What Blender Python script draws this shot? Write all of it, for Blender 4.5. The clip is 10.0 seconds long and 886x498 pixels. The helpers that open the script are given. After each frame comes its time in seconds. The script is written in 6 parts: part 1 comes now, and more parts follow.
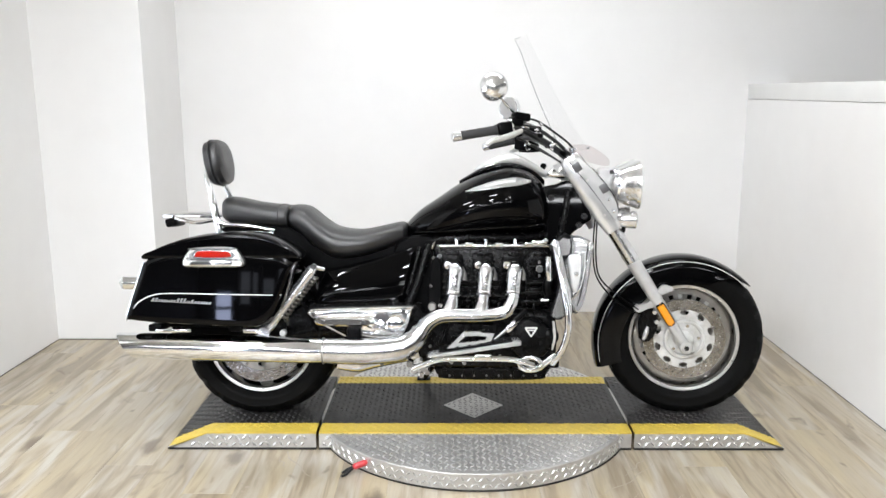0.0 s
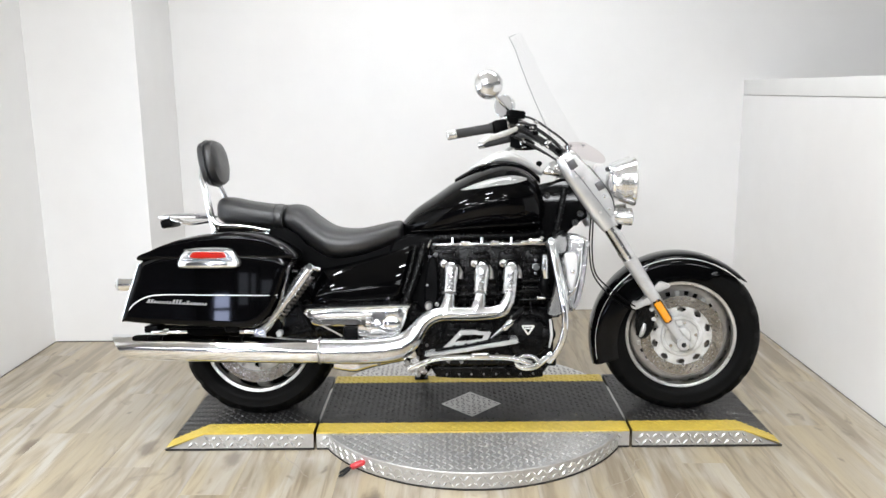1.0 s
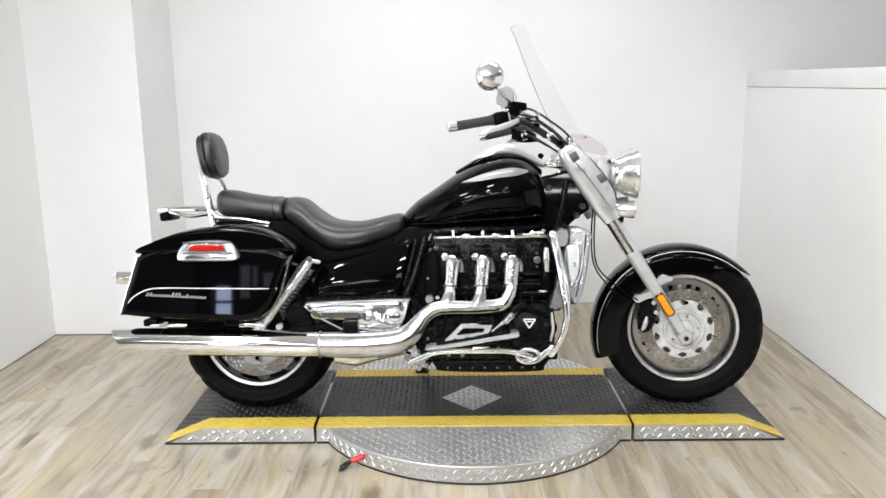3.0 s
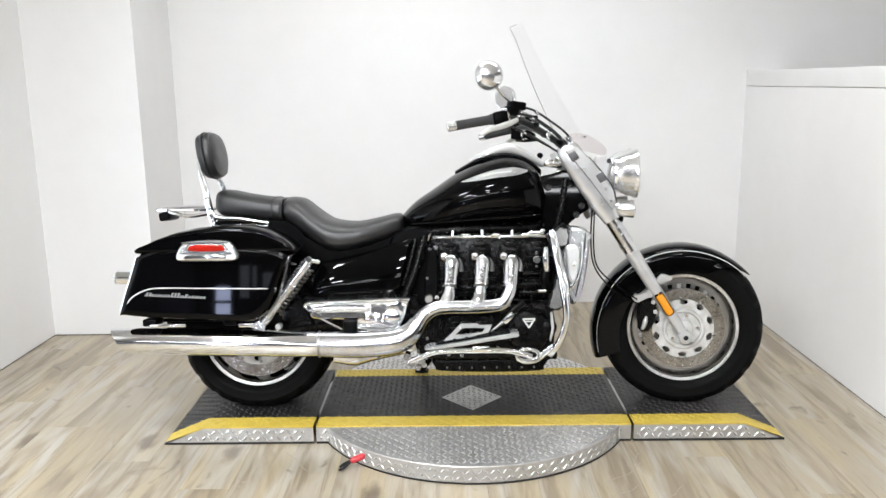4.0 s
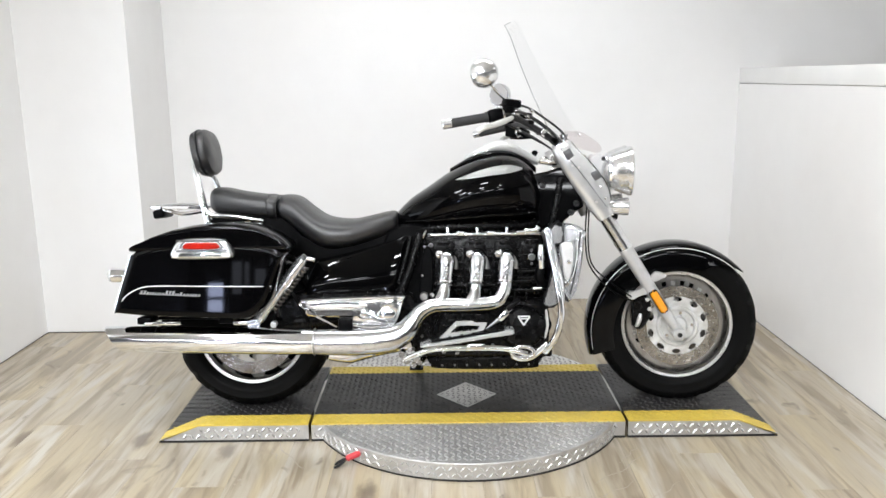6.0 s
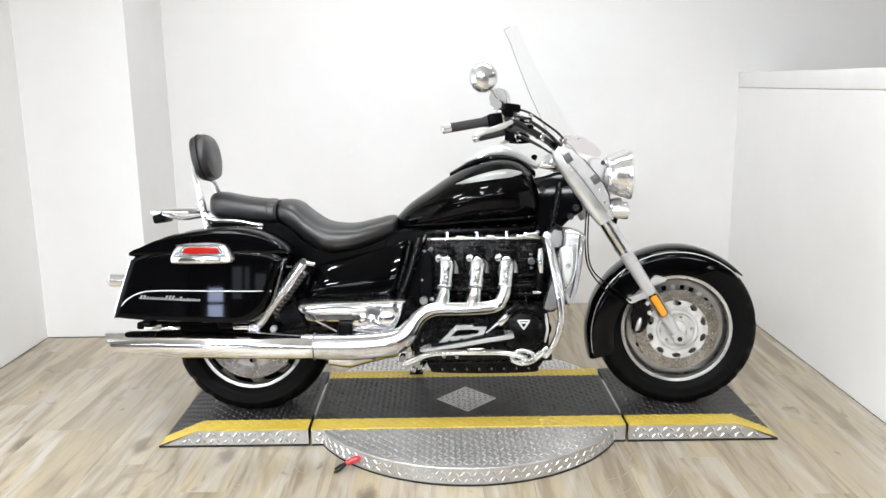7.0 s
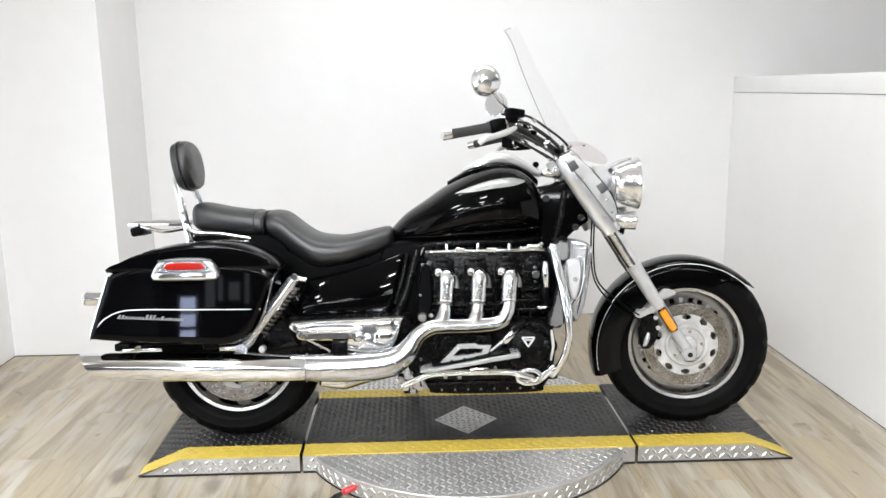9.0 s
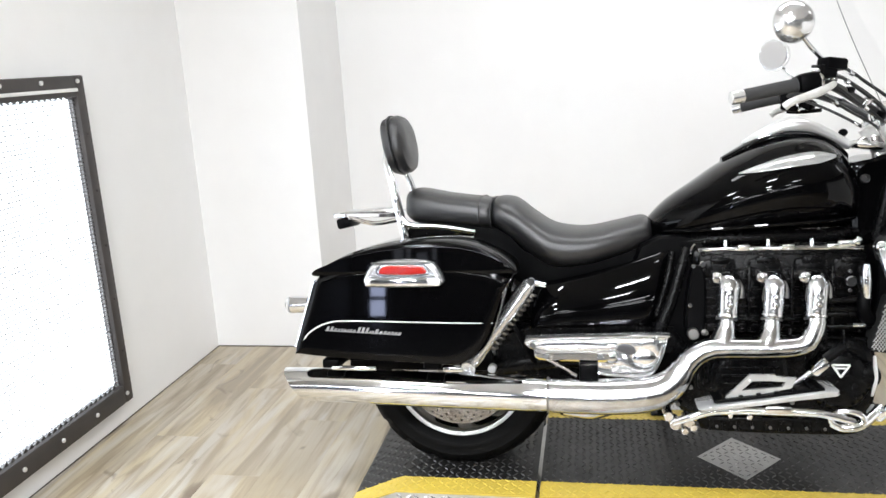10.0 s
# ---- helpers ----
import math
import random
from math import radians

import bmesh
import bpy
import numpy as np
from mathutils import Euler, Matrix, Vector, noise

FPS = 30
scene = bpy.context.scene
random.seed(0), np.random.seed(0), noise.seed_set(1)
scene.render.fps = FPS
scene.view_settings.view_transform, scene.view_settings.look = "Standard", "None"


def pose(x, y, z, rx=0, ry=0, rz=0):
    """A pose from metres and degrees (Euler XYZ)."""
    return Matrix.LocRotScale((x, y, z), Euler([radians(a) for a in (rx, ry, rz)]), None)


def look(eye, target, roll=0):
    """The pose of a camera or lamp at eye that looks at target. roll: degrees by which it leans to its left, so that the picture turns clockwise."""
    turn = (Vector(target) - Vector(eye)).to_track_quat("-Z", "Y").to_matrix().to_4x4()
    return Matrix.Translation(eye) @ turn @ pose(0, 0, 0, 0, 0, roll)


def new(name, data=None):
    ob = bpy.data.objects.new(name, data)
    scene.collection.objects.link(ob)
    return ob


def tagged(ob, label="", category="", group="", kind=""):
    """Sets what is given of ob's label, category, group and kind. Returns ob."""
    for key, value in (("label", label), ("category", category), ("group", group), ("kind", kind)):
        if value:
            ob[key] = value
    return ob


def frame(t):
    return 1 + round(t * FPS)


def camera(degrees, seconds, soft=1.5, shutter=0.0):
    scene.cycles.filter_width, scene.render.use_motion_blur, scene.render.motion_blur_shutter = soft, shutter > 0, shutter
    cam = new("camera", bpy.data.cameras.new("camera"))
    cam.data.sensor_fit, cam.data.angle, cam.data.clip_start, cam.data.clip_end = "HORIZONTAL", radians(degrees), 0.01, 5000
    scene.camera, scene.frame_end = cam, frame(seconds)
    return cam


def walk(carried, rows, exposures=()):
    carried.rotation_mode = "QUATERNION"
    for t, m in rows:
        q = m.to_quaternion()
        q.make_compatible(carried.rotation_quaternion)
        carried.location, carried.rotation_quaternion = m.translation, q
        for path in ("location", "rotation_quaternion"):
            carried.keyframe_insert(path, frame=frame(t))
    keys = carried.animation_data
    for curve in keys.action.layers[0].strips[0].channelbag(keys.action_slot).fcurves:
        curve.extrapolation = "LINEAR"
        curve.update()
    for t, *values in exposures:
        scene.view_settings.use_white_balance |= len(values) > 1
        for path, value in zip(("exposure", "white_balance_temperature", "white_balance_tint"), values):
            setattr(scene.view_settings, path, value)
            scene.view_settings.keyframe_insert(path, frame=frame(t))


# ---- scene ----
cam = camera(57.9, 10.0)
PATH = [
    (0, (0.733, -3.165, 1.37), (0.718, -1.203, 0.982), -0.1),
    (0.5, (0.734, -3.164, 1.368), (0.719, -1.202, 0.977), -0.5),
    (1, (0.742, -3.16, 1.367), (0.731, -1.198, 0.977), -0.6),
    (1.5, (0.735, -3.157, 1.367), (0.723, -1.196, 0.973), -0.6),
    (2, (0.737, -3.149, 1.362), (0.723, -1.19, 0.958), -0.5),
    (2.5, (0.747, -3.142, 1.364), (0.731, -1.184, 0.957), -0.6),
    (4, (0.747, -3.137, 1.364), (0.732, -1.179, 0.955), -0.7),
    (4.5, (0.745, -3.135, 1.363), (0.738, -1.176, 0.959), -0.6),
    (5, (0.742, -3.132, 1.371), (0.739, -1.175, 0.96), -0.4),
    (5.5, (0.736, -3.135, 1.372), (0.738, -1.18, 0.952), -0.5),
    (7, (0.738, -3.139, 1.37), (0.742, -1.181, 0.962), -0.7),
    (7.5, (0.741, -3.133, 1.376), (0.746, -1.174, 0.977), -0.5),
    (8, (0.743, -3.12, 1.379), (0.75, -1.161, 0.975), -0.6),
    (8.5, (0.72, -3.078, 1.367), (0.763, -1.124, 0.945), 0.2),
    (8.7, (0.696, -3.021, 1.368), (0.763, -1.068, 0.943), 0.4),
    (9, (0.64, -2.963, 1.365), (0.714, -1.005, 0.969), -0.62),
    (9.3, (0.592, -2.825, 1.355), (0.651, -0.878, 0.899), 0.0),
    (9.5, (0.552, -2.726, 1.336), (0.521, -0.772, 0.911), -1.08),
    (9.6, (0.538, -2.650, 1.338), (0.442, -0.700, 0.904), -0.90),
    (9.7, (0.529, -2.583, 1.321), (0.314, -0.646, 0.872), -1.24),
    (9.8, (0.491, -2.520, 1.346), (0.241, -0.581, 0.923), -2.44),
    (9.9, (0.471, -2.460, 1.351), (0.163, -0.528, 0.937), -2.93),
    (10.0, (0.392, -2.395, 1.349), (0.026, -0.485, 0.883), -3.39),
]
walk(cam, [(t, look(eye, target, roll)) for t, eye, target, roll in PATH],
     exposures=[(0, 0.04), (1.0, 0.01), (2.0, -0.02), (5.5, -0.01), (7.0, 0.06), (8.5, 0.06), (9.4, 0.03), (10.0, 0.11)])

# ---- world, lights ----
world = bpy.data.worlds.new("world")
scene.world = world
world.use_nodes = True
world.node_tree.nodes["Background"].inputs[0].default_value = (0.9, 0.95, 1.0, 1)
world.node_tree.nodes["Background"].inputs[1].default_value = 0.05


def lamp(x, y, z, sx, sy, power, colour=(0.925, 0.958, 1.0)):
    d = bpy.data.lights.new("ceiling_lamp_light", "AREA")
    d.shape, d.size, d.size_y, d.energy, d.color = "RECTANGLE", sx, sy, power, colour
    ob = new("ceiling_lamp_light", d)
    ob.location = (x, y, z)
    return ob


LAMPS = [(0.40, 0.50, 2.66, 1.0, 0.26), (1.55, 0.35, 2.66, 1.0, 0.26), (3.9, 0.20, 2.66, 1.0, 0.26), (-0.60, -1.60, 2.66, 0.32, 0.16), (0.55, -1.80, 2.66, 0.32, 0.16)]
LAMPS += [(lx, ly, 2.66, 0.32, 0.16) for ly in (-3.5, -5.3) for lx in (-0.9, 0.4, 1.7)]
for (lx, ly, lz, sx, sy), p in zip(LAMPS, (11, 10, 7, 27, 25, 66, 56, 24, 60, 50, 20)):
    lamp(lx, ly, lz, sx, sy, p)
# rows of bare tubes far back in the dark workshop
FAR_TUBES = [(fx, fy) for fy in (-8.4, -10.4, -12.2) for fx in (-3.0, -1.0, 1.0, 3.0)]

# ---- materials ----


def mat(name, colour, rough=0.5, metal=0.0, coat=0.0, vary=0.0, vscale=4.0, fine=0.0, fscale=60.0, bump=0.0, bscale=200.0,
        stretch=(1, 1, 1), island=0.0, piece=0.0, rvary=0.0, spec=0.5, tint=None, coords="Object", deep=0.002):
    m = bpy.data.materials.new(name)
    m.use_nodes = True
    nt = m.node_tree
    b = nt.nodes["Principled BSDF"]
    b.inputs["Base Color"].default_value = (*colour, 1)
    b.inputs["Roughness"].default_value = rough
    b.inputs["Metallic"].default_value = metal
    b.inputs["Coat Weight"].default_value = coat
    b.inputs["Coat Roughness"].default_value = 0.03
    b.inputs["Specular IOR Level"].default_value = spec
    tc = nt.nodes.new("ShaderNodeTexCoord")
    mp = nt.nodes.new("ShaderNodeMapping")
    mp.inputs["Scale"].default_value = stretch
    nt.links.new(tc.outputs[coords], mp.inputs["Vector"])

    def nz(scale, detail=4.0):
        n = nt.nodes.new("ShaderNodeTexNoise")
        n.inputs["Scale"].default_value = scale
        n.inputs["Detail"].default_value = detail
        nt.links.new(mp.outputs["Vector"], n.inputs["Vector"])
        return n

    colour_out = None

    def blend(fac_out, amount, other):
        nonlocal colour_out
        mx = nt.nodes.new("ShaderNodeMix")
        mx.data_type = "RGBA"
        if colour_out is None:
            mx.inputs[6].default_value = (*colour, 1)
        else:
            nt.links.new(colour_out, mx.inputs[6])
        mx.inputs[7].default_value = (*other, 1)
        mr = nt.nodes.new("ShaderNodeMapRange")
        mr.inputs["From Min"].default_value, mr.inputs["From Max"].default_value = 0.35, 0.7
        mr.inputs["To Max"].default_value = amount
        nt.links.new(fac_out, mr.inputs["Value"])
        nt.links.new(mr.outputs[0], mx.inputs[0])
        colour_out = mx.outputs[2]

    other = tint or tuple(c * 0.55 for c in colour)
    if vary:
        blend(nz(vscale).outputs[0], vary, other)
    if fine:
        blend(nz(fscale).outputs[0], fine, tuple(c * 0.5 for c in colour))
    if piece or island:
        src = nt.nodes.new("ShaderNodeObjectInfo" if piece else "ShaderNodeNewGeometry")
        out = src.outputs["Random"] if piece else src.outputs["Random Per Island"]
        hsv = nt.nodes.new("ShaderNodeHueSaturation")
        mr = nt.nodes.new("ShaderNodeMapRange")
        mr.inputs["To Min"].default_value, mr.inputs["To Max"].default_value = 1 - (piece or island), 1 + (piece or island)
        nt.links.new(out, mr.inputs["Value"])
        nt.links.new(mr.outputs[0], hsv.inputs["Value"])
        if colour_out is None:
            hsv.inputs["Color"].default_value = (*colour, 1)
        else:
            nt.links.new(colour_out, hsv.inputs["Color"])
        colour_out = hsv.outputs[0]
    if colour_out is not None:
        nt.links.new(colour_out, b.inputs["Base Color"])
    if rvary:
        mr = nt.nodes.new("ShaderNodeMapRange")
        mr.inputs["To Min"].default_value, mr.inputs["To Max"].default_value = max(0.02, rough - rvary), rough + rvary
        nt.links.new(nz(vscale * 3).outputs[0], mr.inputs["Value"])
        nt.links.new(mr.outputs[0], b.inputs["Roughness"])
    if bump:
        bp = nt.nodes.new("ShaderNodeBump")
        bp.inputs["Strength"].default_value = bump
        bp.inputs["Distance"].default_value = deep
        nt.links.new(nz(bscale, 6 if deep < 0.003 else 1).outputs[0], bp.inputs["Height"])
        nt.links.new(bp.outputs[0], b.inputs["Normal"])
    return m


CHROME = mat("chrome", (0.875, 0.895, 0.92), 0.06, 1.0, rvary=0.03, vscale=8, bump=0.09, bscale=24)
PIPE = mat("satin_chrome_pipe", (0.68, 0.69, 0.705), 0.15, 1.0, vary=0.5, vscale=30, tint=(0.44, 0.44, 0.44), rvary=0.06, bump=0.6, bscale=48)
CHROME_WORN = mat("worn_chrome", (0.82, 0.81, 0.80), 0.13, 1.0, vary=0.30, vscale=14, tint=(0.52, 0.49, 0.46), rvary=0.08, bump=0.08, bscale=60)
SATIN = mat("satin_aluminium", (0.80, 0.80, 0.795), 0.30, 0.6, vary=0.2, vscale=20, bump=0.04, bscale=400)
BRIGHT = mat("bright_chrome", (0.90, 0.91, 0.925), 0.20, 0.85, vary=0.3, vscale=16, tint=(0.68, 0.69, 0.70), bump=0.5, bscale=36, rvary=0.08)
COVER = mat("rippled_chrome_cover", (0.90, 0.91, 0.925), 0.10, 0.92, vary=0.3, vscale=16, tint=(0.70, 0.71, 0.72), bump=1.0, bscale=13, rvary=0.04, deep=0.02)
LAMPCHROME = mat("lamp_shell_chrome", (0.84, 0.845, 0.85), 0.13, 0.84, vary=0.4, vscale=24, tint=(0.58, 0.58, 0.58), bump=0.9, bscale=34, rvary=0.05)
POLISHED = mat("polished_alloy", (0.72, 0.725, 0.73), 0.24, 0.65, vary=0.45, vscale=24, tint=(0.48, 0.48, 0.48), bump=0.4, bscale=40, rvary=0.08)
PALE = mat("pale_satin_silver", (0.78, 0.78, 0.775), 0.28, 0.5, vary=0.25, vscale=14, tint=(0.70, 0.69, 0.68), bump=0.06, bscale=120)
SHROUD = mat("satin_fork_cover", (0.72, 0.72, 0.72), 0.22, 0.65, vary=0.4, vscale=22, tint=(0.54, 0.54, 0.54), bump=0.25, bscale=50, rvary=0.06)
RIMLIP = mat("machined_rim", (0.62, 0.615, 0.605), 0.30, 0.85, vary=0.3, vscale=24, tint=(0.46, 0.455, 0.45), rvary=0.08)
SILVER = mat("silver_paint", (0.70, 0.70, 0.69), 0.36, 0.2, vary=0.7, vscale=24, tint=(0.40, 0.385, 0.35), rvary=0.1)
FORK = mat("cast_fork_alloy", (0.60, 0.60, 0.60), 0.32, 0.45, vary=0.35, vscale=30, tint=(0.44, 0.44, 0.43), bump=0.06, bscale=300, rvary=0.08)
DISC = mat("disc_steel", (0.36, 0.345, 0.325), 0.22, 0.85, vary=0.8, vscale=13, tint=(0.17, 0.15, 0.115), bump=0.06, bscale=200)
STEEL = mat("brake_steel", (0.36, 0.35, 0.335), 0.30, 0.95, vary=0.4, vscale=22, tint=(0.24, 0.23, 0.215), bump=0.08, bscale=300)
PAINT = mat("black_gloss_paint", (0.0010, 0.0010, 0.0012), 0.03, 0.0, rvary=0.008, vscale=3, spec=0.15)
ENGINE = mat("black_engine_enamel", (0.0020, 0.0020, 0.0022), 0.26, 0.0, vary=0.3, vscale=15, tint=(0.0045, 0.0044, 0.0043), bump=0.15, bscale=350, rvary=0.12, spec=0.14)
PLASTIC = mat("black_plastic", (0.0022, 0.0022, 0.0025), 0.36, 0.0, vary=0.3, vscale=25, bump=0.1, bscale=500, spec=0.055)
GREY = mat("dark_grey_bracket", (0.10, 0.10, 0.105), 0.4, 0.4, vary=0.3, vscale=30)
DARKSTEEL = mat("dark_steel_bolt", (0.22, 0.22, 0.22), 0.35, 0.8, vary=0.3, vscale=40)
VINYL = mat("black_vinyl", (0.009, 0.009, 0.0098), 0.38, 0.0, vary=0.4, vscale=9, tint=(0.018, 0.018, 0.019), bump=0.30, bscale=420, rvary=0.07, spec=0.80)
RUBBER = mat("tyre_rubber", (0.0034, 0.0034, 0.0035), 0.50, 0.0, vary=0.5, vscale=12, tint=(0.0055, 0.0053, 0.0050), bump=0.25, bscale=260, rvary=0.12, spec=0.065)
BAR = mat("satin_black_bar", (0.016, 0.016, 0.017), 0.34, 0.0, vary=0.3, vscale=25, bump=0.1, bscale=400, spec=0.4)
GRIP = mat("grip_rubber", (0.045, 0.045, 0.046), 0.7, 0.0, vary=0.3, vscale=40, bump=0.3, bscale=500, spec=0.25)
ORANGE = mat("amber_reflector", (0.90, 0.34, 0.01), 0.18, 0.0, coat=0.6, vary=0.2, vscale=120)
BEZEL = mat("lamp_bezel", (0.60, 0.598, 0.595), 0.26, 0.85, vary=0.3, vscale=30, tint=(0.52, 0.51, 0.50))
RED = mat("red_lens", (0.38, 0.012, 0.006), 0.15, 0.0, coat=0.15, vary=0.3, vscale=160, spec=0.25)
CLEARL = mat("pale_lens", (0.75, 0.75, 0.74), 0.1, 0.2, coat=0.8, vary=0.3, vscale=140)
WHITE_INK = mat("white_pinstripe", (0.75, 0.75, 0.74), 0.3, 0.0, vary=0.1, vscale=60)
GREY_INK = mat("grey_lettering", (0.34, 0.34, 0.34), 0.3, 0.3, vary=0.2, vscale=80)
WALL = mat("white_wall_paint", (0.865, 0.863, 0.86), 0.55, 0.0, vary=0.40, vscale=0.9, tint=(0.79, 0.765, 0.745), fine=0.03, fscale=9, bump=0.10, bscale=60, coords="Object")
SHOP = mat("grey_shop_paint", (0.10, 0.098, 0.096), 0.7, 0.0, vary=0.3, vscale=0.8, bump=0.05, bscale=40)
CEIL = mat("ceiling_paint", (0.74, 0.74, 0.735), 0.8, 0.0, vary=0.12, vscale=1.5, bump=0.05, bscale=80)
TRIM = mat("white_trim_paint", (0.82, 0.82, 0.81), 0.35, 0.0, vary=0.12, vscale=3)
BARE = mat("bare_tread_plate", (0.61, 0.605, 0.595), 0.42, 0.7, vary=0.45, vscale=7, tint=(0.32, 0.305, 0.285), fine=0.2, fscale=60, rvary=0.12, bump=0.06, bscale=120)
LUG = mat("bare_tread_lug", (0.72, 0.715, 0.705), 0.25, 0.7, vary=0.3, vscale=12, tint=(0.60, 0.58, 0.55), rvary=0.1)
DARKPLATE = mat("dark_tread_plate", (0.019, 0.0185, 0.0185), 0.42, 0.25, vary=0.5, vscale=6, tint=(0.045, 0.043, 0.041), fine=0.3, fscale=45, rvary=0.12, bump=0.1, bscale=150)
DARKLUG = mat("dark_tread_lug", (0.080, 0.079, 0.078), 0.30, 0.45, vary=0.5, vscale=8, tint=(0.15, 0.147, 0.143), rvary=0.12)
YELLOW = mat("yellow_safety_paint", (0.70, 0.520, 0.080), 0.45, 0.0, vary=0.55, vscale=9, tint=(0.52, 0.38, 0.065), fine=0.25, fscale=70, bump=0.15, bscale=120)
FRAME_BROWN = mat("dark_steel_frame", (0.045, 0.040, 0.038), 0.5, 0.3, vary=0.5, vscale=10, tint=(0.075, 0.065, 0.06), bump=0.15, bscale=90)
WIRE = mat("wire_mesh", (0.30, 0.30, 0.30), 0.45, 0.3, vary=0.2, vscale=8)
CONCRETE = mat("workshop_concrete", (0.055, 0.054, 0.053), 0.6, 0.0, vary=0.5, vscale=1.5, fine=0.3, fscale=20, bump=0.1, bscale=60)
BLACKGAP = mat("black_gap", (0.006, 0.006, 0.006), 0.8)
MIRROR = mat("mirror_glass", (0.62, 0.62, 0.63), 0.03, 1.0)
REDGRIP = mat("red_handle", (0.62, 0.05, 0.06), 0.35, 0.0, vary=0.3, vscale=60)


def glass(name, colour, rough=0.0):
    m = bpy.data.materials.new(name)
    m.use_nodes = True
    b = m.node_tree.nodes["Principled BSDF"]
    b.inputs["Base Color"].default_value = (*colour, 1)
    b.inputs["Roughness"].default_value = rough
    b.inputs["Transmission Weight"].default_value = 1.0
    b.inputs["IOR"].default_value = 1.45
    return m


def sheet(name, tint):
    """Thin clear sheet: straight view with a gloss that grows at grazing angles."""
    m = bpy.data.materials.new(name)
    m.use_nodes = True
    nt = m.node_tree
    tr, gl, mx, lw, pw, ma = (nt.nodes.new("ShaderNode" + k) for k in ("BsdfTransparent", "BsdfGlossy", "MixShader", "LayerWeight", "Math", "Math"))
    tr.inputs[0].default_value = (*tint, 1)
    gl.inputs["Roughness"].default_value = 0.02
    pw.operation, pw.inputs[1].default_value = "POWER", 4.0
    ma.operation, ma.inputs[1].default_value, ma.inputs[2].default_value = "MULTIPLY_ADD", 0.03, 0.005
    nt.links.new(lw.outputs["Facing"], pw.inputs[0])
    nt.links.new(pw.outputs[0], ma.inputs[0])
    nt.links.new(ma.outputs[0], mx.inputs[0])
    nt.links.new(tr.outputs[0], mx.inputs[1])
    nt.links.new(gl.outputs[0], mx.inputs[2])
    nt.links.new(mx.outputs[0], nt.nodes["Material Output"].inputs[0])
    return m


ACRYLIC = sheet("clear_acrylic", (0.994, 0.994, 0.994))
SMOKE = sheet("faintly_tinted_acrylic", (0.93, 0.905, 0.905))
LENS = glass("lamp_glass", (0.96, 0.97, 0.97))


def glow(name, colour, strength):
    m = bpy.data.materials.new(name)
    m.use_nodes = True
    nt = m.node_tree
    e = nt.nodes.new("ShaderNodeEmission")
    e.inputs[0].default_value, e.inputs[1].default_value = (*colour, 1), strength
    nt.links.new(e.outputs[0], nt.nodes["Material Output"].inputs[0])
    return m


TUBE_GLOW = glow("lit_tube", (1.0, 0.98, 0.95), 9.0)
FAR_GLOW = glow("far_lit_tube", (0.95, 0.97, 1.0), 55.0)
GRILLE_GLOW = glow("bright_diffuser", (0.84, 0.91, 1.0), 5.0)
DIM_GLOW = glow("dim_daylight_pane", (0.80, 0.86, 1.0), 2.6)
DAY_GLOW = glow("daylight_pane", (0.62, 0.70, 1.0), 34.0)


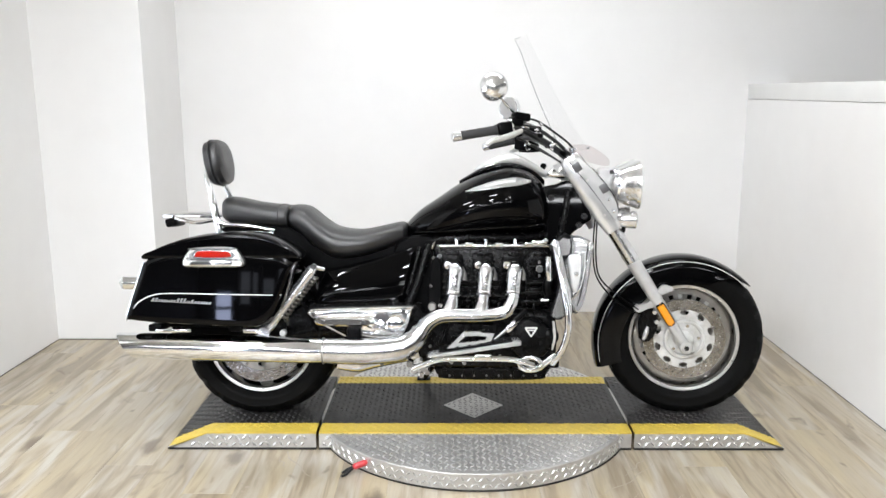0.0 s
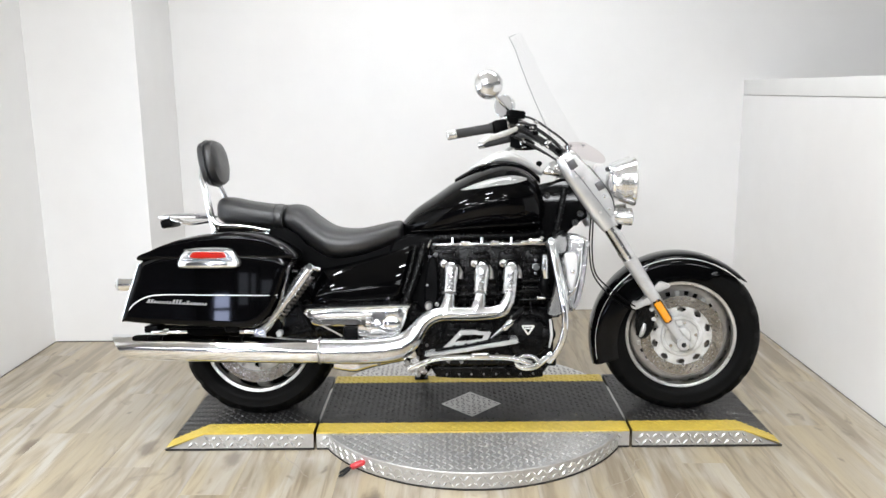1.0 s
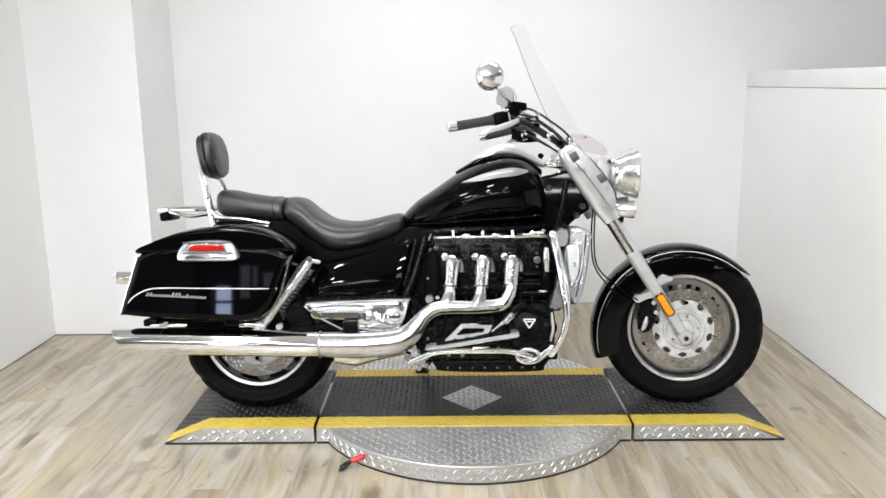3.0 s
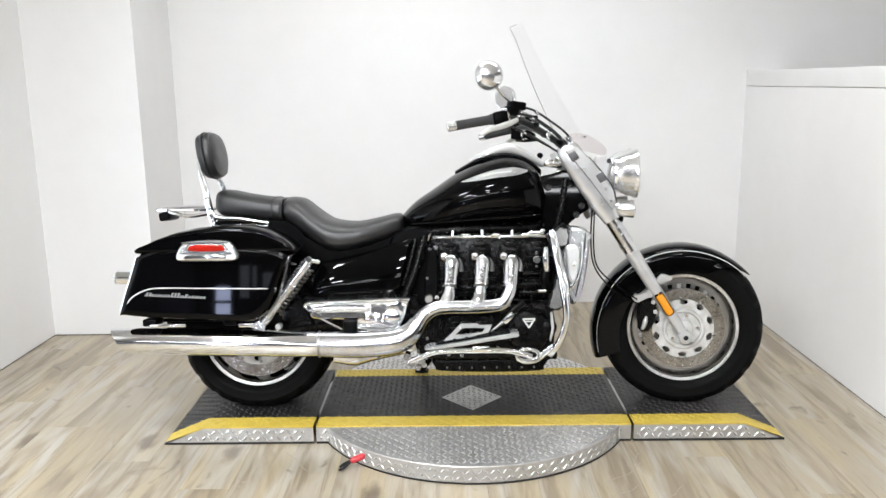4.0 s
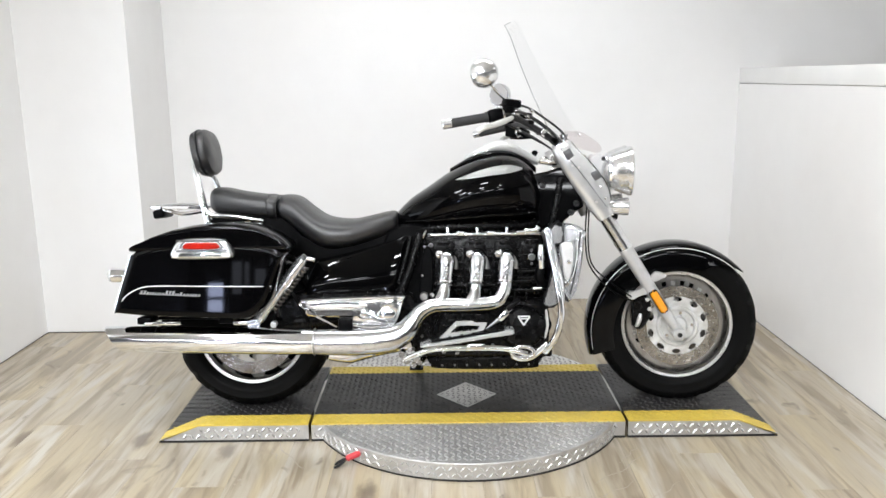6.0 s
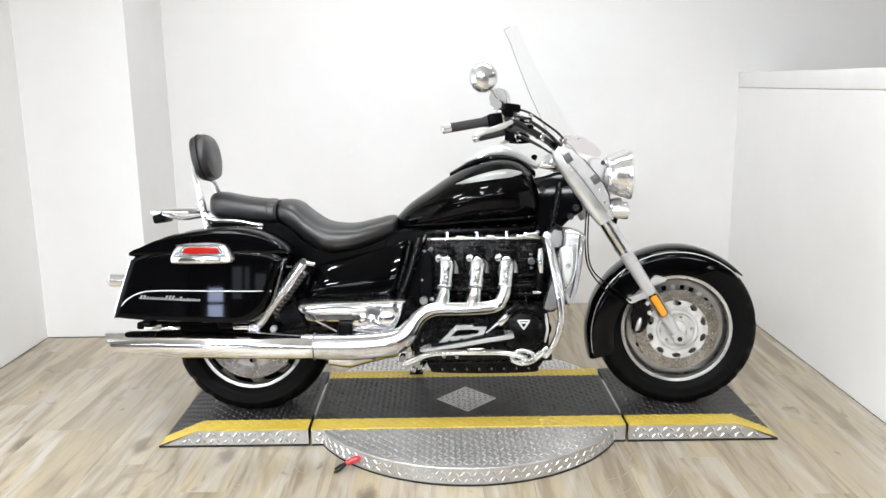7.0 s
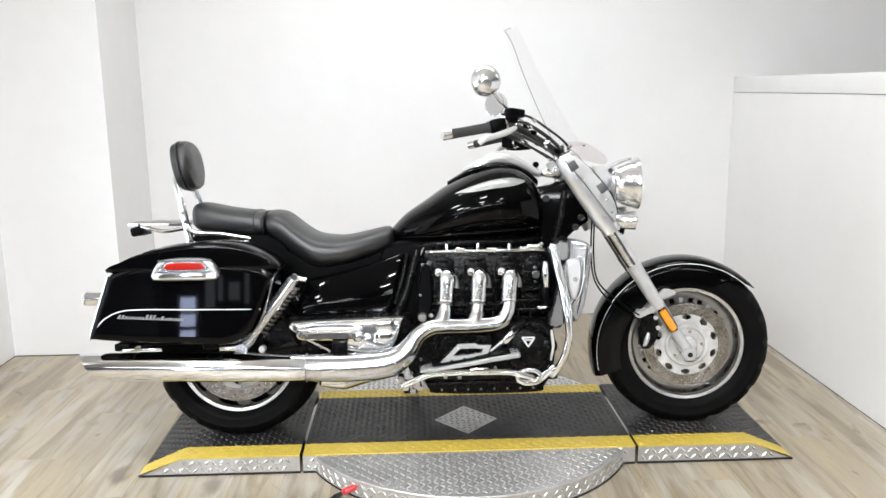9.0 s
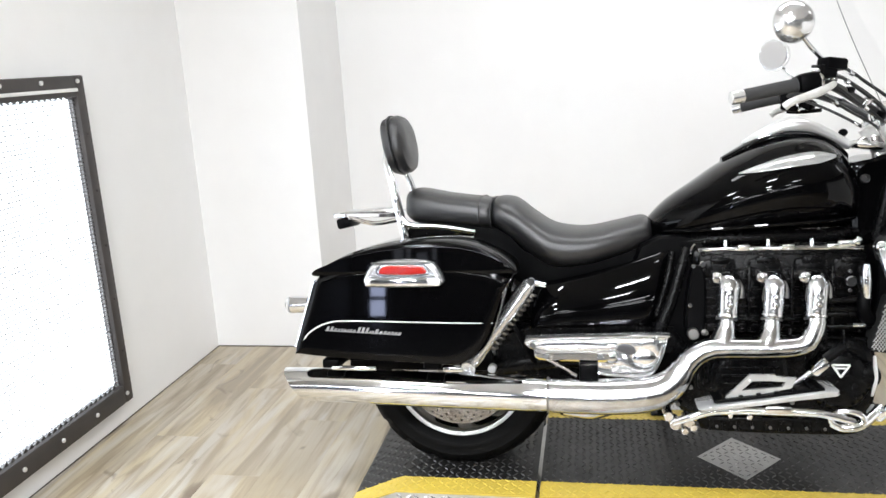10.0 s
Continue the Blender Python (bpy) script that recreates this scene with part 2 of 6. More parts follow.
def wood_plank():
    m = bpy.data.materials.new("oak_vinyl_plank")
    m.use_nodes = True
    nt = m.node_tree
    b = nt.nodes["Principled BSDF"]
    geo, info = nt.nodes.new("ShaderNodeNewGeometry"), nt.nodes.new("ShaderNodeObjectInfo")
    off = nt.nodes.new("ShaderNodeVectorMath")
    off.operation = "MULTIPLY_ADD"
    off.inputs[1].default_value = (13.0, 7.0, 29.0)
    nt.links.new(info.outputs["Random"], off.inputs[0])
    nt.links.new(geo.outputs["Position"], off.inputs[2])

    def grain(stretch, detail, distort, split):
        mp, n = nt.nodes.new("ShaderNodeMapping"), nt.nodes.new("ShaderNodeTexNoise")
        mp.inputs["Scale"].default_value = stretch
        n.inputs["Scale"].default_value, n.inputs["Detail"].default_value, n.inputs["Distortion"].default_value = 1.0, detail, distort
        nt.links.new(off.outputs[0] if split else geo.outputs["Position"], mp.inputs["Vector"])
        nt.links.new(mp.outputs[0], n.inputs["Vector"])
        return n.outputs[0]

    def knots():
        """Few dark swirls, drawn out along the plank."""
        mp, n, add, vo, mr = (nt.nodes.new("ShaderNode" + k) for k in ("Mapping", "TexNoise", "VectorMath", "TexVoronoi", "MapRange"))
        mp.inputs["Scale"].default_value = (3.4, 1.5, 1)
        n.inputs["Scale"].default_value, n.inputs["Detail"].default_value = 7.0, 3.0
        add.operation = "MULTIPLY_ADD"
        add.inputs[1].default_value = (0.16, 0.16, 0.0)
        vo.inputs["Scale"].default_value = 1.0
        mr.interpolation_type = "SMOOTHSTEP"
        mr.inputs["From Min"].default_value, mr.inputs["From Max"].default_value = 0.03, 0.23
        mr.inputs["To Min"].default_value, mr.inputs["To Max"].default_value = 1.0, 0.0
        nt.links.new(off.outputs[0], mp.inputs["Vector"])
        nt.links.new(mp.outputs[0], n.inputs["Vector"])
        nt.links.new(n.outputs["Color"], add.inputs[0])
        nt.links.new(mp.outputs[0], add.inputs[2])
        nt.links.new(add.outputs[0], vo.inputs["Vector"])
        nt.links.new(vo.outputs["Distance"], mr.inputs["Value"])
        return mr.outputs[0]

    last = None
    fine = grain((150, 7, 1), 5, 0.5, True)
    # (factor, from, to, amount, colour), laid one over another
    for out, lo, hi, amt, col in ((info.outputs["Random"], 0.15, 0.95, 0.34, (0.405, 0.365, 0.300)),
                                  (grain((1.1, 0.8, 1), 2, 0.3, False), 0.38, 0.66, 0.45, (0.44, 0.40, 0.345)),
                                  (grain((9.0, 1.1, 1), 4, 0.8, True), 0.44, 0.64, 0.70, (0.455, 0.375, 0.245)),
                                  (grain((10, 1.3, 1), 4, 0.9, True), 0.46, 0.64, 0.80, (0.250, 0.200, 0.140)),
                                  (grain((8, 1.1, 3), 3, 0.8, True), 0.50, 0.68, 0.60, (0.50, 0.46, 0.395)),
                                  (grain((30, 2.0, 1), 5, 0.8, True), 0.50, 0.72, 0.50, (0.200, 0.155, 0.105)),
                                  (grain((9, 5, 1), 3, 0.9, False), 0.64, 0.76, 0.60, (0.15, 0.115, 0.085)),
                                  (knots(), 0.25, 1.0, 0.80, (0.150, 0.115, 0.085)),
                                  (fine, 0.45, 0.72, 0.16, (0.24, 0.19, 0.138))):
        mr, mx = nt.nodes.new("ShaderNodeMapRange"), nt.nodes.new("ShaderNodeMix")
        mr.interpolation_type = "SMOOTHSTEP"
        mr.inputs["From Min"].default_value, mr.inputs["From Max"].default_value, mr.inputs["To Max"].default_value = lo, hi, amt
        mx.data_type = "RGBA"
        nt.links.new(out, mr.inputs["Value"])
        nt.links.new(mr.outputs[0], mx.inputs[0])
        if last is None:
            mx.inputs[6].default_value = (0.38, 0.315, 0.215, 1)
        else:
            nt.links.new(last, mx.inputs[6])
        mx.inputs[7].default_value = (*col, 1)
        last = mx.outputs[2]
    hsv, mr = nt.nodes.new("ShaderNodeHueSaturation"), nt.nodes.new("ShaderNodeMapRange")
    mr.inputs["To Min"].default_value, mr.inputs["To Max"].default_value = 0.95, 1.04
    nt.links.new(info.outputs["Random"], mr.inputs["Value"])
    nt.links.new(mr.outputs[0], hsv.inputs["Value"])
    nt.links.new(last, hsv.inputs["Color"])
    nt.links.new(hsv.outputs[0], b.inputs["Base Color"])
    b.inputs["Roughness"].default_value = 0.27
    b.inputs["Specular IOR Level"].default_value = 0.6
    bp = nt.nodes.new("ShaderNodeBump")
    bp.inputs["Strength"].default_value, bp.inputs["Distance"].default_value = 0.12, 0.002
    nt.links.new(fine, bp.inputs["Height"])
    nt.links.new(bp.outputs[0], b.inputs["Normal"])
    return m


PLANK = wood_plank()

# ---- mesh helpers ----


def V(*a):
    return Vector(a)


def smooth_path(pts, n=6, closed=False):
    """Catmull-Rom through the points."""
    p = [Vector(q) for q in pts]
    if n <= 1 or len(p) < 3:
        return p
    out, m = [], len(p)
    for i in range(m if closed else m - 1):
        a, b, c, d = (p[(i - 1) % m], p[i % m], p[(i + 1) % m], p[(i + 2) % m]) if closed else (p[max(i - 1, 0)], p[i], p[i + 1], p[min(i + 2, m - 1)])
        for k in range(n):
            t = k / n
            out.append(0.5 * (2 * b + (c - a) * t + (2 * a - 5 * b + 4 * c - d) * t * t + (3 * b - a - 3 * c + d) * t ** 3))
    if not closed:
        out.append(p[-1])
    return out


def skin(bm, rings, caps=True, closed=False):
    """Faces between rings of equal length."""
    vs = [[bm.verts.new(q) for q in r] for r in rings]
    n = len(vs[0])
    for i in range(len(vs) if closed else len(vs) - 1):
        a, b = vs[i], vs[(i + 1) % len(vs)]
        for k in range(n):
            bm.faces.new((a[k], a[(k + 1) % n], b[(k + 1) % n], b[k]))
    if caps and not closed:
        bm.faces.new(list(reversed(vs[0])))
        bm.faces.new(vs[-1])
    return bm


def tube(bm, pts, r, seg=12, n=6, closed=False, flat=1.0):
    """A round bar along a smoothed path; r is a radius or one radius a point."""
    path = smooth_path(pts, n, closed)
    m = len(path)
    rs = [r] * len(pts) if not isinstance(r, (list, tuple)) else list(r)

    def rad(i):
        u = i / max(m - 1, 1) * (len(rs) - 1)
        k = min(int(u), len(rs) - 2) if len(rs) > 1 else 0
        return rs[k] + (rs[min(k + 1, len(rs) - 1)] - rs[k]) * (u - k)

    rings, up = [], None
    for i, c in enumerate(path):
        t = (path[(i + 1) % m] - path[i - 1]) if closed or 0 < i < m - 1 else (path[1] - path[0] if i == 0 else path[-1] - path[-2])
        t.normalize()
        if up is None:
            up = V(0, 1, 0) if abs(t.y) < 0.9 else V(0, 0, 1)
        up = (up - t * up.dot(t)).normalized()
        side = t.cross(up)
        rings.append([c + (up * math.cos(a) + side * math.sin(a) * flat) * rad(i) for a in (2 * math.pi * k / seg for k in range(seg))])
    return skin(bm, rings, True, closed)


def lathe(bm, prof, origin=(0, 0, 0), axis="y", seg=48, closed=False, a0=0.0, a1=2 * math.pi):
    """Turns (radius, along) pairs round an axis."""
    o, full = Vector(origin), a1 - a0 > 6.28
    k = seg if full else seg + 1
    rings = []
    for i in range(k):
        a = a0 + (a1 - a0) * i / seg
        c, s = math.cos(a), math.sin(a)
        ring = []
        for r, h in prof:
            q = {"y": V(c * r, h, s * r), "x": V(h, c * r, s * r), "z": V(c * r, s * r, h)}[axis]
            ring.append(bm.verts.new(o + q))
        rings.append(ring)
    n = len(prof)
    for i in range(k if full else k - 1):
        p, q = rings[i], rings[(i + 1) % k]
        for j in range(n if closed else n - 1):
            f = (p[j], p[(j + 1) % n], q[(j + 1) % n], q[j])
            if len(set(f)) == 4:
                bm.faces.new(f)
    bmesh.ops.remove_doubles(bm, verts=bm.verts, dist=1e-5)
    return bm


def box(bm, c, size, bevel=0.003, turn=(0, 0, 0), seg=2):
    m = Matrix.LocRotScale(Vector(c), Euler([radians(a) for a in turn]), None)
    t = bmesh.new()
    bmesh.ops.create_cube(t, size=1, matrix=Matrix.Diagonal((*size, 1)))
    if bevel:
        bmesh.ops.bevel(t, geom=list(t.edges), offset=min(bevel, 0.45 * min(size)), segments=seg, affect="EDGES", profile=0.5)
    return merge(bm, t, m)


def merge(bm, t, m=None):
    if m is not None:
        t.transform(m)
    me = bpy.data.meshes.new("tmp")
    t.to_mesh(me)
    t.free()
    bm.from_mesh(me)
    bpy.data.meshes.remove(me)
    return bm


def cyl(bm, a, b, r, r2=None, seg=16, bevel=0.0):
    """A drum from a to b with softened rims."""
    a, b = Vector(a), Vector(b)
    h = (b - a).length
    r2 = r if r2 is None else r2
    e = bevel or min(0.15 * h, 0.15 * min(r, r2), 0.004)
    t = bmesh.new()
    lathe(t, [(0, 0), (r - e, 0), (r, e), (r2, h - e), (r2 - e, h), (0, h)], (0, 0, 0), "z", seg)
    return merge(bm, t, Matrix.Translation(a) @ (b - a).to_track_quat("Z", "Y").to_matrix().to_4x4())


def ball(bm, c, r, squash=(1, 1, 1), seg=16):
    t = bmesh.new()
    bmesh.ops.create_uvsphere(t, u_segments=seg, v_segments=max(8, seg * 2 // 3), radius=r)
    return merge(bm, t, Matrix.Translation(c) @ Matrix.Diagonal((*squash, 1)))


def offset(pts, d):
    """A closed outline moved inwards by d (2D)."""
    n, area = len(pts), 0.0
    for i in range(n):
        area += pts[i][0] * pts[(i + 1) % n][1] - pts[(i + 1) % n][0] * pts[i][1]
    sgn, out = (1 if area > 0 else -1), []
    for i in range(n):
        p, q, r = Vector(pts[i - 1]).to_2d(), Vector(pts[i]).to_2d(), Vector(pts[(i + 1) % n]).to_2d()
        u, v = (q - p), (r - q)
        u, v = (u.normalized() if u.length else V(1, 0).to_2d()), (v.normalized() if v.length else V(1, 0).to_2d())
        nu, nv = Vector((-u.y, u.x)) * sgn, Vector((-v.y, v.x)) * sgn
        m = nu + nv
        m = m.normalized() if m.length > 1e-6 else nu
        out.append(q + m * d / max(0.5, m.dot(nu)))
    return out


def shrink(pts, d):
    """A closed outline drawn in towards its middle by about d (2D)."""
    xs, zs = [p[0] for p in pts], [p[1] for p in pts]
    cx, cz, hx, hz = (min(xs) + max(xs)) / 2, (min(zs) + max(zs)) / 2, (max(xs) - min(xs)) / 2, (max(zs) - min(zs)) / 2
    fx, fz = max(0.05, 1 - d / hx), max(0.05, 1 - d / hz)
    return [Vector((cx + (p[0] - cx) * fx, cz + (p[1] - cz) * fz)) for p in pts]


def slab(bm, outline, rings, n=5, ends=True):
    """A side outline (x, z) built out along y: rings are (y, inset) pairs."""
    pts = [(p.x, p.y) for p in smooth_path([(x, z, 0) for x, z in outline], n, True)] if n > 1 else list(outline)
    rr = []
    for y, d in rings:
        o = shrink(pts, d) if d > 0.009 else (offset(pts, d) if d else [Vector(p).to_2d() for p in pts])
        rr.append([V(p.x, y, p.y) for p in o])
    if ends:
        for at, q in ((0, rr[0]), (len(rr), rr[-1])):
            c = sum(q, V(0, 0, 0)) / len(q)
            for k, g in enumerate((0.94, 0.6)):
                ring = [c + (p - c) * g for p in q]
                rr.insert(0, ring) if at == 0 else rr.append(ring)
    return skin(bm, rr, ends)


def oval(cy, zt, zb, hw, ex=2.4, seg=32, low=0.0):
    """A rounded cross-section; low moves the widest place down."""
    cz, hh, out = (zt + zb) / 2, (zt - zb) / 2, []
    for k in range(seg):
        a = 2 * math.pi * k / seg
        c, s = math.cos(a), math.sin(a)
        y = math.copysign(abs(c) ** (2 / ex), c) * hw
        z = math.copysign(abs(s) ** (2 / ex), s)
        if s > 0 and low:
            y *= 1 - low * z * z
        out.append((cy + y, cz + z * hh))
    return out


def loft_x(bm, stations, ex=2.4, n=5, low=0.0):
    """Stations (x, top, bottom, half width) joined along x into one rounded body."""
    rings = []
    for p in smooth_path([(s[0], s[1], s[2]) for s in stations], n):
        rings.append(p)
    widths = smooth_path([(s[0], s[3], 0) for s in stations], n)
    return skin(bm, [[V(p.x, y, z) for y, z in oval(0, p.y, p.z, max(w.y, 0.004), ex, 32, low)] for p, w in zip(rings, widths)])


def finish(bm, name, material, sharp=38):
    bmesh.ops.recalc_face_normals(bm, faces=bm.faces)
    me = bpy.data.meshes.new(name)
    bm.to_mesh(me)
    bm.free()
    me.materials.append(material)
    me.polygons.foreach_set("use_smooth", [True] * len(me.polygons))
    me.set_sharp_from_angle(angle=radians(sharp))
    return me


def part(name, bm, material, parent=None, label="", xf=None, sharp=38):
    if xf is not None:
        bm.transform(xf)
    ob = new(name, finish(bm, name, material, sharp))
    # thing > part > sub-part, no deeper
    if parent is not None and parent.parent is not None and parent.parent.parent is not None:
        parent = parent.parent
    ob.parent = parent
    if label:
        tagged(ob, label)
    return ob


def thing(name, label, category, m=None, group="", kind=""):
    ob = new(name)
    ob.empty_display_size = 0.1
    if m is not None:
        ob.matrix_basis = m
    return tagged(ob, label, category, group, kind)


B = bmesh.new

# ---- the place ----
XL, XR, YB, YR, XE = -1.463, 2.52, 1.72, 1.145, -0.88
H = 2.8


def wall(name, c, size, material=WALL, label=""):
    ob = part(name, box(B(), c, size, 0), material)
    return tagged(ob, label or "white painted plain wall", "wall", kind="structure")


sub = part("floor", box(B(), (0.5, -1.3, -0.06), (9.4, 6.2, 0.1), 0), BLACKGAP)
tagged(sub, "light oak wood-look plank floor", "floor", kind="structure")
wall("wall_back", ((XE + 5.2) / 2, YB + 0.06, H / 2), (5.2 - XE, 0.12, H))
wall("wall_recess_side", ((XL + XE) / 2 - 0.05, (YR + YB + 0.12) / 2, H / 2), (XE - XL + 0.1, YB + 0.12 - YR, H))
wall("wall_left", (XL - 0.08, -0.53, H / 2), (0.16, 3.36, H))
wall("wall_right_half", (XR + 0.11, 0.04, 0.658), (0.22, 3.36, 1.316), label="white painted half-height wall under a ledge")
led = part("ledge_trim", box(B(), (XR + 0.110, 0.03, 1.362), (0.224, 3.38, 0.088), 0.005, seg=3), TRIM)
tagged(led, "white painted cap board on the half-height wall", "trim", kind="structure")
tagged(part("trim_floor_joint", box(B(), (XR - 0.001, 0.04, 0.0015), (0.002, 3.36, 0.003), 0), FRAME_BROWN), "dark joint line along the wall foot", "trim", kind="structure")
tagged(part("trim_floor_joint", box(B(), (XL + 0.0015, -0.53, 0.002), (0.003, 3.34, 0.003), 0), FRAME_BROWN), "dark joint line along the wall foot", "trim", kind="structure")
tagged(part("trim_floor_joint", box(B(), ((XL + XE) / 2, YR - 0.0015, 0.002), (XE - XL - 0.006, 0.003, 0.004), 0), FRAME_BROWN), "dark joint line along the wall foot", "trim", kind="structure")
wall("wall_shop_left", (-4.2, -7.6, H / 2), (0.12, 10.8, H), SHOP, "grey painted workshop wall")
wall("wall_shop_right", (5.26, -5.63, H / 2), (0.12, 14.9, H), SHOP, "grey painted workshop wall")
wall("wall_front_left", (-2.85, -2.15, H / 2), (2.62, 0.12, H), SHOP, "grey painted workshop wall")
wall("wall_shop_rear", (0.5, -13.06, H / 2), (9.4, 0.12, H), SHOP, "grey painted workshop wall")
tagged(part("ceiling", box(B(), (0.5, -2.6, H + 0.05), (9.6, 9.0, 0.1), 0), CEIL), "plain pale ceiling", "ceiling", kind="structure")

tagged(part("ceiling_shop", box(B(), (0.5, -10.1, H + 0.05), (9.6, 6.0, 0.1), 0), SHOP), "dark workshop ceiling", "ceiling", kind="structure")
tagged(part("floor_shop", box(B(), (0.5, -8.76, -0.05), (9.4, 8.70, 0.1), 0), CONCRETE), "grey concrete workshop floor", "floor", kind="structure")

door = thing("window_1", "glazed workshop door panes with bluish daylight", "window", kind="structure")
for z0, z1 in ((0.10, 0.40), (0.47, 0.70), (0.76, 1.02)):
    part("pane", box(B(), (-3.62, -12.985, (z0 + z1) / 2), (0.29, 0.01, z1 - z0), 0), DAY_GLOW, door)
for sx in (-3.81, -3.43):
    part("window_frame", box(B(), (sx, -12.975, 0.56), (0.09, 0.05, 1.06), 0.004), FRAME_BROWN, door)
for sz, hh in ((0.06, 0.08), (0.435, 0.07), (0.73, 0.06), (1.06, 0.08)):
    part("window_frame", box(B(), (-3.62, -12.972, sz), (0.29, 0.05, hh), 0.004), FRAME_BROWN, door)
dim = thing("window_2", "dim workshop window with pale daylight between dark bars", "window", kind="structure")
for k, (x0, x1) in enumerate(((-3.30, -3.12), (-3.06, -2.98), (-2.86, -2.66), (-2.56, -2.48))):
    part("pane", box(B(), ((x0 + x1) / 2, -12.985, 1.12 + 0.06 * (k % 2)), (x1 - x0, 0.01, 0.62 - 0.14 * (k % 3)), 0), DIM_GLOW, dim)
for sx in (-3.36, -3.09, -2.92, -2.61, -2.42):
    part("window_frame", box(B(), (sx, -12.975, 1.14), (0.05, 0.05, 0.80), 0.004), FRAME_BROWN, dim)

for lx, ly, lz, sx, sy in LAMPS:
    lm = thing("ceiling_lamp", "long white ceiling lamp with lit tubes", "lamp", group="ceiling lamps")
    part("housing", box(B(), (lx, ly, 2.755), (sx + 0.1, sy + 0.06, 0.07), 0.006), TRIM, lm)
    for dy in (-0.10, 0.0, 0.10):
        part("tube", cyl(B(), (lx - sx / 2, ly + dy, 2.70), (lx + sx / 2, ly + dy, 2.70), 0.014), TUBE_GLOW, lm)
for fx, fy in FAR_TUBES:
    lm = thing("ceiling_lamp", "bare twin tube workshop lamp under the ceiling", "lamp", group="workshop tube lamps")
    part("housing", box(B(), (fx, fy, 2.77), (1.26, 0.14, 0.06), 0.006), TRIM, lm)
    for dy in (-0.04, 0.04):
        part("tube", cyl(B(), (fx - 0.6, fy + dy, 2.715), (fx + 0.6, fy + dy, 2.715), 0.019), FAR_GLOW, lm)


# mesh guard on the left wall
def mesh_guard():
    g = thing("mesh_guard", "dark steel framed wire mesh over a lit white panel", "guard")
    x, y0, y1, z0, z1, w, v = XL + 0.025, -1.35, 0.300, 0.10, 1.36, 0.075, 0.050
    for nm, c, s in (("frame_bar", (x, y1 - v / 2, (z0 + z1) / 2), (0.05, v, z1 - z0)), ("frame_bar", (x, y0 + w / 2, (z0 + z1) / 2), (0.05, w, z1 - z0)),
                     ("frame_bar", (x, (y0 + w + y1 - v) / 2, z1 - w / 2), (0.05, y1 - y0 - w - v - 0.002, w)), ("frame_bar", (x, (y0 + w + y1 - v) / 2, z0 + w / 2), (0.05, y1 - y0 - w - v - 0.002, w))):
        part(nm, box(B(), c, s, 0.006), FRAME_BROWN, g)
    part("strip", box(B(), (x + 0.028, (y0 + y1) / 2, z1 - 0.05), (0.006, y1 - y0 - 0.1, 0.012), 0.002), TRIM, g, "thin white strip")
    for i in range(9):
        for zz in (z0 + w / 2, z1 - 0.02):
            part("bolt", cyl(B(), (x + 0.024, y1 - 0.04 - i * 0.2, zz), (x + 0.031, y1 - 0.04 - i * 0.2, zz), 0.008, seg=10), SATIN, g)
    for i in range(1, 6):
        zz = z0 + (z1 - z0) * i / 6
        part("bolt", cyl(B(), (x + 0.024, y1 - v / 2, zz), (x + 0.031, y1 - v / 2, zz), 0.006, seg=10), FRAME_BROWN, g)
    bm = B()
    yy = y0 + w
    while yy < y1 - v:
        box(bm, (x, yy, (z0 + z1) / 2), (0.0020, 0.0020, z1 - z0 - 2 * w), 0)
        yy += 0.016
    zz = z0 + w
    while zz < z1 - w:
        box(bm, (x + 0.002, (y0 + w + y1 - v) / 2, zz), (0.0009, y1 - y0 - w - v, 0.0036), 0)
        zz += 0.016
    tagged(part("wire_mesh", bm, WIRE, g), "fine grey wire mesh", kind="stuff")
    # cut ends of the mesh standing proud along the frame
    ends = B()

    def tooth(p, along, inward):
        q = [ends.verts.new(p + k) for k in (-along, along, inward, V(0.003, 0, 0) - along, V(0.003, 0, 0) + along, V(0.003, 0, 0) + inward)]
        for f in ((0, 1, 2), (5, 4, 3), (0, 3, 4, 1), (1, 4, 5, 2), (2, 5, 3, 0)):
            ends.faces.new([q[i] for i in f])

    for i in range(int((y1 - v - y0 - w) / 0.030)):
        tooth(V(x + 0.004, y0 + w + 0.015 + i * 0.030, z0 + w - 0.002), V(0, 0.013, 0), V(0, 0.004, 0.015))
        tooth(V(x + 0.004, y0 + w + 0.015 + i * 0.030, z1 - w + 0.002), V(0, 0.012, 0), V(0, 0.004, -0.009))
    for i in range(int((z1 - z0 - 2 * w) / 0.016)):
        tooth(V(x + 0.004, y1 - v + 0.002, z0 + w + 0.008 + i * 0.016), V(0, 0, 0.007), V(0, -0.009, 0.003))
    tagged(part("mesh_end", ends, FRAME_BROWN, g), "cut mesh ends along the frame", kind="stuff")
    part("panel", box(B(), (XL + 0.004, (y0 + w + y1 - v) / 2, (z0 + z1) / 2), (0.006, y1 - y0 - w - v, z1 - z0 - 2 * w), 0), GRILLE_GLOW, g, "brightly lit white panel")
    return g


mesh_guard()

# ---- turntable with ramp deck ----
DECK, YN, YF = 0.072, -0.262, 0.355
XT0, XS0, XS1, XT1 = -0.362, 0.222, 1.445, 2.03
CX, CY, CR = 0.835, 0.045, 0.640


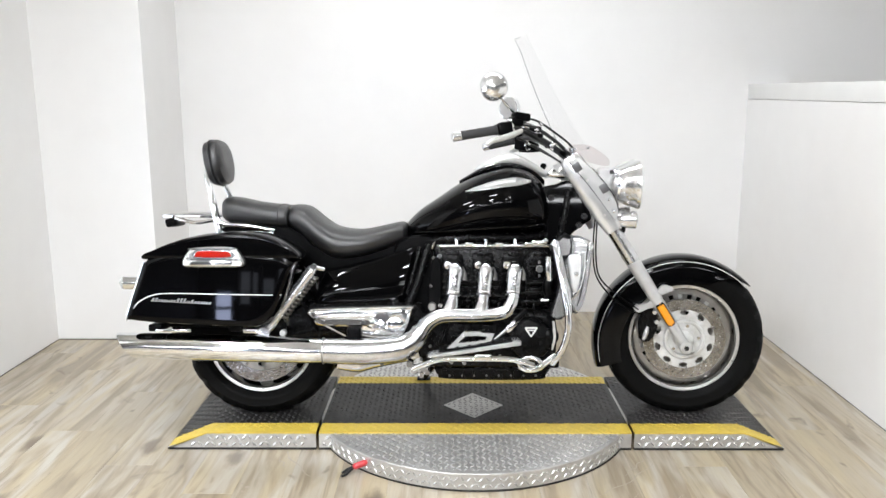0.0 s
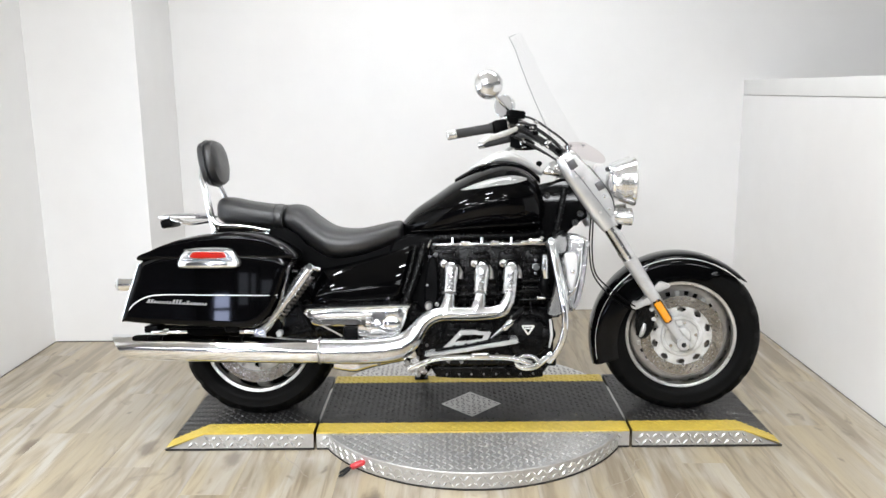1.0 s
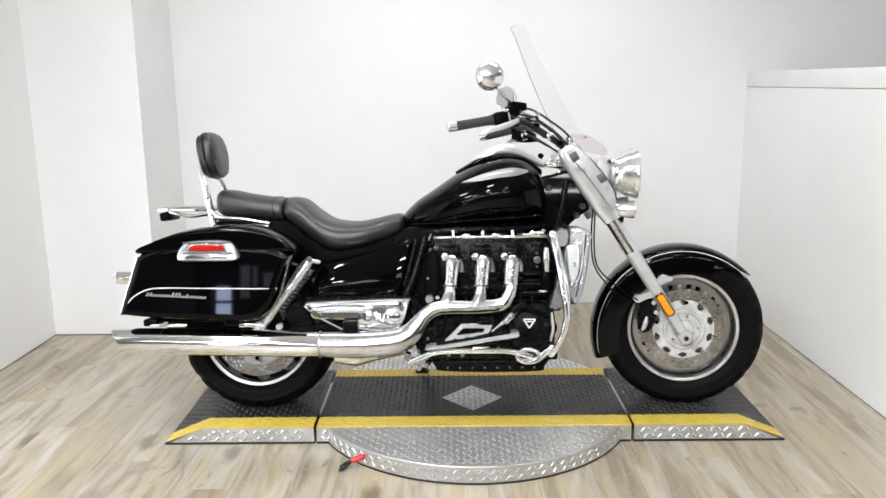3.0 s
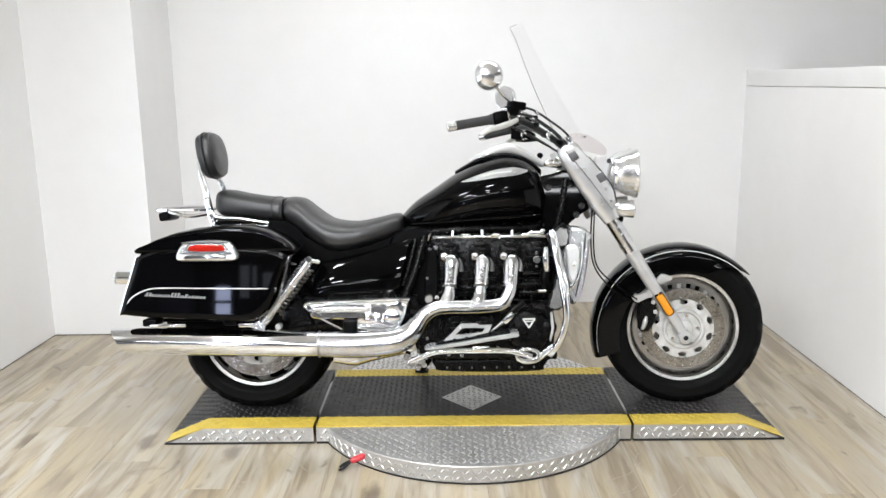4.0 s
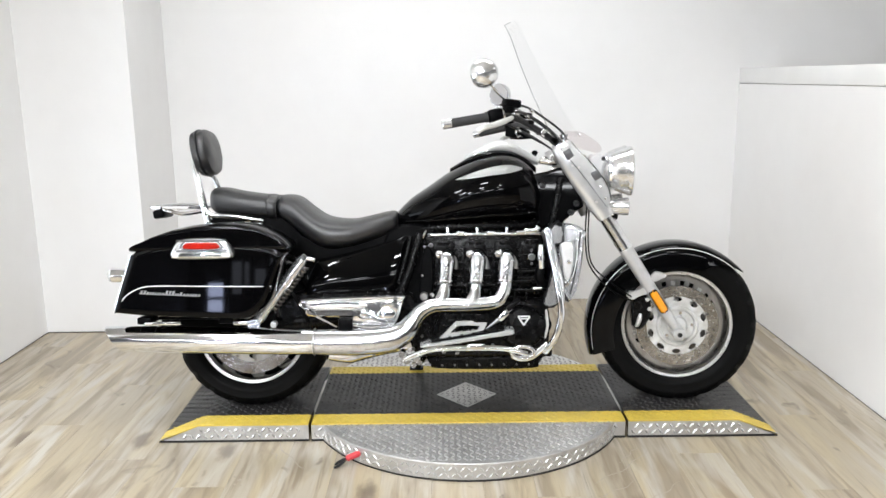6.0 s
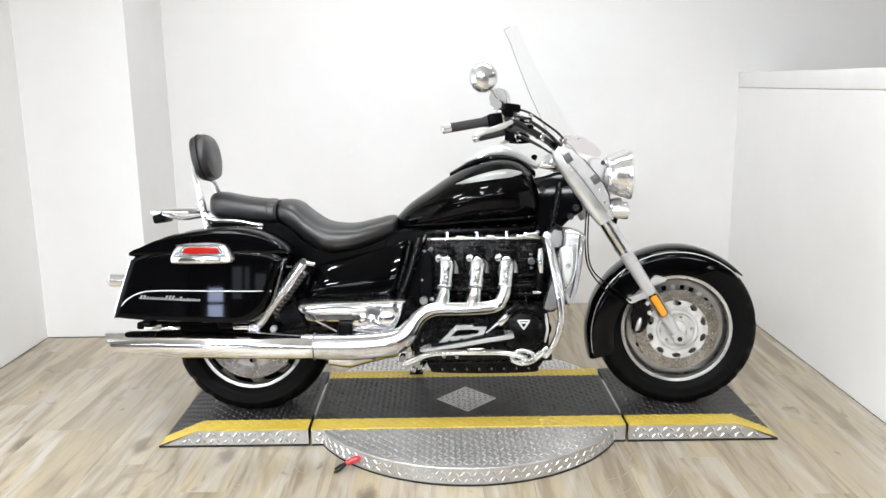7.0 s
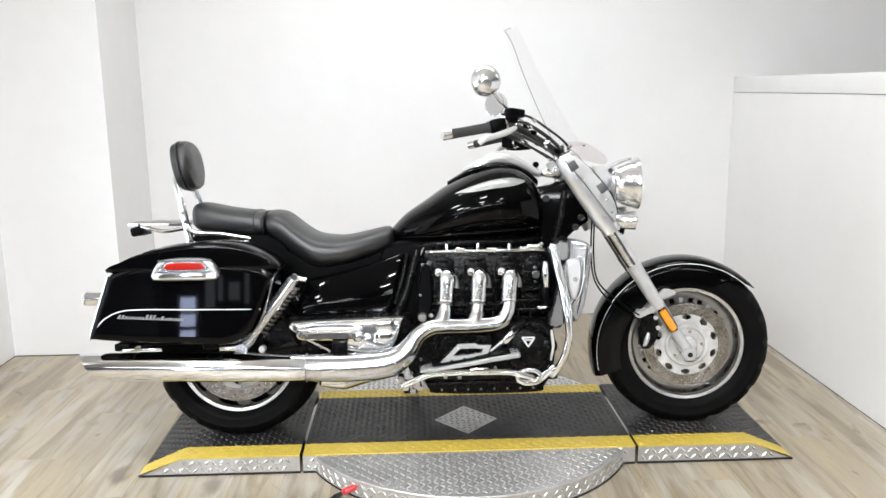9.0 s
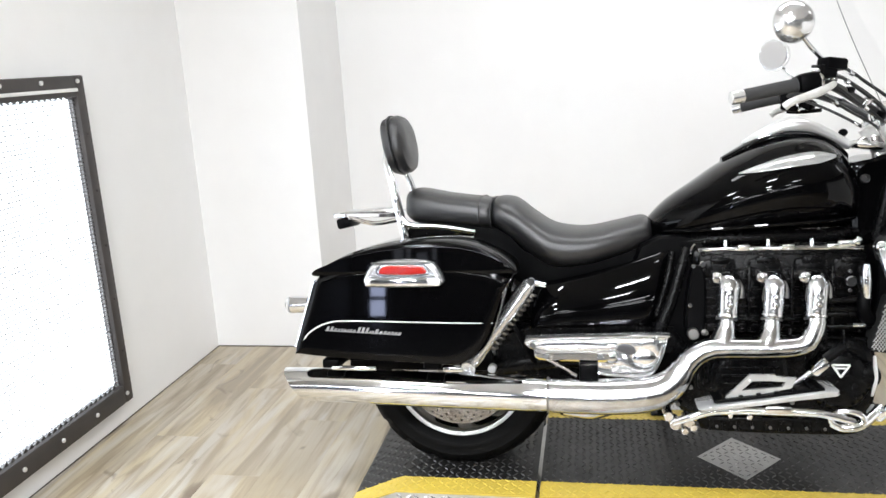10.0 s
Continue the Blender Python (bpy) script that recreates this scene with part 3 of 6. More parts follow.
def lug_field(bm, spots, w, l, h):
    """Raised tread lugs: (place, along, across, up)."""
    for p, u, v, nrm in spots:
        a, b, c, d = p + u * l, p + v * w, p - u * l, p - v * w
        e, f = p + nrm * h + u * l * 0.55, p + nrm * h - u * l * 0.55
        q = [bm.verts.new(k) for k in (a, b, c, d, e, f)]
        for face in ((0, 1, 4), (1, 2, 5), (1, 5, 4), (2, 3, 5), (3, 0, 4), (3, 4, 5)):
            bm.faces.new([q[i] for i in face])
    return bm


def tread(x0, x1, y0, y1, z, inside=lambda x, y: True, pitch=0.0225):
    spots, row = [], 0
    y = y0 + pitch / 2
    while y < y1:
        x, k = x0 + pitch / 2, 0
        while x < x1:
            if inside(x, y):
                a = radians(45 if (k + row) % 2 else -45)
                zz = z(x) if callable(z) else z
                spots.append((V(x, y, zz), V(math.cos(a), math.sin(a), 0), V(-math.sin(a), math.cos(a), 0), V(0, 0, 1)))
            x += pitch
            k += 1
        y += pitch
        row += 1
    return spots


table = thing("turntable", "round bare tread plate turntable carrying the ramp deck", "turntable")
part("drum", lathe(B(), [(0, 0.005), (CR - 0.004, 0.005), (CR, 0.007), (CR, DECK - 0.008), (CR - 0.003, DECK - 0.005), (0, DECK - 0.005)], (CX, CY, 0), "z", 96), BARE, table)
part("shadow_gap", lathe(B(), [(0, 0.0), (CR + 0.001, 0.0), (CR + 0.001, 0.005), (0, 0.005)], (CX, CY, 0), "z", 96), BLACKGAP, table, "black rubber edge at the floor")
tagged(part("tread", lug_field(B(), tread(CX - CR, CX + CR, CY - CR, CY + CR, DECK - 0.005, lambda x, y: math.hypot(x - CX, y - CY) < CR - 0.012 and (y < YN - 0.004 or y > YF + 0.004)), 0.0032, 0.012, 0.0022), LUG, table), kind="stuff")
sk = []
for i in range(184):
    for j in range(2):
        a = 2 * math.pi * (i + 0.5 * j) / 184
        t, up, n = V(-math.sin(a), math.cos(a), 0), V(0, 0, 1), V(math.cos(a), math.sin(a), 0)
        u = (t + up * (1 if (i + j) % 2 else -1)).normalized()
        sk.append((V(CX, CY, 0.022 + 0.0245 * j) + n * CR, u, n.cross(u), n))
tagged(part("side_tread", lug_field(B(), sk, 0.0034, 0.0130, 0.0026), LUG, table), kind="stuff")


def deck_section(x0, x1, slope):
    """One deck plate; slope -1 / 1 falls to the floor at its low / high end, 0 is level."""
    fall = 0.155
    label = "dark tread plate ramp end with yellow edges" if slope else "dark tread plate deck with yellow edges and a bare diamond"
    d = thing("deck_plate", label, "ramp", group="deck plates")

    def top(x):
        if slope < 0 and x < x0 + fall:
            return 0.008 + (DECK - 0.008) * (x - x0) / fall
        if slope > 0 and x > x1 - fall:
            return 0.008 + (DECK - 0.008) * (x1 - x) / fall
        return DECK

    xs = sorted({x0, x1, *([x0 + fall] if slope < 0 else []), *([x1 - fall] if slope > 0 else [])})

    def strip(y0, y1, lift, drop):
        bm = B()
        prev = None
        for x in xs:
            z = top(x)
            r = [bm.verts.new(q) for q in (V(x, y0, z - drop), V(x, y1, z - drop), V(x, y1, z + lift), V(x, y0, z + lift))]
            if prev:
                for k in range(4):
                    bm.faces.new((prev[k], prev[(k + 1) % 4], r[(k + 1) % 4], r[k]))
            else:
                bm.faces.new(r)
            prev = r
        bm.faces.new(list(reversed(prev)))
        return bm

    edge = 0.088
    part("plate", strip(YN + edge, YF - edge, 0.0, 0.006), DARKPLATE, d)
    for y0, y1 in ((YN, YN + edge - 0.001), (YF - edge + 0.001, YF)):
        bare = slope and y0 > 0
        part("edge_strip", strip(y0, y1, 0.0, 0.006), DARKPLATE if bare else YELLOW, d, "" if bare else "worn yellow painted edge")
    lugs = tread(x0 + 0.004, x1 - 0.004, YN + edge, YF - edge, top, lambda x, y: slope or abs(x - 0.835) / 0.125 + abs(y - 0.01) / 0.135 > 1)
    tagged(part("tread", lug_field(B(), lugs, 0.0032, 0.0112, 0.0024), DARKLUG, d), kind="stuff")
    for ya, yb in ((YN + 0.004, YN + edge), (YF - edge, YF - 0.004)):
        tagged(part("edge_tread", lug_field(B(), tread(x0 + 0.004, x1 - 0.004, ya, yb, top), 0.0034, 0.0125, 0.0018), DARKLUG if slope and ya > 0 else YELLOW, d), kind="stuff")
    for ys, s in ((YN, -1), (YF, 1)):
        bm, prev = B(), None
        for x in xs:
            z = top(x) - 0.006
            r = [bm.verts.new(q) for q in (V(x, ys, 0.009), V(x, ys - s * 0.006, 0.009), V(x, ys - s * 0.006, max(z, 0.0095)), V(x, ys, max(z, 0.0095)))]
            if prev:
                for k in range(4):
                    bm.faces.new((prev[k], prev[(k + 1) % 4], r[(k + 1) % 4], r[k]))
            prev = r
        part("skirt", bm, BARE, d, "bare tread plate skirt")
        sp = []
        for j in range(2):
            for k in range(int((x1 - x0 - 0.03) / 0.0265)):
                x, zz = x0 + 0.020 + 0.0265 * (k + 0.5 * j), 0.024 + 0.0255 * j
                if zz < top(x) - 0.016:
                    u = V(math.sqrt(0.5), 0, math.sqrt(0.5) * (1 if (k + j) % 2 else -1))
                    sp.append((V(x, ys, zz), u, V(-u.z, 0, u.x), V(0, s, 0)))
        tagged(part("skirt_tread", lug_field(B(), sp, 0.0062, 0.0155, 0.0046), LUG, d), kind="stuff")
        part("foot", box(B(), ((x0 + x1) / 2, ys - s * 0.006, 0.0045), (x1 - x0, 0.012, 0.009), 0), BLACKGAP, d, "black shadow line strip at the floor")
    if not slope:
        bm = B()
        q = [bm.verts.new(p) for p in (V(0.71, 0.01, DECK + 0.0012), V(0.835, -0.125, DECK + 0.0012), V(0.96, 0.01, DECK + 0.0012), V(0.835, 0.145, DECK + 0.0012))]
        f = bm.faces.new(q)
        r = bmesh.ops.extrude_face_region(bm, geom=[f])
        bmesh.ops.translate(bm, verts=[v for v in r["geom"] if isinstance(v, bmesh.types.BMVert)], vec=(0, 0, 0.0012))
        part("diamond", bm, BARE, d, "bare metal diamond plate")
        dl = tread(0.70, 0.97, -0.13, 0.15, DECK + 0.0024, lambda x, y: abs(x - 0.835) / 0.125 + abs(y - 0.01) / 0.135 < 0.9)
        tagged(part("diamond_tread", lug_field(B(), dl, 0.0032, 0.012, 0.0016), LUG, d), kind="stuff")
    return d


deck_section(XT0, XS0 - 0.006, -1)
deck_section(XS0 + 0.006, XS1 - 0.006, 0)
deck_section(XS1 + 0.006, XT1, 1)

lever = thing("release_lever", "red rubber handle of the turntable floor latch", "lever")
part("handle", tube(B(), [(0.384, -0.468, 0.028), (0.390, -0.466, 0.030), (0.408, -0.460, 0.035), (0.426, -0.454, 0.040), (0.434, -0.451, 0.042)], [0.006, 0.010, 0.012, 0.011, 0.006], 14), REDGRIP, lever)
part("collar", cyl(B(), (0.388, -0.467, 0.0295), (0.394, -0.465, 0.031), 0.0118, seg=14), REDGRIP, lever)
for dy, dz in ((0.013, 0.003), (-0.010, -0.003)):
    part("latch_claw", tube(B(), [(0.344, -0.484 + dy, 0.007), (0.362, -0.476 + dy * 0.8, 0.015 + dz), (0.386, -0.467, 0.029)], [0.004, 0.0055, 0.006], 8), BLACKGAP, lever)

# ---- motorcycle ----
LEAN = pose(0, -0.02, 0.073, -8, 0, 0)
bike = thing("motorcycle", "black touring motorcycle with chrome exhaust leaning on the deck", "motorcycle", LEAN)
HEAD, RAKE = V(1.30, 0, 0.80), radians(32)
STEER = Matrix.Translation(HEAD) @ Matrix.Rotation(radians(-8), 4, V(-math.sin(RAKE), 0, math.cos(RAKE))) @ Matrix.Translation(-HEAD)
FW, RW, FG = V(1.689, 0, 0.311), V(-0.028, 0, 0.306), V(1.687, 0, 0.300)


def tyre(c, R, hw, bead):
    """A tyre with grooves cut into its shoulders."""
    prof = [(bead - 0.008, hw * 0.72), (bead + 0.004, hw * 0.88), (bead + 0.020, hw * 0.965), (bead + 0.024, hw * 0.99), (bead + 0.035, hw * 1.0), (R - 0.045, hw * 0.99), (R - 0.042, hw * 1.005), (R - 0.036, hw * 0.985), (R - 0.028, hw * 0.93), (R - 0.012, hw * 0.78), (R - 0.004, hw * 0.45), (R, hw * 0.15)]
    prof = prof + [(r, -y) for r, y in reversed(prof)]
    bm, seg, rings = B(), 180, []
    for i in range(seg):
        a = 2 * math.pi * i / seg
        ring = []
        for j, (r, y) in enumerate(prof):
            g = 0.0
            if j in (8, 9, 14, 15) and i % 9 in (0, 1):
                g = 0.006
            if j in (10, 13) and i % 9 in (3, 4):
                g = 0.005
            ring.append(bm.verts.new(c + V(math.cos(a) * (r - g), y, math.sin(a) * (r - g))))
        rings.append(ring)
    n = len(prof)
    for i in range(seg):
        p, q = rings[i], rings[(i + 1) % seg]
        for j in range(n):
            bm.faces.new((p[j], p[(j + 1) % n], q[(j + 1) % n], q[j]))
    return bm


def ring_plate(bm, c, radii, y, thick, seg, gone=lambda i, k: False, dish=0.0):
    """A flat ring made of polar cells; cells that gone() names are left open."""
    rows = []
    for i, r in enumerate(radii):
        yy = y + dish * i / max(1, len(radii) - 1)
        rows.append([bm.verts.new(c + V(math.cos(2 * math.pi * k / seg) * r, yy, math.sin(2 * math.pi * k / seg) * r)) for k in range(seg)])
    faces = []
    for i in range(len(radii) - 1):
        for k in range(seg):
            if not gone(i, k):
                faces.append(bm.faces.new((rows[i][k], rows[i][(k + 1) % seg], rows[i + 1][(k + 1) % seg], rows[i + 1][k])))
    bmesh.ops.recalc_face_normals(bm, faces=faces)
    bmesh.ops.solidify(bm, geom=faces, thickness=thick)
    loose = [v for v in bm.verts if not v.link_faces]
    bmesh.ops.delete(bm, geom=loose, context="VERTS")
    return bm


def wheel(name, c, R, hw, xf, discs, label, web=True, dk=1.0):
    rim = B()
    lip = 0.219
    half = hw * 0.80
    prof = [(lip, half), (lip + 0.004, half - 0.004), (lip - 0.002, half - 0.010), (lip - 0.010, half - 0.020), (lip - 0.014, 0.0),
            (lip - 0.010, -(half - 0.020)), (lip - 0.002, -(half - 0.010)), (lip + 0.004, -(half - 0.004)), (lip, -half),
            (lip - 0.010, -half), (lip - 0.016, -(half - 0.006)), (lip - 0.021, -(half - 0.018)), (lip - 0.027, -half * 0.35), (lip - 0.030, 0.0), (lip - 0.027, half * 0.35), (lip - 0.021, half - 0.018), (lip - 0.016, half - 0.006), (lip - 0.010, half)]
    lathe(rim, prof, c, "y", 96, True)
    w = part(name, rim, CHROME_WORN, bike, label, xf)
    for s in (-1, 1):
        part("rim_lip", lathe(B(), [(lip - 0.013, s * (half + 0.001)), (lip - 0.002, s * (half + 0.003)), (lip + 0.005, s * (half - 0.002)), (lip + 0.004, s * (half - 0.006)), (lip - 0.013, s * (half - 0.003))], c, "y", 96, True), RIMLIP, w, "bright machined rim lip", xf)
    if web:
        part("web", ring_plate(B(), c, [0.100, 0.152, 0.172, 0.194], -0.014, 0.008, 112, lambda i, k: i == 1 and k % 4 in (0, 1)), STEEL, w, "", xf)
    part("wheel_well", ring_plate(B(), c, [0.060, 0.12, 0.199], 0.030, 0.006, 72), ENGINE, w, "dark inner wheel disc", xf)
    part("tyre", tyre(c, R, hw, lip), RUBBER, w, "black rubber tyre with worn tread", xf)
    sp = B()
    for k in range(10):
        a = 2 * math.pi * (k + 0.5) / 10
        d, s = V(math.cos(a), 0, math.sin(a)), V(-math.sin(a), 0, math.cos(a))
        rings = []
        for r, wd, th in ((0.05, 0.020, 0.022), (0.11, 0.016, 0.018), (0.165, 0.019, 0.014), (0.186, 0.026, 0.012)):
            rings.append([c + d * r + s * (wd * x) + V(0, th * y + (0.016 if web else 0.0), 0) for x, y in ((-1, -0.5), (-0.6, -1), (0.6, -1), (1, -0.5), (1, 0.5), (0.6, 1), (-0.6, 1), (-1, 0.5))])
        skin(sp, rings)
    part("spokes", sp, SILVER, w, "cast silver spokes", xf)
    hub = B()
    lathe(hub, [(0.0, -0.088), (0.016, -0.088), (0.034, -0.084), (0.040, -0.070), (0.062, -0.066), (0.070, -0.052), (0.074, 0.052), (0.040, 0.07), (0.0, 0.08)], c, "y", 40)
    part("hub", hub, SILVER, w, "", xf)
    for s in discs:
        y = s * 0.078
        part("brake_disc", ring_plate(B(), c, [dk * q for q in (0.120, 0.1275, 0.1325, 0.1385, 0.1435, 0.1495, 0.1545, 0.162)], y, 0.005, 160, lambda i, k: (i in (1, 3, 5)) and (k + i) % 5 == 0), DISC, w, "drilled steel brake disc", xf)
        radii = [0.045, 0.070] + [0.094 + 0.0022 * q for q in range(13)] + [0.127 * dk]
        carrier = ring_plate(B(), c, radii, y - s * 0.004, 0.007, 240, lambda i, k: 2 <= i <= 13 and ((radii[i] + 0.0011 - 0.1072) / 0.0105) ** 2 + (((k + 0.5) % 24 - 12) * 0.00281 / 0.0165) ** 2 < 1)
        part("disc_carrier", carrier, SILVER, w, "pale cast disc carrier", xf)
        part("carrier_ring", lathe(B(), [(0.066, y + s * 0.002), (0.070, y + s * 0.010), (0.078, y + s * 0.010), (0.083, y + s * 0.002)], c, "y", 60), SILVER, w, "", xf)
        for k in range(10):
            a = 2 * math.pi * (k + 0.66) / 10
            p = c + V(math.cos(a) * 0.122, y, math.sin(a) * 0.122)
            part("disc_bolt", cyl(B(), p - V(0, 0.006, 0), p + V(0, 0.006, 0), 0.006, seg=10), STEEL, w, "", xf)
        for k in range(5):
            a = 2 * math.pi * (k + 0.1) / 5
            p = c + V(math.cos(a) * 0.056, y + s * 0.004, math.sin(a) * 0.056)
            part("hub_bolt", cyl(B(), p, p + V(0, s * 0.008, 0), 0.007, seg=8), CHROME_WORN, w, "", xf)
    return w


wheel("front_wheel", FW, 0.3205, 0.078, STEER, (-1, 1), "polished front wheel with drilled discs")
wheel("rear_wheel", RW, 0.3175, 0.092, None, (-1,), "polished rear wheel", False, 1.10)


# front mudguard
def mudguard(c, a0, a1, outer, inner, width, thick=0.004, taper=0.0):
    bm, rows, faces = B(), [], []
    for i in range(41):
        u = i / 40
        a = radians(a0 + (a1 - a0) * u)
        ro, ri = outer(u), inner(u)
        hw = width * (1 - taper * (1 - min(1.0, u / 0.14)) ** 2)
        g = ro - ri
        sh = min(0.046, g * 0.75)
        sec = [(ri + (g - sh) * v, hw * (1 - 0.030 * v * v)) for v in (0.0, 0.2, 0.4, 0.6, 0.8)]
        sec += [(ro - sh + sh * math.sin(q) ** 0.80, hw * 0.970 * math.cos(q) ** 0.72) for q in (math.pi / 2 * k / 10 for k in range(10))] + [(ro, 0.0)]
        sec = sec + [(r, -y) for r, y in reversed(sec[:-1])]
        rows.append([bm.verts.new(c + V(math.cos(a) * r, y, math.sin(a) * r)) for r, y in sec])
    for i in range(40):
        for j in range(len(rows[0]) - 1):
            faces.append(bm.faces.new((rows[i][j], rows[i][j + 1], rows[i + 1][j + 1], rows[i + 1][j])))
    bmesh.ops.recalc_face_normals(bm, faces=faces)
    bmesh.ops.solidify(bm, geom=faces, thickness=thick)
    return bm


def fend_in(u):
    if u < 0.5:
        return float(np.interp(u, (0.0, 0.10, 0.18, 0.5), (0.340, 0.312, 0.250, 0.240)))
    return 0.235 + 0.022 * ((u - 0.5) / 0.5) ** 1.5


fen = part("front_mudguard", mudguard(FG, 41.5, 199, lambda u: 0.345 + 0.022 * u * u, fend_in, 0.098, taper=0.45), PAINT, bike, "gloss black front mudguard with a white pinstripe", STEER)


def on_mudguard(a, drop):
    """A place on the near flank of the front mudguard, drop below its crown."""
    u = (a - 41.5) / 157.5
    ro = 0.345 + 0.022 * u * u
    sh = min(0.046, (ro - fend_in(u)) * 0.75)
    hw = 0.098 * (1 - 0.45 * (1 - min(1.0, u / 0.14)) ** 2)
    q = math.asin(max(0.0, 1 - drop / sh) ** 1.25)
    return FG + V(math.cos(radians(a)) * (ro - drop), -hw * 0.970 * math.cos(q) ** 0.72 - 0.0010, math.sin(radians(a)) * (ro - drop))


for drop, w, a0, a1 in ((0.021, 0.0018, 43, 150), (0.024, 0.0009, 150, 196)):
    part("pinstripe", tube(B(), [on_mudguard(a, drop) for a in range(a0, a1 + 1, 3)], w, 6, 2), WHITE_INK, fen, "thin white pinstripe", STEER)

# fork legs, right and left
AX = V(-math.sin(RAKE), 0, math.cos(RAKE))
for s in (-1, 1):
    y = s * 0.125
    a = V(1.687, y, 0.292)
    leg = B()
    tube(leg, [a - AX * 0.02, a + AX * 0.03, a + AX * 0.12, a + AX * 0.25, a + AX * 0.385], [0.0165, 0.0195, 0.0225, 0.0250, 0.0275], 20, 4)
    cyl(leg, a + V(0, -s * 0.02, 0), a + V(0, s * 0.030, 0), 0.026, seg=20)
    fk = part("fork_leg", leg, FORK if s < 0 else BAR, bike, "pale satin fork slider" if s < 0 else "dark fork slider", STEER)
    part("stanchion", cyl(B(), a + AX * 0.375, a + AX * 0.62, 0.027, seg=20), PIPE if s < 0 else BAR, fk, "chrome fork tube", STEER)
    part("dust_seal", cyl(B(), a + AX * 0.380, a + AX * 0.400, 0.0290, seg=20), FORK if s < 0 else BAR, fk, "", STEER)
    sh = B()
    rings = []
    for d, hx, hy in ((0.545, 0.032, 0.036), (0.60, 0.041, 0.040), (0.70, 0.046, 0.044), (0.80, 0.048, 0.046), (0.865, 0.045, 0.044), (0.885, 0.035, 0.034)):
        cc = a + AX * d
        sx = V(AX.z, 0, -AX.x)
        rings.append([cc + sx * (math.copysign(abs(math.cos(t)) ** 0.6, math.cos(t)) * hx) + V(0, math.copysign(abs(math.sin(t)) ** 0.6, math.sin(t)) * hy, 0) for t in (2 * math.pi * k / 24 for k in range(24))])
    skin(sh, rings)
    part("fork_shroud", sh, SHROUD, fk, "wide satin silver upper fork cover", STEER)
    sx = V(AX.z, 0, -AX.x)
    fp = B()
    rim = [(0.872, -0.010), (0.862, 0.034), (0.80, 0.052), (0.70, 0.066), (0.64, 0.064), (0.595, 0.048), (0.580, 0.024), (0.70, 0.014), (0.80, 0.002)]
    skin(fp, [[a + AX * d + sx * o * k + V(0, s * h, 0) for d, o in rim] for h, k in ((0.026, 0.97), (0.044, 1.0), (0.0465, 0.97))])
    cpn = part("cover_panel", fp, SHROUD, fk, "front panel of the fork cover", STEER)
    part("panel_gap", tube(B(), [a + AX * d + sx * o + V(0, s * 0.036, 0) for d, o in ((0.80, 0.0535), (0.70, 0.0675), (0.64, 0.0655), (0.595, 0.049))], 0.0026, 6, 4), BAR, cpn, "dark gap beside the front panel", STEER)
    for d, o in ((0.665, 0.044), (0.615, 0.036)):
        part("panel_bolt", ball(B(), a + AX * d + sx * o + V(0, s * 0.047, 0), 0.0065), CHROME, cpn, "", STEER)
    for d, o in ((0.835, 0.005), (0.71, 0.052)):
        cc = a + AX * d + sx * o
        part("cover_recess", box(B(), cc + V(0, s * 0.0435, 0), (0.032, 0.012, 0.036), 0.004, (0, -32, 0)), GREY, fk, "grey recessed bracket", STEER)
    part("cover_seam", tube(B(), [a + AX * 0.58 + sx * 0.023 + V(0, s * 0.041, 0), a + AX * 0.70 + sx * 0.0125 + V(0, s * 0.0455, 0), a + AX * 0.80 + sx * 0.001 + V(0, s * 0.046, 0), a + AX * 0.87 + sx * -0.011 + V(0, s * 0.0445, 0)], 0.0016, 6, 4), BAR, fk, "", STEER)
    for d, o in ((0.79, -0.005), (0.77, 0.012), (0.62, 0.0)):
        cc = a + AX * d + sx * o + V(0, s * 0.044, 0)
        part("bolt", cyl(B(), cc, cc + V(0, s * 0.006, 0), 0.0055, seg=10), STEEL, fk, "", STEER)
    br = B()
    slab(br, [(1.480, 0.450), (1.500, 0.425), (1.535, 0.440), (1.570, 0.455), (1.585, 0.500), (1.628, 0.513), (1.632, 0.530), (1.590, 0.540), (1.560, 0.500), (1.535, 0.470)], [(y - 0.012, 0.004), (y - 0.010, 0.002), (y + 0.010, 0.002), (y + 0.012, 0.004)], 3)
    part("mudguard_bracket", br, FORK, fk, "", STEER)
    cal = B()
    slab(cal, [(1.508, 0.330), (1.522, 0.304), (1.548, 0.306), (1.570, 0.335), (1.582, 0.385), (1.572, 0.425), (1.548, 0.440), (1.522, 0.436), (1.508, 0.395)], [(s * 0.070, 0.004), (s * 0.074, 0), (s * 0.104, 0), (s * 0.110, 0.006)], 3)
    bc = part("brake_caliper", cal, ENGINE, fk, "black brake caliper", STEER)
    part("caliper_insert", tube(B(), [(1.541, s * 0.109, 0.366), (1.536, s * 0.112, 0.345), (1.529, s * 0.111, 0.322), (1.522, s * 0.107, 0.312)], [0.005, 0.010, 0.009, 0.004], 10, 4), FORK, bc, "bare alloy caliper insert", STEER)
    part("bleed_pipe", tube(B(), [(1.512, s * 0.112, 0.345), (1.506, s * 0.118, 0.385), (1.522, s * 0.118, 0.425), (1.505, s * 0.112, 0.452)], 0.0035, 8, 4), RUBBER, bc, "", STEER)
    for px, pz in ((1.566, 0.425), (1.500, 0.448), (1.546, 0.462), (1.575, 0.385)):
        part("caliper_bolt", cyl(B(), (px, s * 0.085, pz), (px, s * 0.118, pz), 0.0085, seg=12), SILVER, fk, "", STEER)
    part("axle_boss", cyl(B(), a + V(0, s * 0.024, 0), a + V(0, s * 0.034, 0), 0.0175, seg=24), FORK, fk, "", STEER)
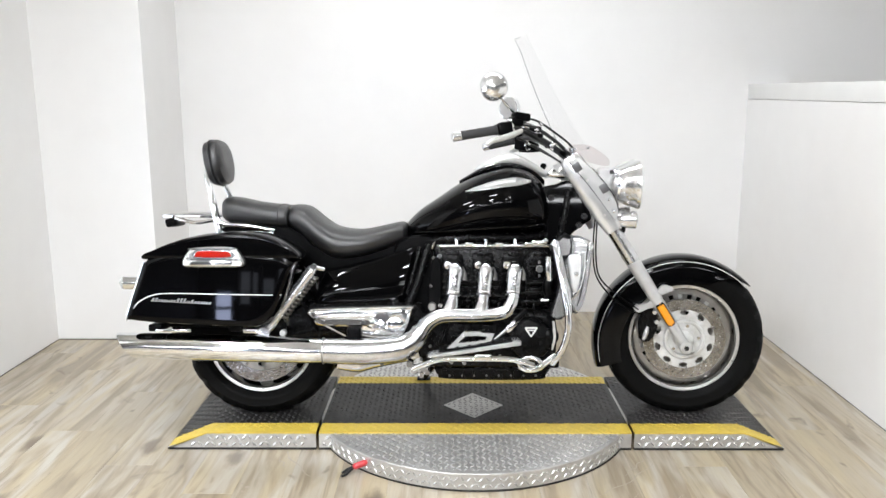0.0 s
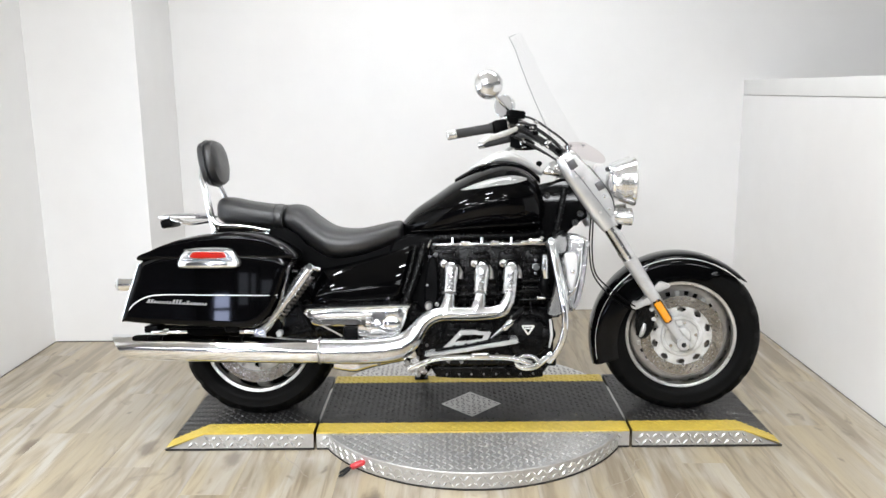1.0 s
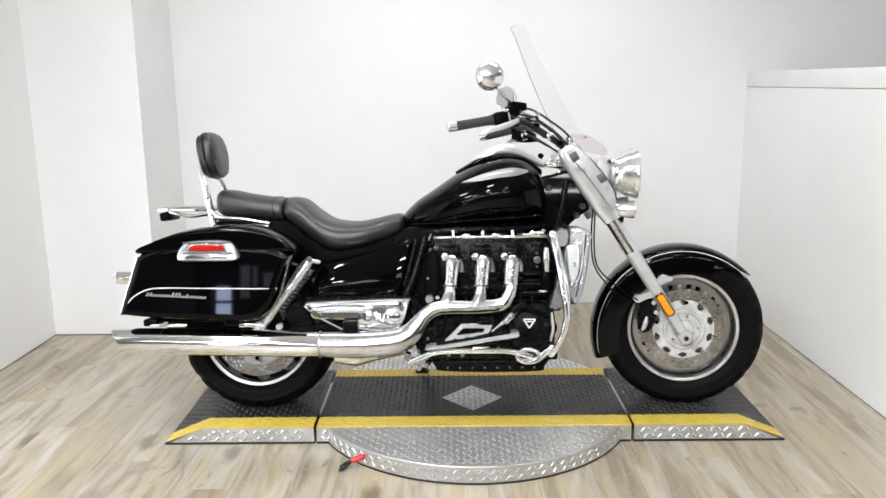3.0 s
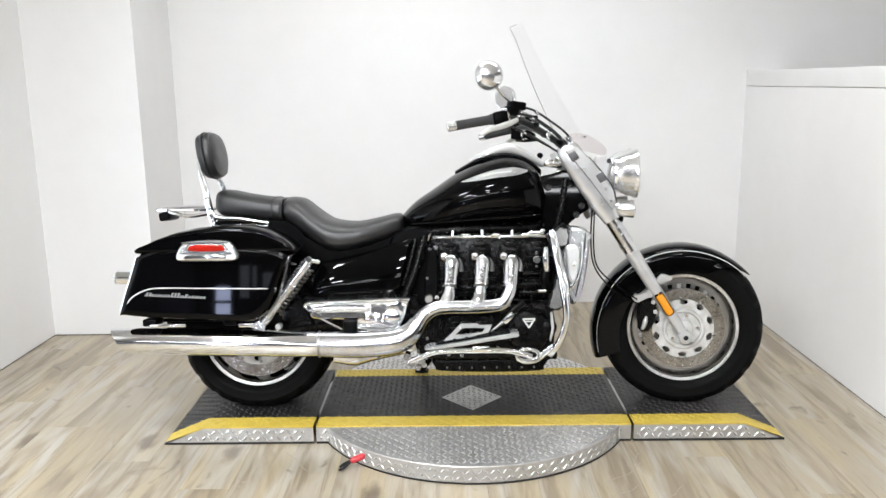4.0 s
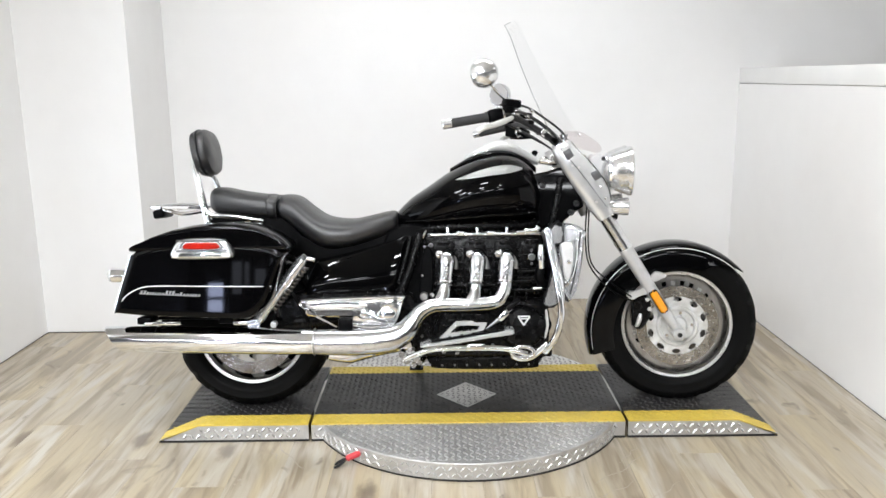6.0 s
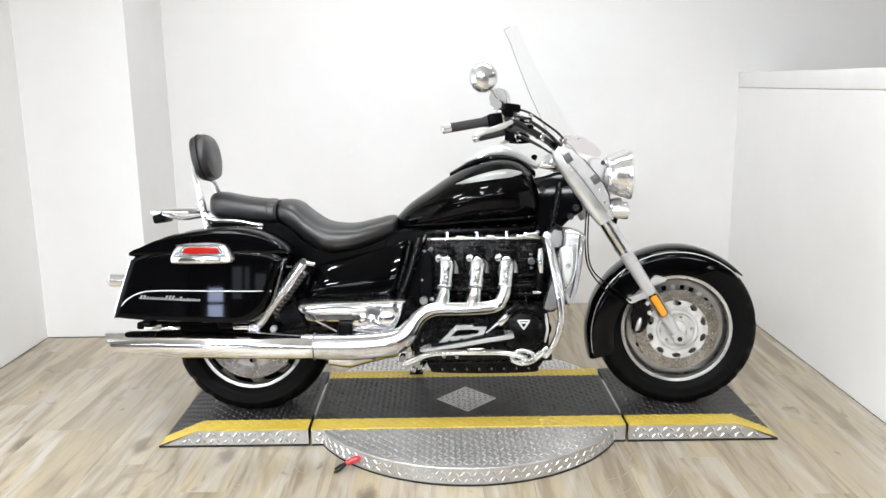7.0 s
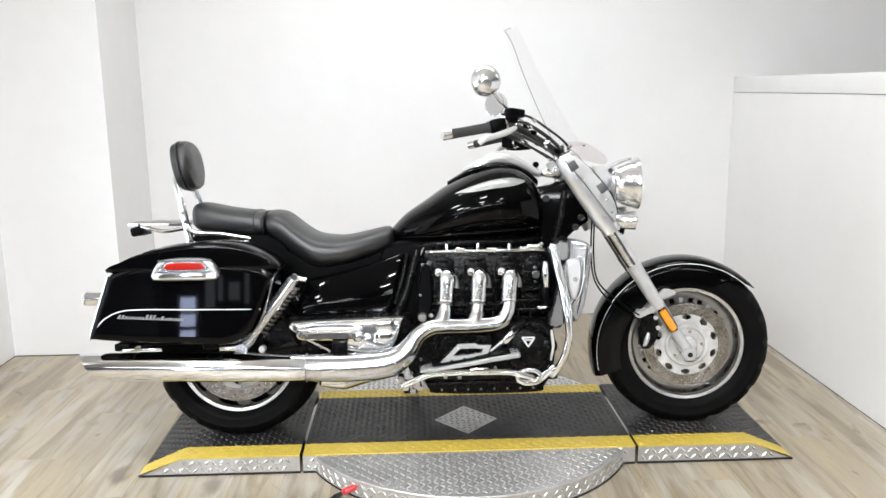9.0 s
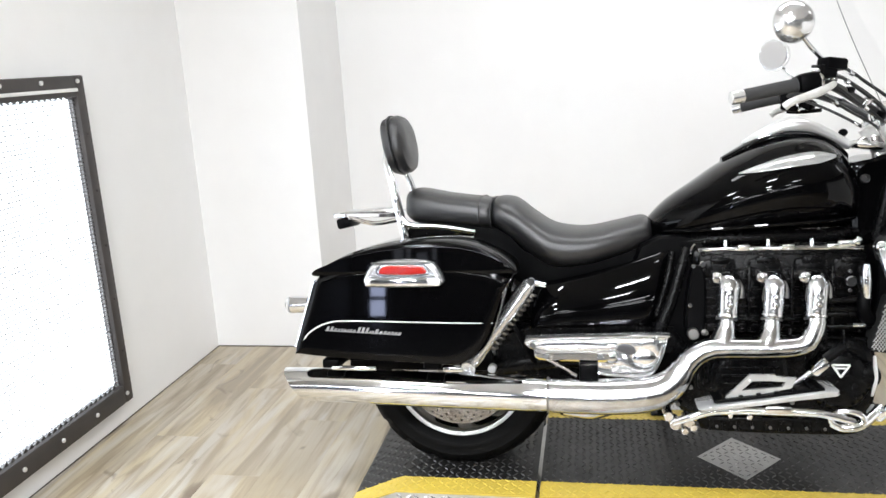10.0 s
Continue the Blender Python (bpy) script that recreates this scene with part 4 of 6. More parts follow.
    part("axle_socket", cyl(B(), a + V(0, s * 0.033, 0), a + V(0, s * 0.0352, 0), 0.0105, seg=6), BLACKGAP, fk, "dark hexagon socket of the axle", STEER)
    rf = B()
    p0, p1 = a + AX * 0.112 + V(0, s * 0.026, 0), a + AX * 0.200 + V(0, s * 0.026, 0)
    tube(rf, [p0, p0 * 0.9 + p1 * 0.1, p0 * 0.1 + p1 * 0.9, p1], [0.011, 0.0155, 0.0155, 0.011], 16, 3, flat=1.0)
    part("reflector", rf, ORANGE, fk, "long amber side reflector", STEER)
    rf = B()
    tube(rf, [p0 - AX * 0.006 - V(0, s * 0.006, 0), p0 * 0.9 + p1 * 0.1 - V(0, s * 0.006, 0), p0 * 0.1 + p1 * 0.9 - V(0, s * 0.006, 0), p1 + AX * 0.006 - V(0, s * 0.006, 0)], [0.013, 0.0185, 0.0185, 0.013], 16, 3)
    part("reflector_rim", rf, PLASTIC, fk, "", STEER)

yk = B()
box(yk, (1.325, 0, 0.865), (0.060, 0.26, 0.034), 0.01, (0, -32, 0))
box(yk, (1.236, 0, 1.005), (0.060, 0.26, 0.030), 0.01, (0, -32, 0))
tube(yk, [(1.335, 0, 0.76), (1.185, 0, 1.02)], 0.032, 16, 1)
part("fork_yoke", yk, SATIN, bike, "", STEER)

# twin headlamps and spot lamps
for s in (-1, 1):
    c = V(1.488, s * 0.10, 0.932)
    hl = part("headlamp", lathe(B(), [(0, -0.108), (0.024, -0.105), (0.050, -0.092), (0.071, -0.066), (0.084, -0.036), (0.091, -0.012), (0.0955, -0.006), (0.0955, 0.006), (0.088, 0.010), (0.086, 0.002), (0.062, -0.030), (0.020, -0.062), (0, -0.064)], c, "x", 40), LAMPCHROME, bike, "round chrome headlamp", STEER)
    part("headlamp_glass", lathe(B(), [(0, 0.020), (0.04, 0.017), (0.072, 0.009), (0.087, 0.001), (0.087, -0.003), (0.05, 0.008), (0, 0.012)], c, "x", 40), LENS, hl, "clear lamp glass", STEER)
    part("bulb", ball(B(), c + V(-0.035, 0, 0), 0.014), CLEARL, hl, "", STEER)
    lb = part("lamp_bracket", tube(B(), [(1.40, s * 0.05, 0.90), (1.40, s * 0.085, 0.922), (1.398, s * 0.104, 0.932)], [0.016, 0.015, 0.009], 14, 3), PALE, hl, "", STEER)
    for dx, dz in ((-0.008, 0.036), (0.006, -0.030), (0.012, 0.014)):
        part("bracket_nut", ball(B(), (1.402 + dx, s * 0.112, 0.928 + dz), 0.0075, (1, 0.8, 1)), CHROME, lb, "", STEER)
    part("lamp_clamp", lathe(B(), [(0.058, -0.083), (0.066, -0.081), (0.0675, -0.073), (0.062, -0.071)], c, "x", 40, True), CHROME, hl, "thin chrome clamp ring", STEER)
    c = V(1.476, s * 0.125, 0.796)
    sp = part("spot_lamp", lathe(B(), [(0, -0.078), (0.015, -0.076), (0.026, -0.060), (0.032, -0.030), (0.0345, -0.006), (0.0345, 0.006), (0.030, 0.008), (0.026, -0.004), (0, -0.02)], c, "x", 32), LAMPCHROME, bike, "small chrome spot lamp", STEER)
    part("spot_glass", lathe(B(), [(0, 0.014), (0.020, 0.011), (0.030, 0.004), (0.030, 0.0), (0, 0.008)], c, "x", 32), LENS, sp, "", STEER)
    part("spot_stem", tube(B(), [c + V(-0.04, 0, -0.02), c + V(-0.045, -s * 0.02, -0.05), c + V(-0.09, -s * 0.06, -0.01)], 0.009, 10, 4), PLASTIC, sp, "", STEER)
bk = B()
slab(bk, [(1.345, 0.995), (1.395, 0.985), (1.400, 0.925), (1.420, 0.870), (1.405, 0.790), (1.365, 0.860), (1.335, 0.930)], [(-0.075, 0.006), (-0.07, 0), (0.07, 0), (0.075, 0.006)], 3)
part("lamp_mount", bk, PALE, bike, "", STEER)
for s in (-1, 1):
    part("indicator_stem", tube(B(), [(1.385, s * 0.08, 0.985), (1.380, s * 0.16, 0.985), (1.38, s * 0.20, 0.985)], 0.009, 10, 3), CHROME, bike, "", STEER)

# windscreen
ws, rows, faces = B(), [], []
for i in range(25):
    v = i / 24
    row = []
    for j in range(29):
        u = -1 + 2 * j / 28
        hw = 0.200 * (1 - max(0.0, (v - 0.80) / 0.20) ** 2.2 * 0.62) * (0.90 + 0.10 * math.sin(min(1, v * 1.6) * math.pi / 2))
        x, z = 1.302 - 0.250 * v - 0.012 * math.sin(v * math.pi), 1.070 + 0.460 * v
        back = 0.115 - 0.075 * v
        row.append(ws.verts.new(V(x - back * u * u - 0.01 * v * u * u, u * hw, z - 0.028 * (u * u) * max(0.0, v - 0.8) * 5)))
    rows.append(row)
for i in range(24):
    for j in range(28):
        faces.append(ws.faces.new((rows[i][j], rows[i][j + 1], rows[i + 1][j + 1], rows[i + 1][j])))
bmesh.ops.recalc_face_normals(ws, faces=faces)
edge_paths = [[r[0].co.copy() for r in rows], [r[-1].co.copy() for r in rows], [q.co.copy() for q in rows[-1]]]
bmesh.ops.solidify(ws, geom=faces, thickness=0.004)
wsp = part("windscreen", ws, ACRYLIC, bike, "clear acrylic touring windscreen", STEER)
wsp.visible_shadow = False
for p in (edge_paths[0], edge_paths[2][:5]):
    part("screen_edge", tube(B(), p, 0.0010, 6, 1), GREY, wsp, "dark cut edge of the screen", STEER)
lowscreen = B()
slab(lowscreen, [(1.215, 1.045), (1.235, 1.085), (1.290, 1.088), (1.335, 1.065), (1.375, 1.030), (1.365, 1.005), (1.300, 1.020)], [(-0.13, 0.006), (-0.125, 0), (0.125, 0), (0.13, 0.006)], 4)
sm = part("screen_mount", lowscreen, SMOKE, wsp, "clear lower screen panel", STEER)
for x, z in ((1.243, 1.074), (1.292, 1.077)):
    part("screen_bolt", lathe(B(), [(0, -0.005), (0.004, -0.004), (0.0065, 0.0), (0.0065, 0.004)], (x, -0.131, z), "y", 14), CHROME, sm, "", STEER)
for s in (-1, 1):
    part("screen_clamp", tube(B(), [(1.225, s * 0.14, 1.02), (1.235, s * 0.15, 1.045), (1.232, s * 0.155, 1.075)], 0.006, 8, 3), CHROME, wsp, "", STEER)

# handlebar and controls
BARS = Matrix.Translation((0.055, 0, -0.020)) @ Matrix.Translation(HEAD) @ Matrix.Rotation(radians(-2.6), 4, "X") @ Matrix.Rotation(radians(-3), 4, "Z") @ Matrix.Translation(-HEAD) @ STEER
bar = B()
tube(bar, [(0.786, -0.4405, 1.130), (0.917, -0.390, 1.1525), (0.99, -0.29, 1.158), (1.065, -0.18, 1.126), (1.160, -0.085, 1.062), (1.175, 0, 1.048), (1.160, 0.085, 1.062), (1.065, 0.18, 1.126), (0.99, 0.29, 1.158), (0.917, 0.390, 1.1525), (0.786, 0.4405, 1.130)], [0.011, 0.011, 0.0125, 0.0125, 0.0125, 0.0125, 0.0125, 0.0125, 0.0125, 0.011, 0.011], 14, 6)
hb = part("handlebar", bar, BAR, bike, "wide pulled-back handlebar", BARS)
for s in (-1, 1):
    e0, e1 = V(0.786, s * 0.4405, 1.130), V(0.917, s * 0.390, 1.1525)
    d = (e1 - e0).normalized()
    part("grip", tube(B(), [e0, e0 + d * 0.006, e0 + d * 0.03, e1 - d * 0.012, e1 - d * 0.004, e1], [0.0155, 0.0175, 0.0168, 0.0172, 0.021, 0.020], 18, 2), GRIP, hb, "dark ribbed rubber grip", BARS)
    part("bar_end", cyl(B(), e0 - d * 0.028, e0 + d * 0.008, 0.0175, 0.0175, 18), BRIGHT, hb, "chrome bar end", BARS)
    sw = B()
    box(sw, e1 + d * 0.032, (0.058, 0.046, 0.050), 0.012, (0, -9, s * -21))
    box(sw, e1 + d * 0.075 + V(0, 0, 0.018), (0.045, 0.050, 0.034), 0.010, (0, 8, s * -30))
    part("switch_box", sw, PLASTIC, hb, "", BARS)
    if s > 0:
        fs = B()
        box(fs, e1 + d * 0.035 + V(0, 0, -0.030), (0.060, 0.050, 0.046), 0.010, (0, 12, -25))
        box(fs, e1 + d * 0.085 + V(0.004, 0, -0.040), (0.046, 0.040, 0.034), 0.008, (0, 30, -30))
        tube(fs, [e1 + d * 0.02 + V(0, 0, -0.05), e1 + d * 0.07 + V(0, 0, -0.062), e1 + d * 0.13 + V(0, -0.02, -0.07)], 0.007, 8, 4)
        part("clutch_housing", fs, PLASTIC, hb, "", BARS)
        part("housing_band", cyl(B(), e1 + d * 0.058 + V(0, 0, -0.036), e1 + d * 0.066 + V(0, 0, -0.036), 0.027, seg=16), CHROME, hb, "", BARS)
    rs = B()
    box(rs, e1 + d * 0.088 + V(0.005, 0, 0.034), (0.062, 0.046, 0.030), 0.007, (0, 6, s * -35))
    part("reservoir", rs, PLASTIC, hb, "square fluid reservoir", BARS)
    part("lever_blade", tube(B(), [e1 + d * 0.085 + V(0.012, s * 0.012, -0.016), e1 + d * 0.03 + V(0.022, s * 0.030, -0.028), e0 + d * 0.085 + V(0.043, s * 0.040, -0.034), e0 + d * 0.066 + V(0.040, s * 0.035, -0.044)], [0.008, 0.0115, 0.0095, 0.010], 12, 5), SILVER, hb, "pale control lever", BARS)
    part("switch_cap", ball(B(), e1 + d * 0.052 + V(0, s * 0.004, 0.022), 0.013, (1.2, 1, 0.8)), CHROME, hb, "", BARS)
    part("switch_ring", cyl(B(), e1 + d * 0.055, e1 + d * 0.062, 0.026, seg=18), CHROME_WORN, hb, "", BARS)
    # mirror on its stem
    mc = V(0.939, -0.352, 1.301) if s < 0 else V(0.962, 0.400, 1.255)
    mr = part("mirror", lathe(B(), [(0, 0.040), (0.020, 0.038), (0.036, 0.030), (0.047, 0.014), (0.051, 0.0), (0.051, -0.006), (0.046, -0.006), (0, -0.006)], (0, 0, 0), "x", 36), LAMPCHROME, bike, "round chrome rear view mirror", STEER @ Matrix.Translation(mc) @ Matrix.Rotation(radians(-62 if s < 0 else 58), 4, "Z") @ Matrix.Scale(1.05, 4))
    part("mirror_glass", lathe(B(), [(0, -0.0065), (0.044, -0.0065), (0.044, -0.009), (0, -0.009)], (0, 0, 0), "x", 36), MIRROR, mr, "grey mirror glass", STEER @ Matrix.Translation(mc) @ Matrix.Rotation(radians(-62 if s < 0 else 58), 4, "Z") @ Matrix.Scale(1.05, 4))
    part("mirror_stem", tube(B(), [mc + V(0.020, 0, -0.034), mc + V(0.045, -s * 0.02, -0.065), mc + V(0.088, -s * 0.06, -0.110), mc + V(0.094, -s * 0.066, -0.140)], [0.005, 0.006, 0.006, 0.009], 10, 5), CHROME, mr, "", STEER)
for s in (-1, 1):
    part("riser", tube(B(), [(1.225, s * 0.055, 1.0), (1.210, s * 0.055, 1.055)], 0.020, 14, 1), CHROME, hb, "", STEER)
cab = [[(0.955, -0.34, 1.182), (1.01, -0.26, 1.186), (1.07, -0.17, 1.160), (1.14, -0.12, 1.108), (1.190, -0.10, 1.046), (1.20, -0.07, 0.97)],
       [(0.95, -0.35, 1.162), (1.02, -0.27, 1.150), (1.08, -0.19, 1.110), (1.15, -0.13, 1.055), (1.19, -0.10, 1.0)],
       [(0.94, -0.36, 1.146), (1.00, -0.28, 1.120), (1.06, -0.20, 1.085), (1.13, -0.13, 1.045), (1.17, -0.08, 1.01)],
       [(0.955, 0.34, 1.176), (1.02, 0.25, 1.166), (1.08, 0.17, 1.115), (1.15, 0.12, 1.05), (1.18, 0.08, 0.98)],
       [(0.96, -0.33, 1.200), (1.04, -0.22, 1.200), (1.11, -0.14, 1.160), (1.190, -0.11, 1.09), (1.215, -0.09, 0.99)],
       [(0.96, 0.33, 1.146), (1.03, 0.22, 1.110), (1.10, 0.15, 1.065), (1.16, 0.09, 1.02)],
       [(0.955, -0.345, 1.172), (1.03, -0.255, 1.174), (1.09, -0.17, 1.140), (1.155, -0.12, 1.085), (1.20, -0.09, 1.015)]]
for k, p in enumerate(cab):
    for q, (a, b) in enumerate(zip(p[1:-1], p[2:])):
        m0, m1 = V(*a) * 0.7 + V(*b) * 0.3, V(*a) * 0.55 + V(*b) * 0.45
        if (q + k) % 2 == 0:
            part("cable_band", cyl(B(), m0, m1, 0.0062, seg=10), BRIGHT, hb, "", BARS)
    part("cable", tube(B(), p, 0.0040 if k < 4 else 0.0046, 8, 5), BAR, hb, "black control cable", BARS)
for k, p in enumerate(([(1.325, -0.11, 0.80), (1.318, -0.15, 0.68), (1.330, -0.165, 0.58), (1.385, -0.155, 0.50), (1.46, -0.14, 0.44), (1.515, -0.12, 0.42)],
                       [(1.335, -0.10, 0.80), (1.330, -0.13, 0.66), (1.345, -0.15, 0.57), (1.41, -0.15, 0.505), (1.50, -0.14, 0.44)])):
    part("brake_hose", tube(B(), p, 0.0030, 8, 6), PLASTIC, bike, "black brake hose", STEER)
for k, (x, y, z) in enumerate(((0.985, -0.300, 1.172), (1.015, -0.255, 1.172), (1.06, -0.195, 1.136), (1.11, -0.15, 1.105), (1.15, -0.115, 1.070), (1.02, 0.24, 1.165), (1.08, 0.17, 1.118))):
    part("cable_clip", box(B(), (x, y, z), (0.016, 0.030, 0.026), 0.004, (0, 35, -40)), CHROME_WORN if k % 2 else PLASTIC, hb, "", BARS)

# ---- tank, console, seat ----
tank = B()
loft_x(tank, [(0.548, 0.748, 0.715, 0.035), (0.565, 0.775, 0.700, 0.075), (0.615, 0.825, 0.690, 0.130), (0.69, 0.876, 0.692, 0.175), (0.77, 0.930, 0.702, 0.205), (0.86, 0.976, 0.715, 0.222), (0.93, 0.998, 0.722, 0.226), (0.99, 1.003, 0.726, 0.222), (1.05, 0.988, 0.728, 0.205), (1.10, 0.950, 0.730, 0.172), (1.128, 0.900, 0.735, 0.130), (1.135, 0.850, 0.745, 0.085)], 2.5, 5, 0.30)
tk = part("fuel_tank", tank, PAINT, bike, "gloss black teardrop fuel tank")
TANK = [(0.548, 0.748, 0.715, 0.035), (0.565, 0.775, 0.700, 0.075), (0.615, 0.825, 0.690, 0.130), (0.69, 0.876, 0.692, 0.175), (0.77, 0.930, 0.702, 0.205), (0.86, 0.976, 0.715, 0.222), (0.93, 0.998, 0.722, 0.226), (0.99, 1.003, 0.726, 0.222), (1.05, 0.988, 0.728, 0.205), (1.10, 0.950, 0.730, 0.172), (1.128, 0.900, 0.735, 0.130)]


def tank_side(x, z):
    """Half width of the tank at a place on its flank."""
    xs = [t[0] for t in TANK]
    zt, zb, hw = (float(np.interp(x, xs, [t[k] for t in TANK])) for k in (1, 2, 3))
    u = max(-1.0, min(0.999, (z - (zt + zb) / 2) / ((zt - zb) / 2)))
    y = hw * (1 - abs(u) ** 2.5) ** 0.4
    return y * (1 - 0.30 * u * u) if u > 0 else y


def on_tank(pts_low, pts_high, lift, n=14, rows=5):
    """A thin plate that follows the tank's flank between two edge lines."""
    bm, grid = B(), []
    lo, hi = smooth_path([(x, z, 0) for x, z in pts_low], n), smooth_path([(x, z, 0) for x, z in pts_high], n)
    for p, q in zip(lo, hi):
        row = []
        for j in range(rows + 1):
            v = j / rows
            x, z = p.x + (q.x - p.x) * v, p.y + (q.y - p.y) * v
            row.append(bm.verts.new(V(x, -tank_side(x, z) - lift * (0.35 + 1.3 * v * (1 - v) * 2), z + lift * 0.5)))
        grid.append(row)
    for a, b in zip(grid, grid[1:]):
        for j in range(rows):
            bm.faces.new((a[j], a[j + 1], b[j + 1], b[j]))
    bmesh.ops.solidify(bm, geom=list(bm.faces), thickness=0.003)
    return bm


part("tank_badge", on_tank([(0.795, 0.892), (0.86, 0.898), (0.93, 0.908), (1.00, 0.916), (1.052, 0.930)], [(0.798, 0.896), (0.86, 0.920), (0.93, 0.940), (1.00, 0.948), (1.054, 0.938)], 0.006), PALE, tk, "chrome wing badge without lettering")
seam = B()
tube(seam, [(0.60, -0.125, 0.735), (0.70, -0.188, 0.742), (0.82, -0.226, 0.752), (0.94, -0.236, 0.760), (1.04, -0.214, 0.764), (1.10, -0.17, 0.768)], 0.0055, 8, 5)
part("tank_seam", seam, PAINT, tk)
con = B()
loft_x(con, [(0.775, 0.945, 0.925, 0.02), (0.82, 0.972, 0.945, 0.045), (0.88, 1.004, 0.97, 0.060), (0.95, 1.018, 0.98, 0.068), (1.02, 1.012, 0.975, 0.066), (1.08, 0.985, 0.95, 0.055), (1.12, 0.95, 0.92, 0.04)], 2.3, 4)
part("console", con, PAINT, tk, "gloss black tank console")
cap = B()
loft_x(cap, [(0.835, 0.990, 0.98, 0.012), (0.87, 1.012, 0.985, 0.040), (0.93, 1.045, 1.0, 0.055), (0.985, 1.058, 1.0, 0.058), (1.035, 1.040, 0.99, 0.050), (1.085, 1.012, 0.97, 0.038), (1.13, 0.985, 0.955, 0.02)], 2.2, 4)
part("instrument_cover", cap, PALE, tk, "chrome instrument cover on the tank")
part("filler_trim", box(B(), (0.905, -0.035, 1.004), (0.07, 0.05, 0.008), 0.003, (0, -14, 0)), CHROME, tk)
kn = B()
ball(kn, (1.122, 0.02, 1.005), 0.013, (1, 1, 0.85))
cyl(kn, (1.122, 0.02, 0.965), (1.122, 0.02, 1.0), 0.006)
part("ignition_knob", kn, PLASTIC, tk, "small round black knob")
nk = B()
box(nk, (1.165, -0.03, 0.965), (0.075, 0.12, 0.022), 0.008, (0, 8, 0))
ball(nk, (1.150, -0.07, 0.972), 0.017)
box(nk, (1.19, -0.09, 0.935), (0.03, 0.02, 0.016), 0.004)
cyl(nk, (1.185, -0.05, 0.95), (1.185, -0.05, 0.992), 0.012)
part("neck_trim", nk, CHROME_WORN, bike, "small chrome fittings at the steering neck")

shr = B()
slab(shr, [(1.100, 0.905), (1.150, 0.925), (1.215, 0.940), (1.245, 0.890), (1.295, 0.800), (1.275, 0.775), (1.235, 0.745), (1.200, 0.712), (1.150, 0.690), (1.115, 0.700), (1.105, 0.800)], [(-0.135, 0.012), (-0.125, 0), (0.125, 0), (0.135, 0.012)], 3)
sb = part("neck_cover", shr, PAINT, bike, "gloss black neck cover behind the fork")
for p in ((1.135, -0.137, 0.872), (1.265, -0.137, 0.80), (1.245, -0.137, 0.765)):
    part("screw", lathe(B(), [(0, 0.001), (0.007, 0.001), (0.0085, -0.005), (0.0115, -0.006), (0.0130, -0.003), (0.0130, 0.004)], p, "y", 20), BAR, sb)
part("cover_rib", tube(B(), [(1.205, -0.135, 0.90), (1.185, -0.14, 0.80), (1.165, -0.138, 0.70)], 0.013, 12, 4), ENGINE, sb)

seat = B()
loft_x(seat, [(0.095, 0.835, 0.755, 0.135), (0.115, 0.848, 0.740, 0.158), (0.165, 0.840, 0.700, 0.172), (0.22, 0.797, 0.655, 0.186), (0.285, 0.758, 0.625, 0.196), (0.38, 0.747, 0.632, 0.192), (0.47, 0.763, 0.655, 0.168), (0.535, 0.777, 0.676, 0.140), (0.560, 0.772, 0.684, 0.118), (0.567, 0.757, 0.692, 0.085)], 2.45, 5)
part("rider_seat", seat, VINYL, bike, "black vinyl rider seat")
pil = B()
loft_x(pil, [(-0.182, 0.850, 0.795, 0.06), (-0.172, 0.872, 0.782, 0.10), (-0.14, 0.880, 0.768, 0.128), (-0.05, 0.862, 0.758, 0.142), (0.05, 0.848, 0.748, 0.150), (0.085, 0.842, 0.745, 0.150), (0.093, 0.835, 0.755, 0.14)], 3.0, 5)
part("pillion_seat", pil, VINYL, bike, "black vinyl pillion seat")
wl = B()
for x, zt, zb, hw in ((0.058, 0.8485, 0.748, 0.1515), (0.093, 0.8435, 0.744, 0.151)):
    tube(wl, [V(x, y, z) for y, z in oval(0, zt, zb, hw, 3.0, 32)], 0.0028, 6, 1, True)
part("seat_piping", wl, VINYL, bike)

# pillion backrest, rack
pad = B()
slab(pad, [(-0.112, 0.052), (-0.080, 0.082), (0.0, 0.094), (0.080, 0.082), (0.112, 0.052), (0.118, -0.02), (0.078, -0.078), (0.0, -0.092), (-0.078, -0.078), (-0.118, -0.02)], [(-0.040, 0.060), (-0.037, 0.030), (-0.028, 0.008), (-0.014, 0.0), (0.002, 0.002), (0.006, 0.006)], 4)
PADM = Matrix.Translation((-0.210, 0, 1.017)) @ Matrix.Rotation(radians(-10), 4, "Y") @ Matrix.Rotation(radians(90), 4, "Z")
pd = part("backrest_pad", pad, VINYL, bike, "padded black vinyl pillion backrest", PADM)
bkp = B()
slab(bkp, [(-0.112, 0.052), (-0.080, 0.082), (0.0, 0.094), (0.080, 0.082), (0.112, 0.052), (0.118, -0.02), (0.078, -0.078), (0.0, -0.092), (-0.078, -0.078), (-0.118, -0.02)], [(0.007, 0.004), (0.010, 0.001), (0.024, 0.003), (0.030, 0.010)], 4)
part("backrest_back", bkp, VINYL, pd, "", PADM)
part("pad_piping", tube(B(), [PADM @ V(x, 0.006, z) for x, z in ((-0.113, 0.052), (-0.081, 0.083), (0, 0.095), (0.081, 0.083), (0.113, 0.052), (0.119, -0.02), (0.079, -0.079), (0, -0.093), (-0.079, -0.079), (-0.119, -0.02))], 0.003, 6, 4, True), VINYL, pd)
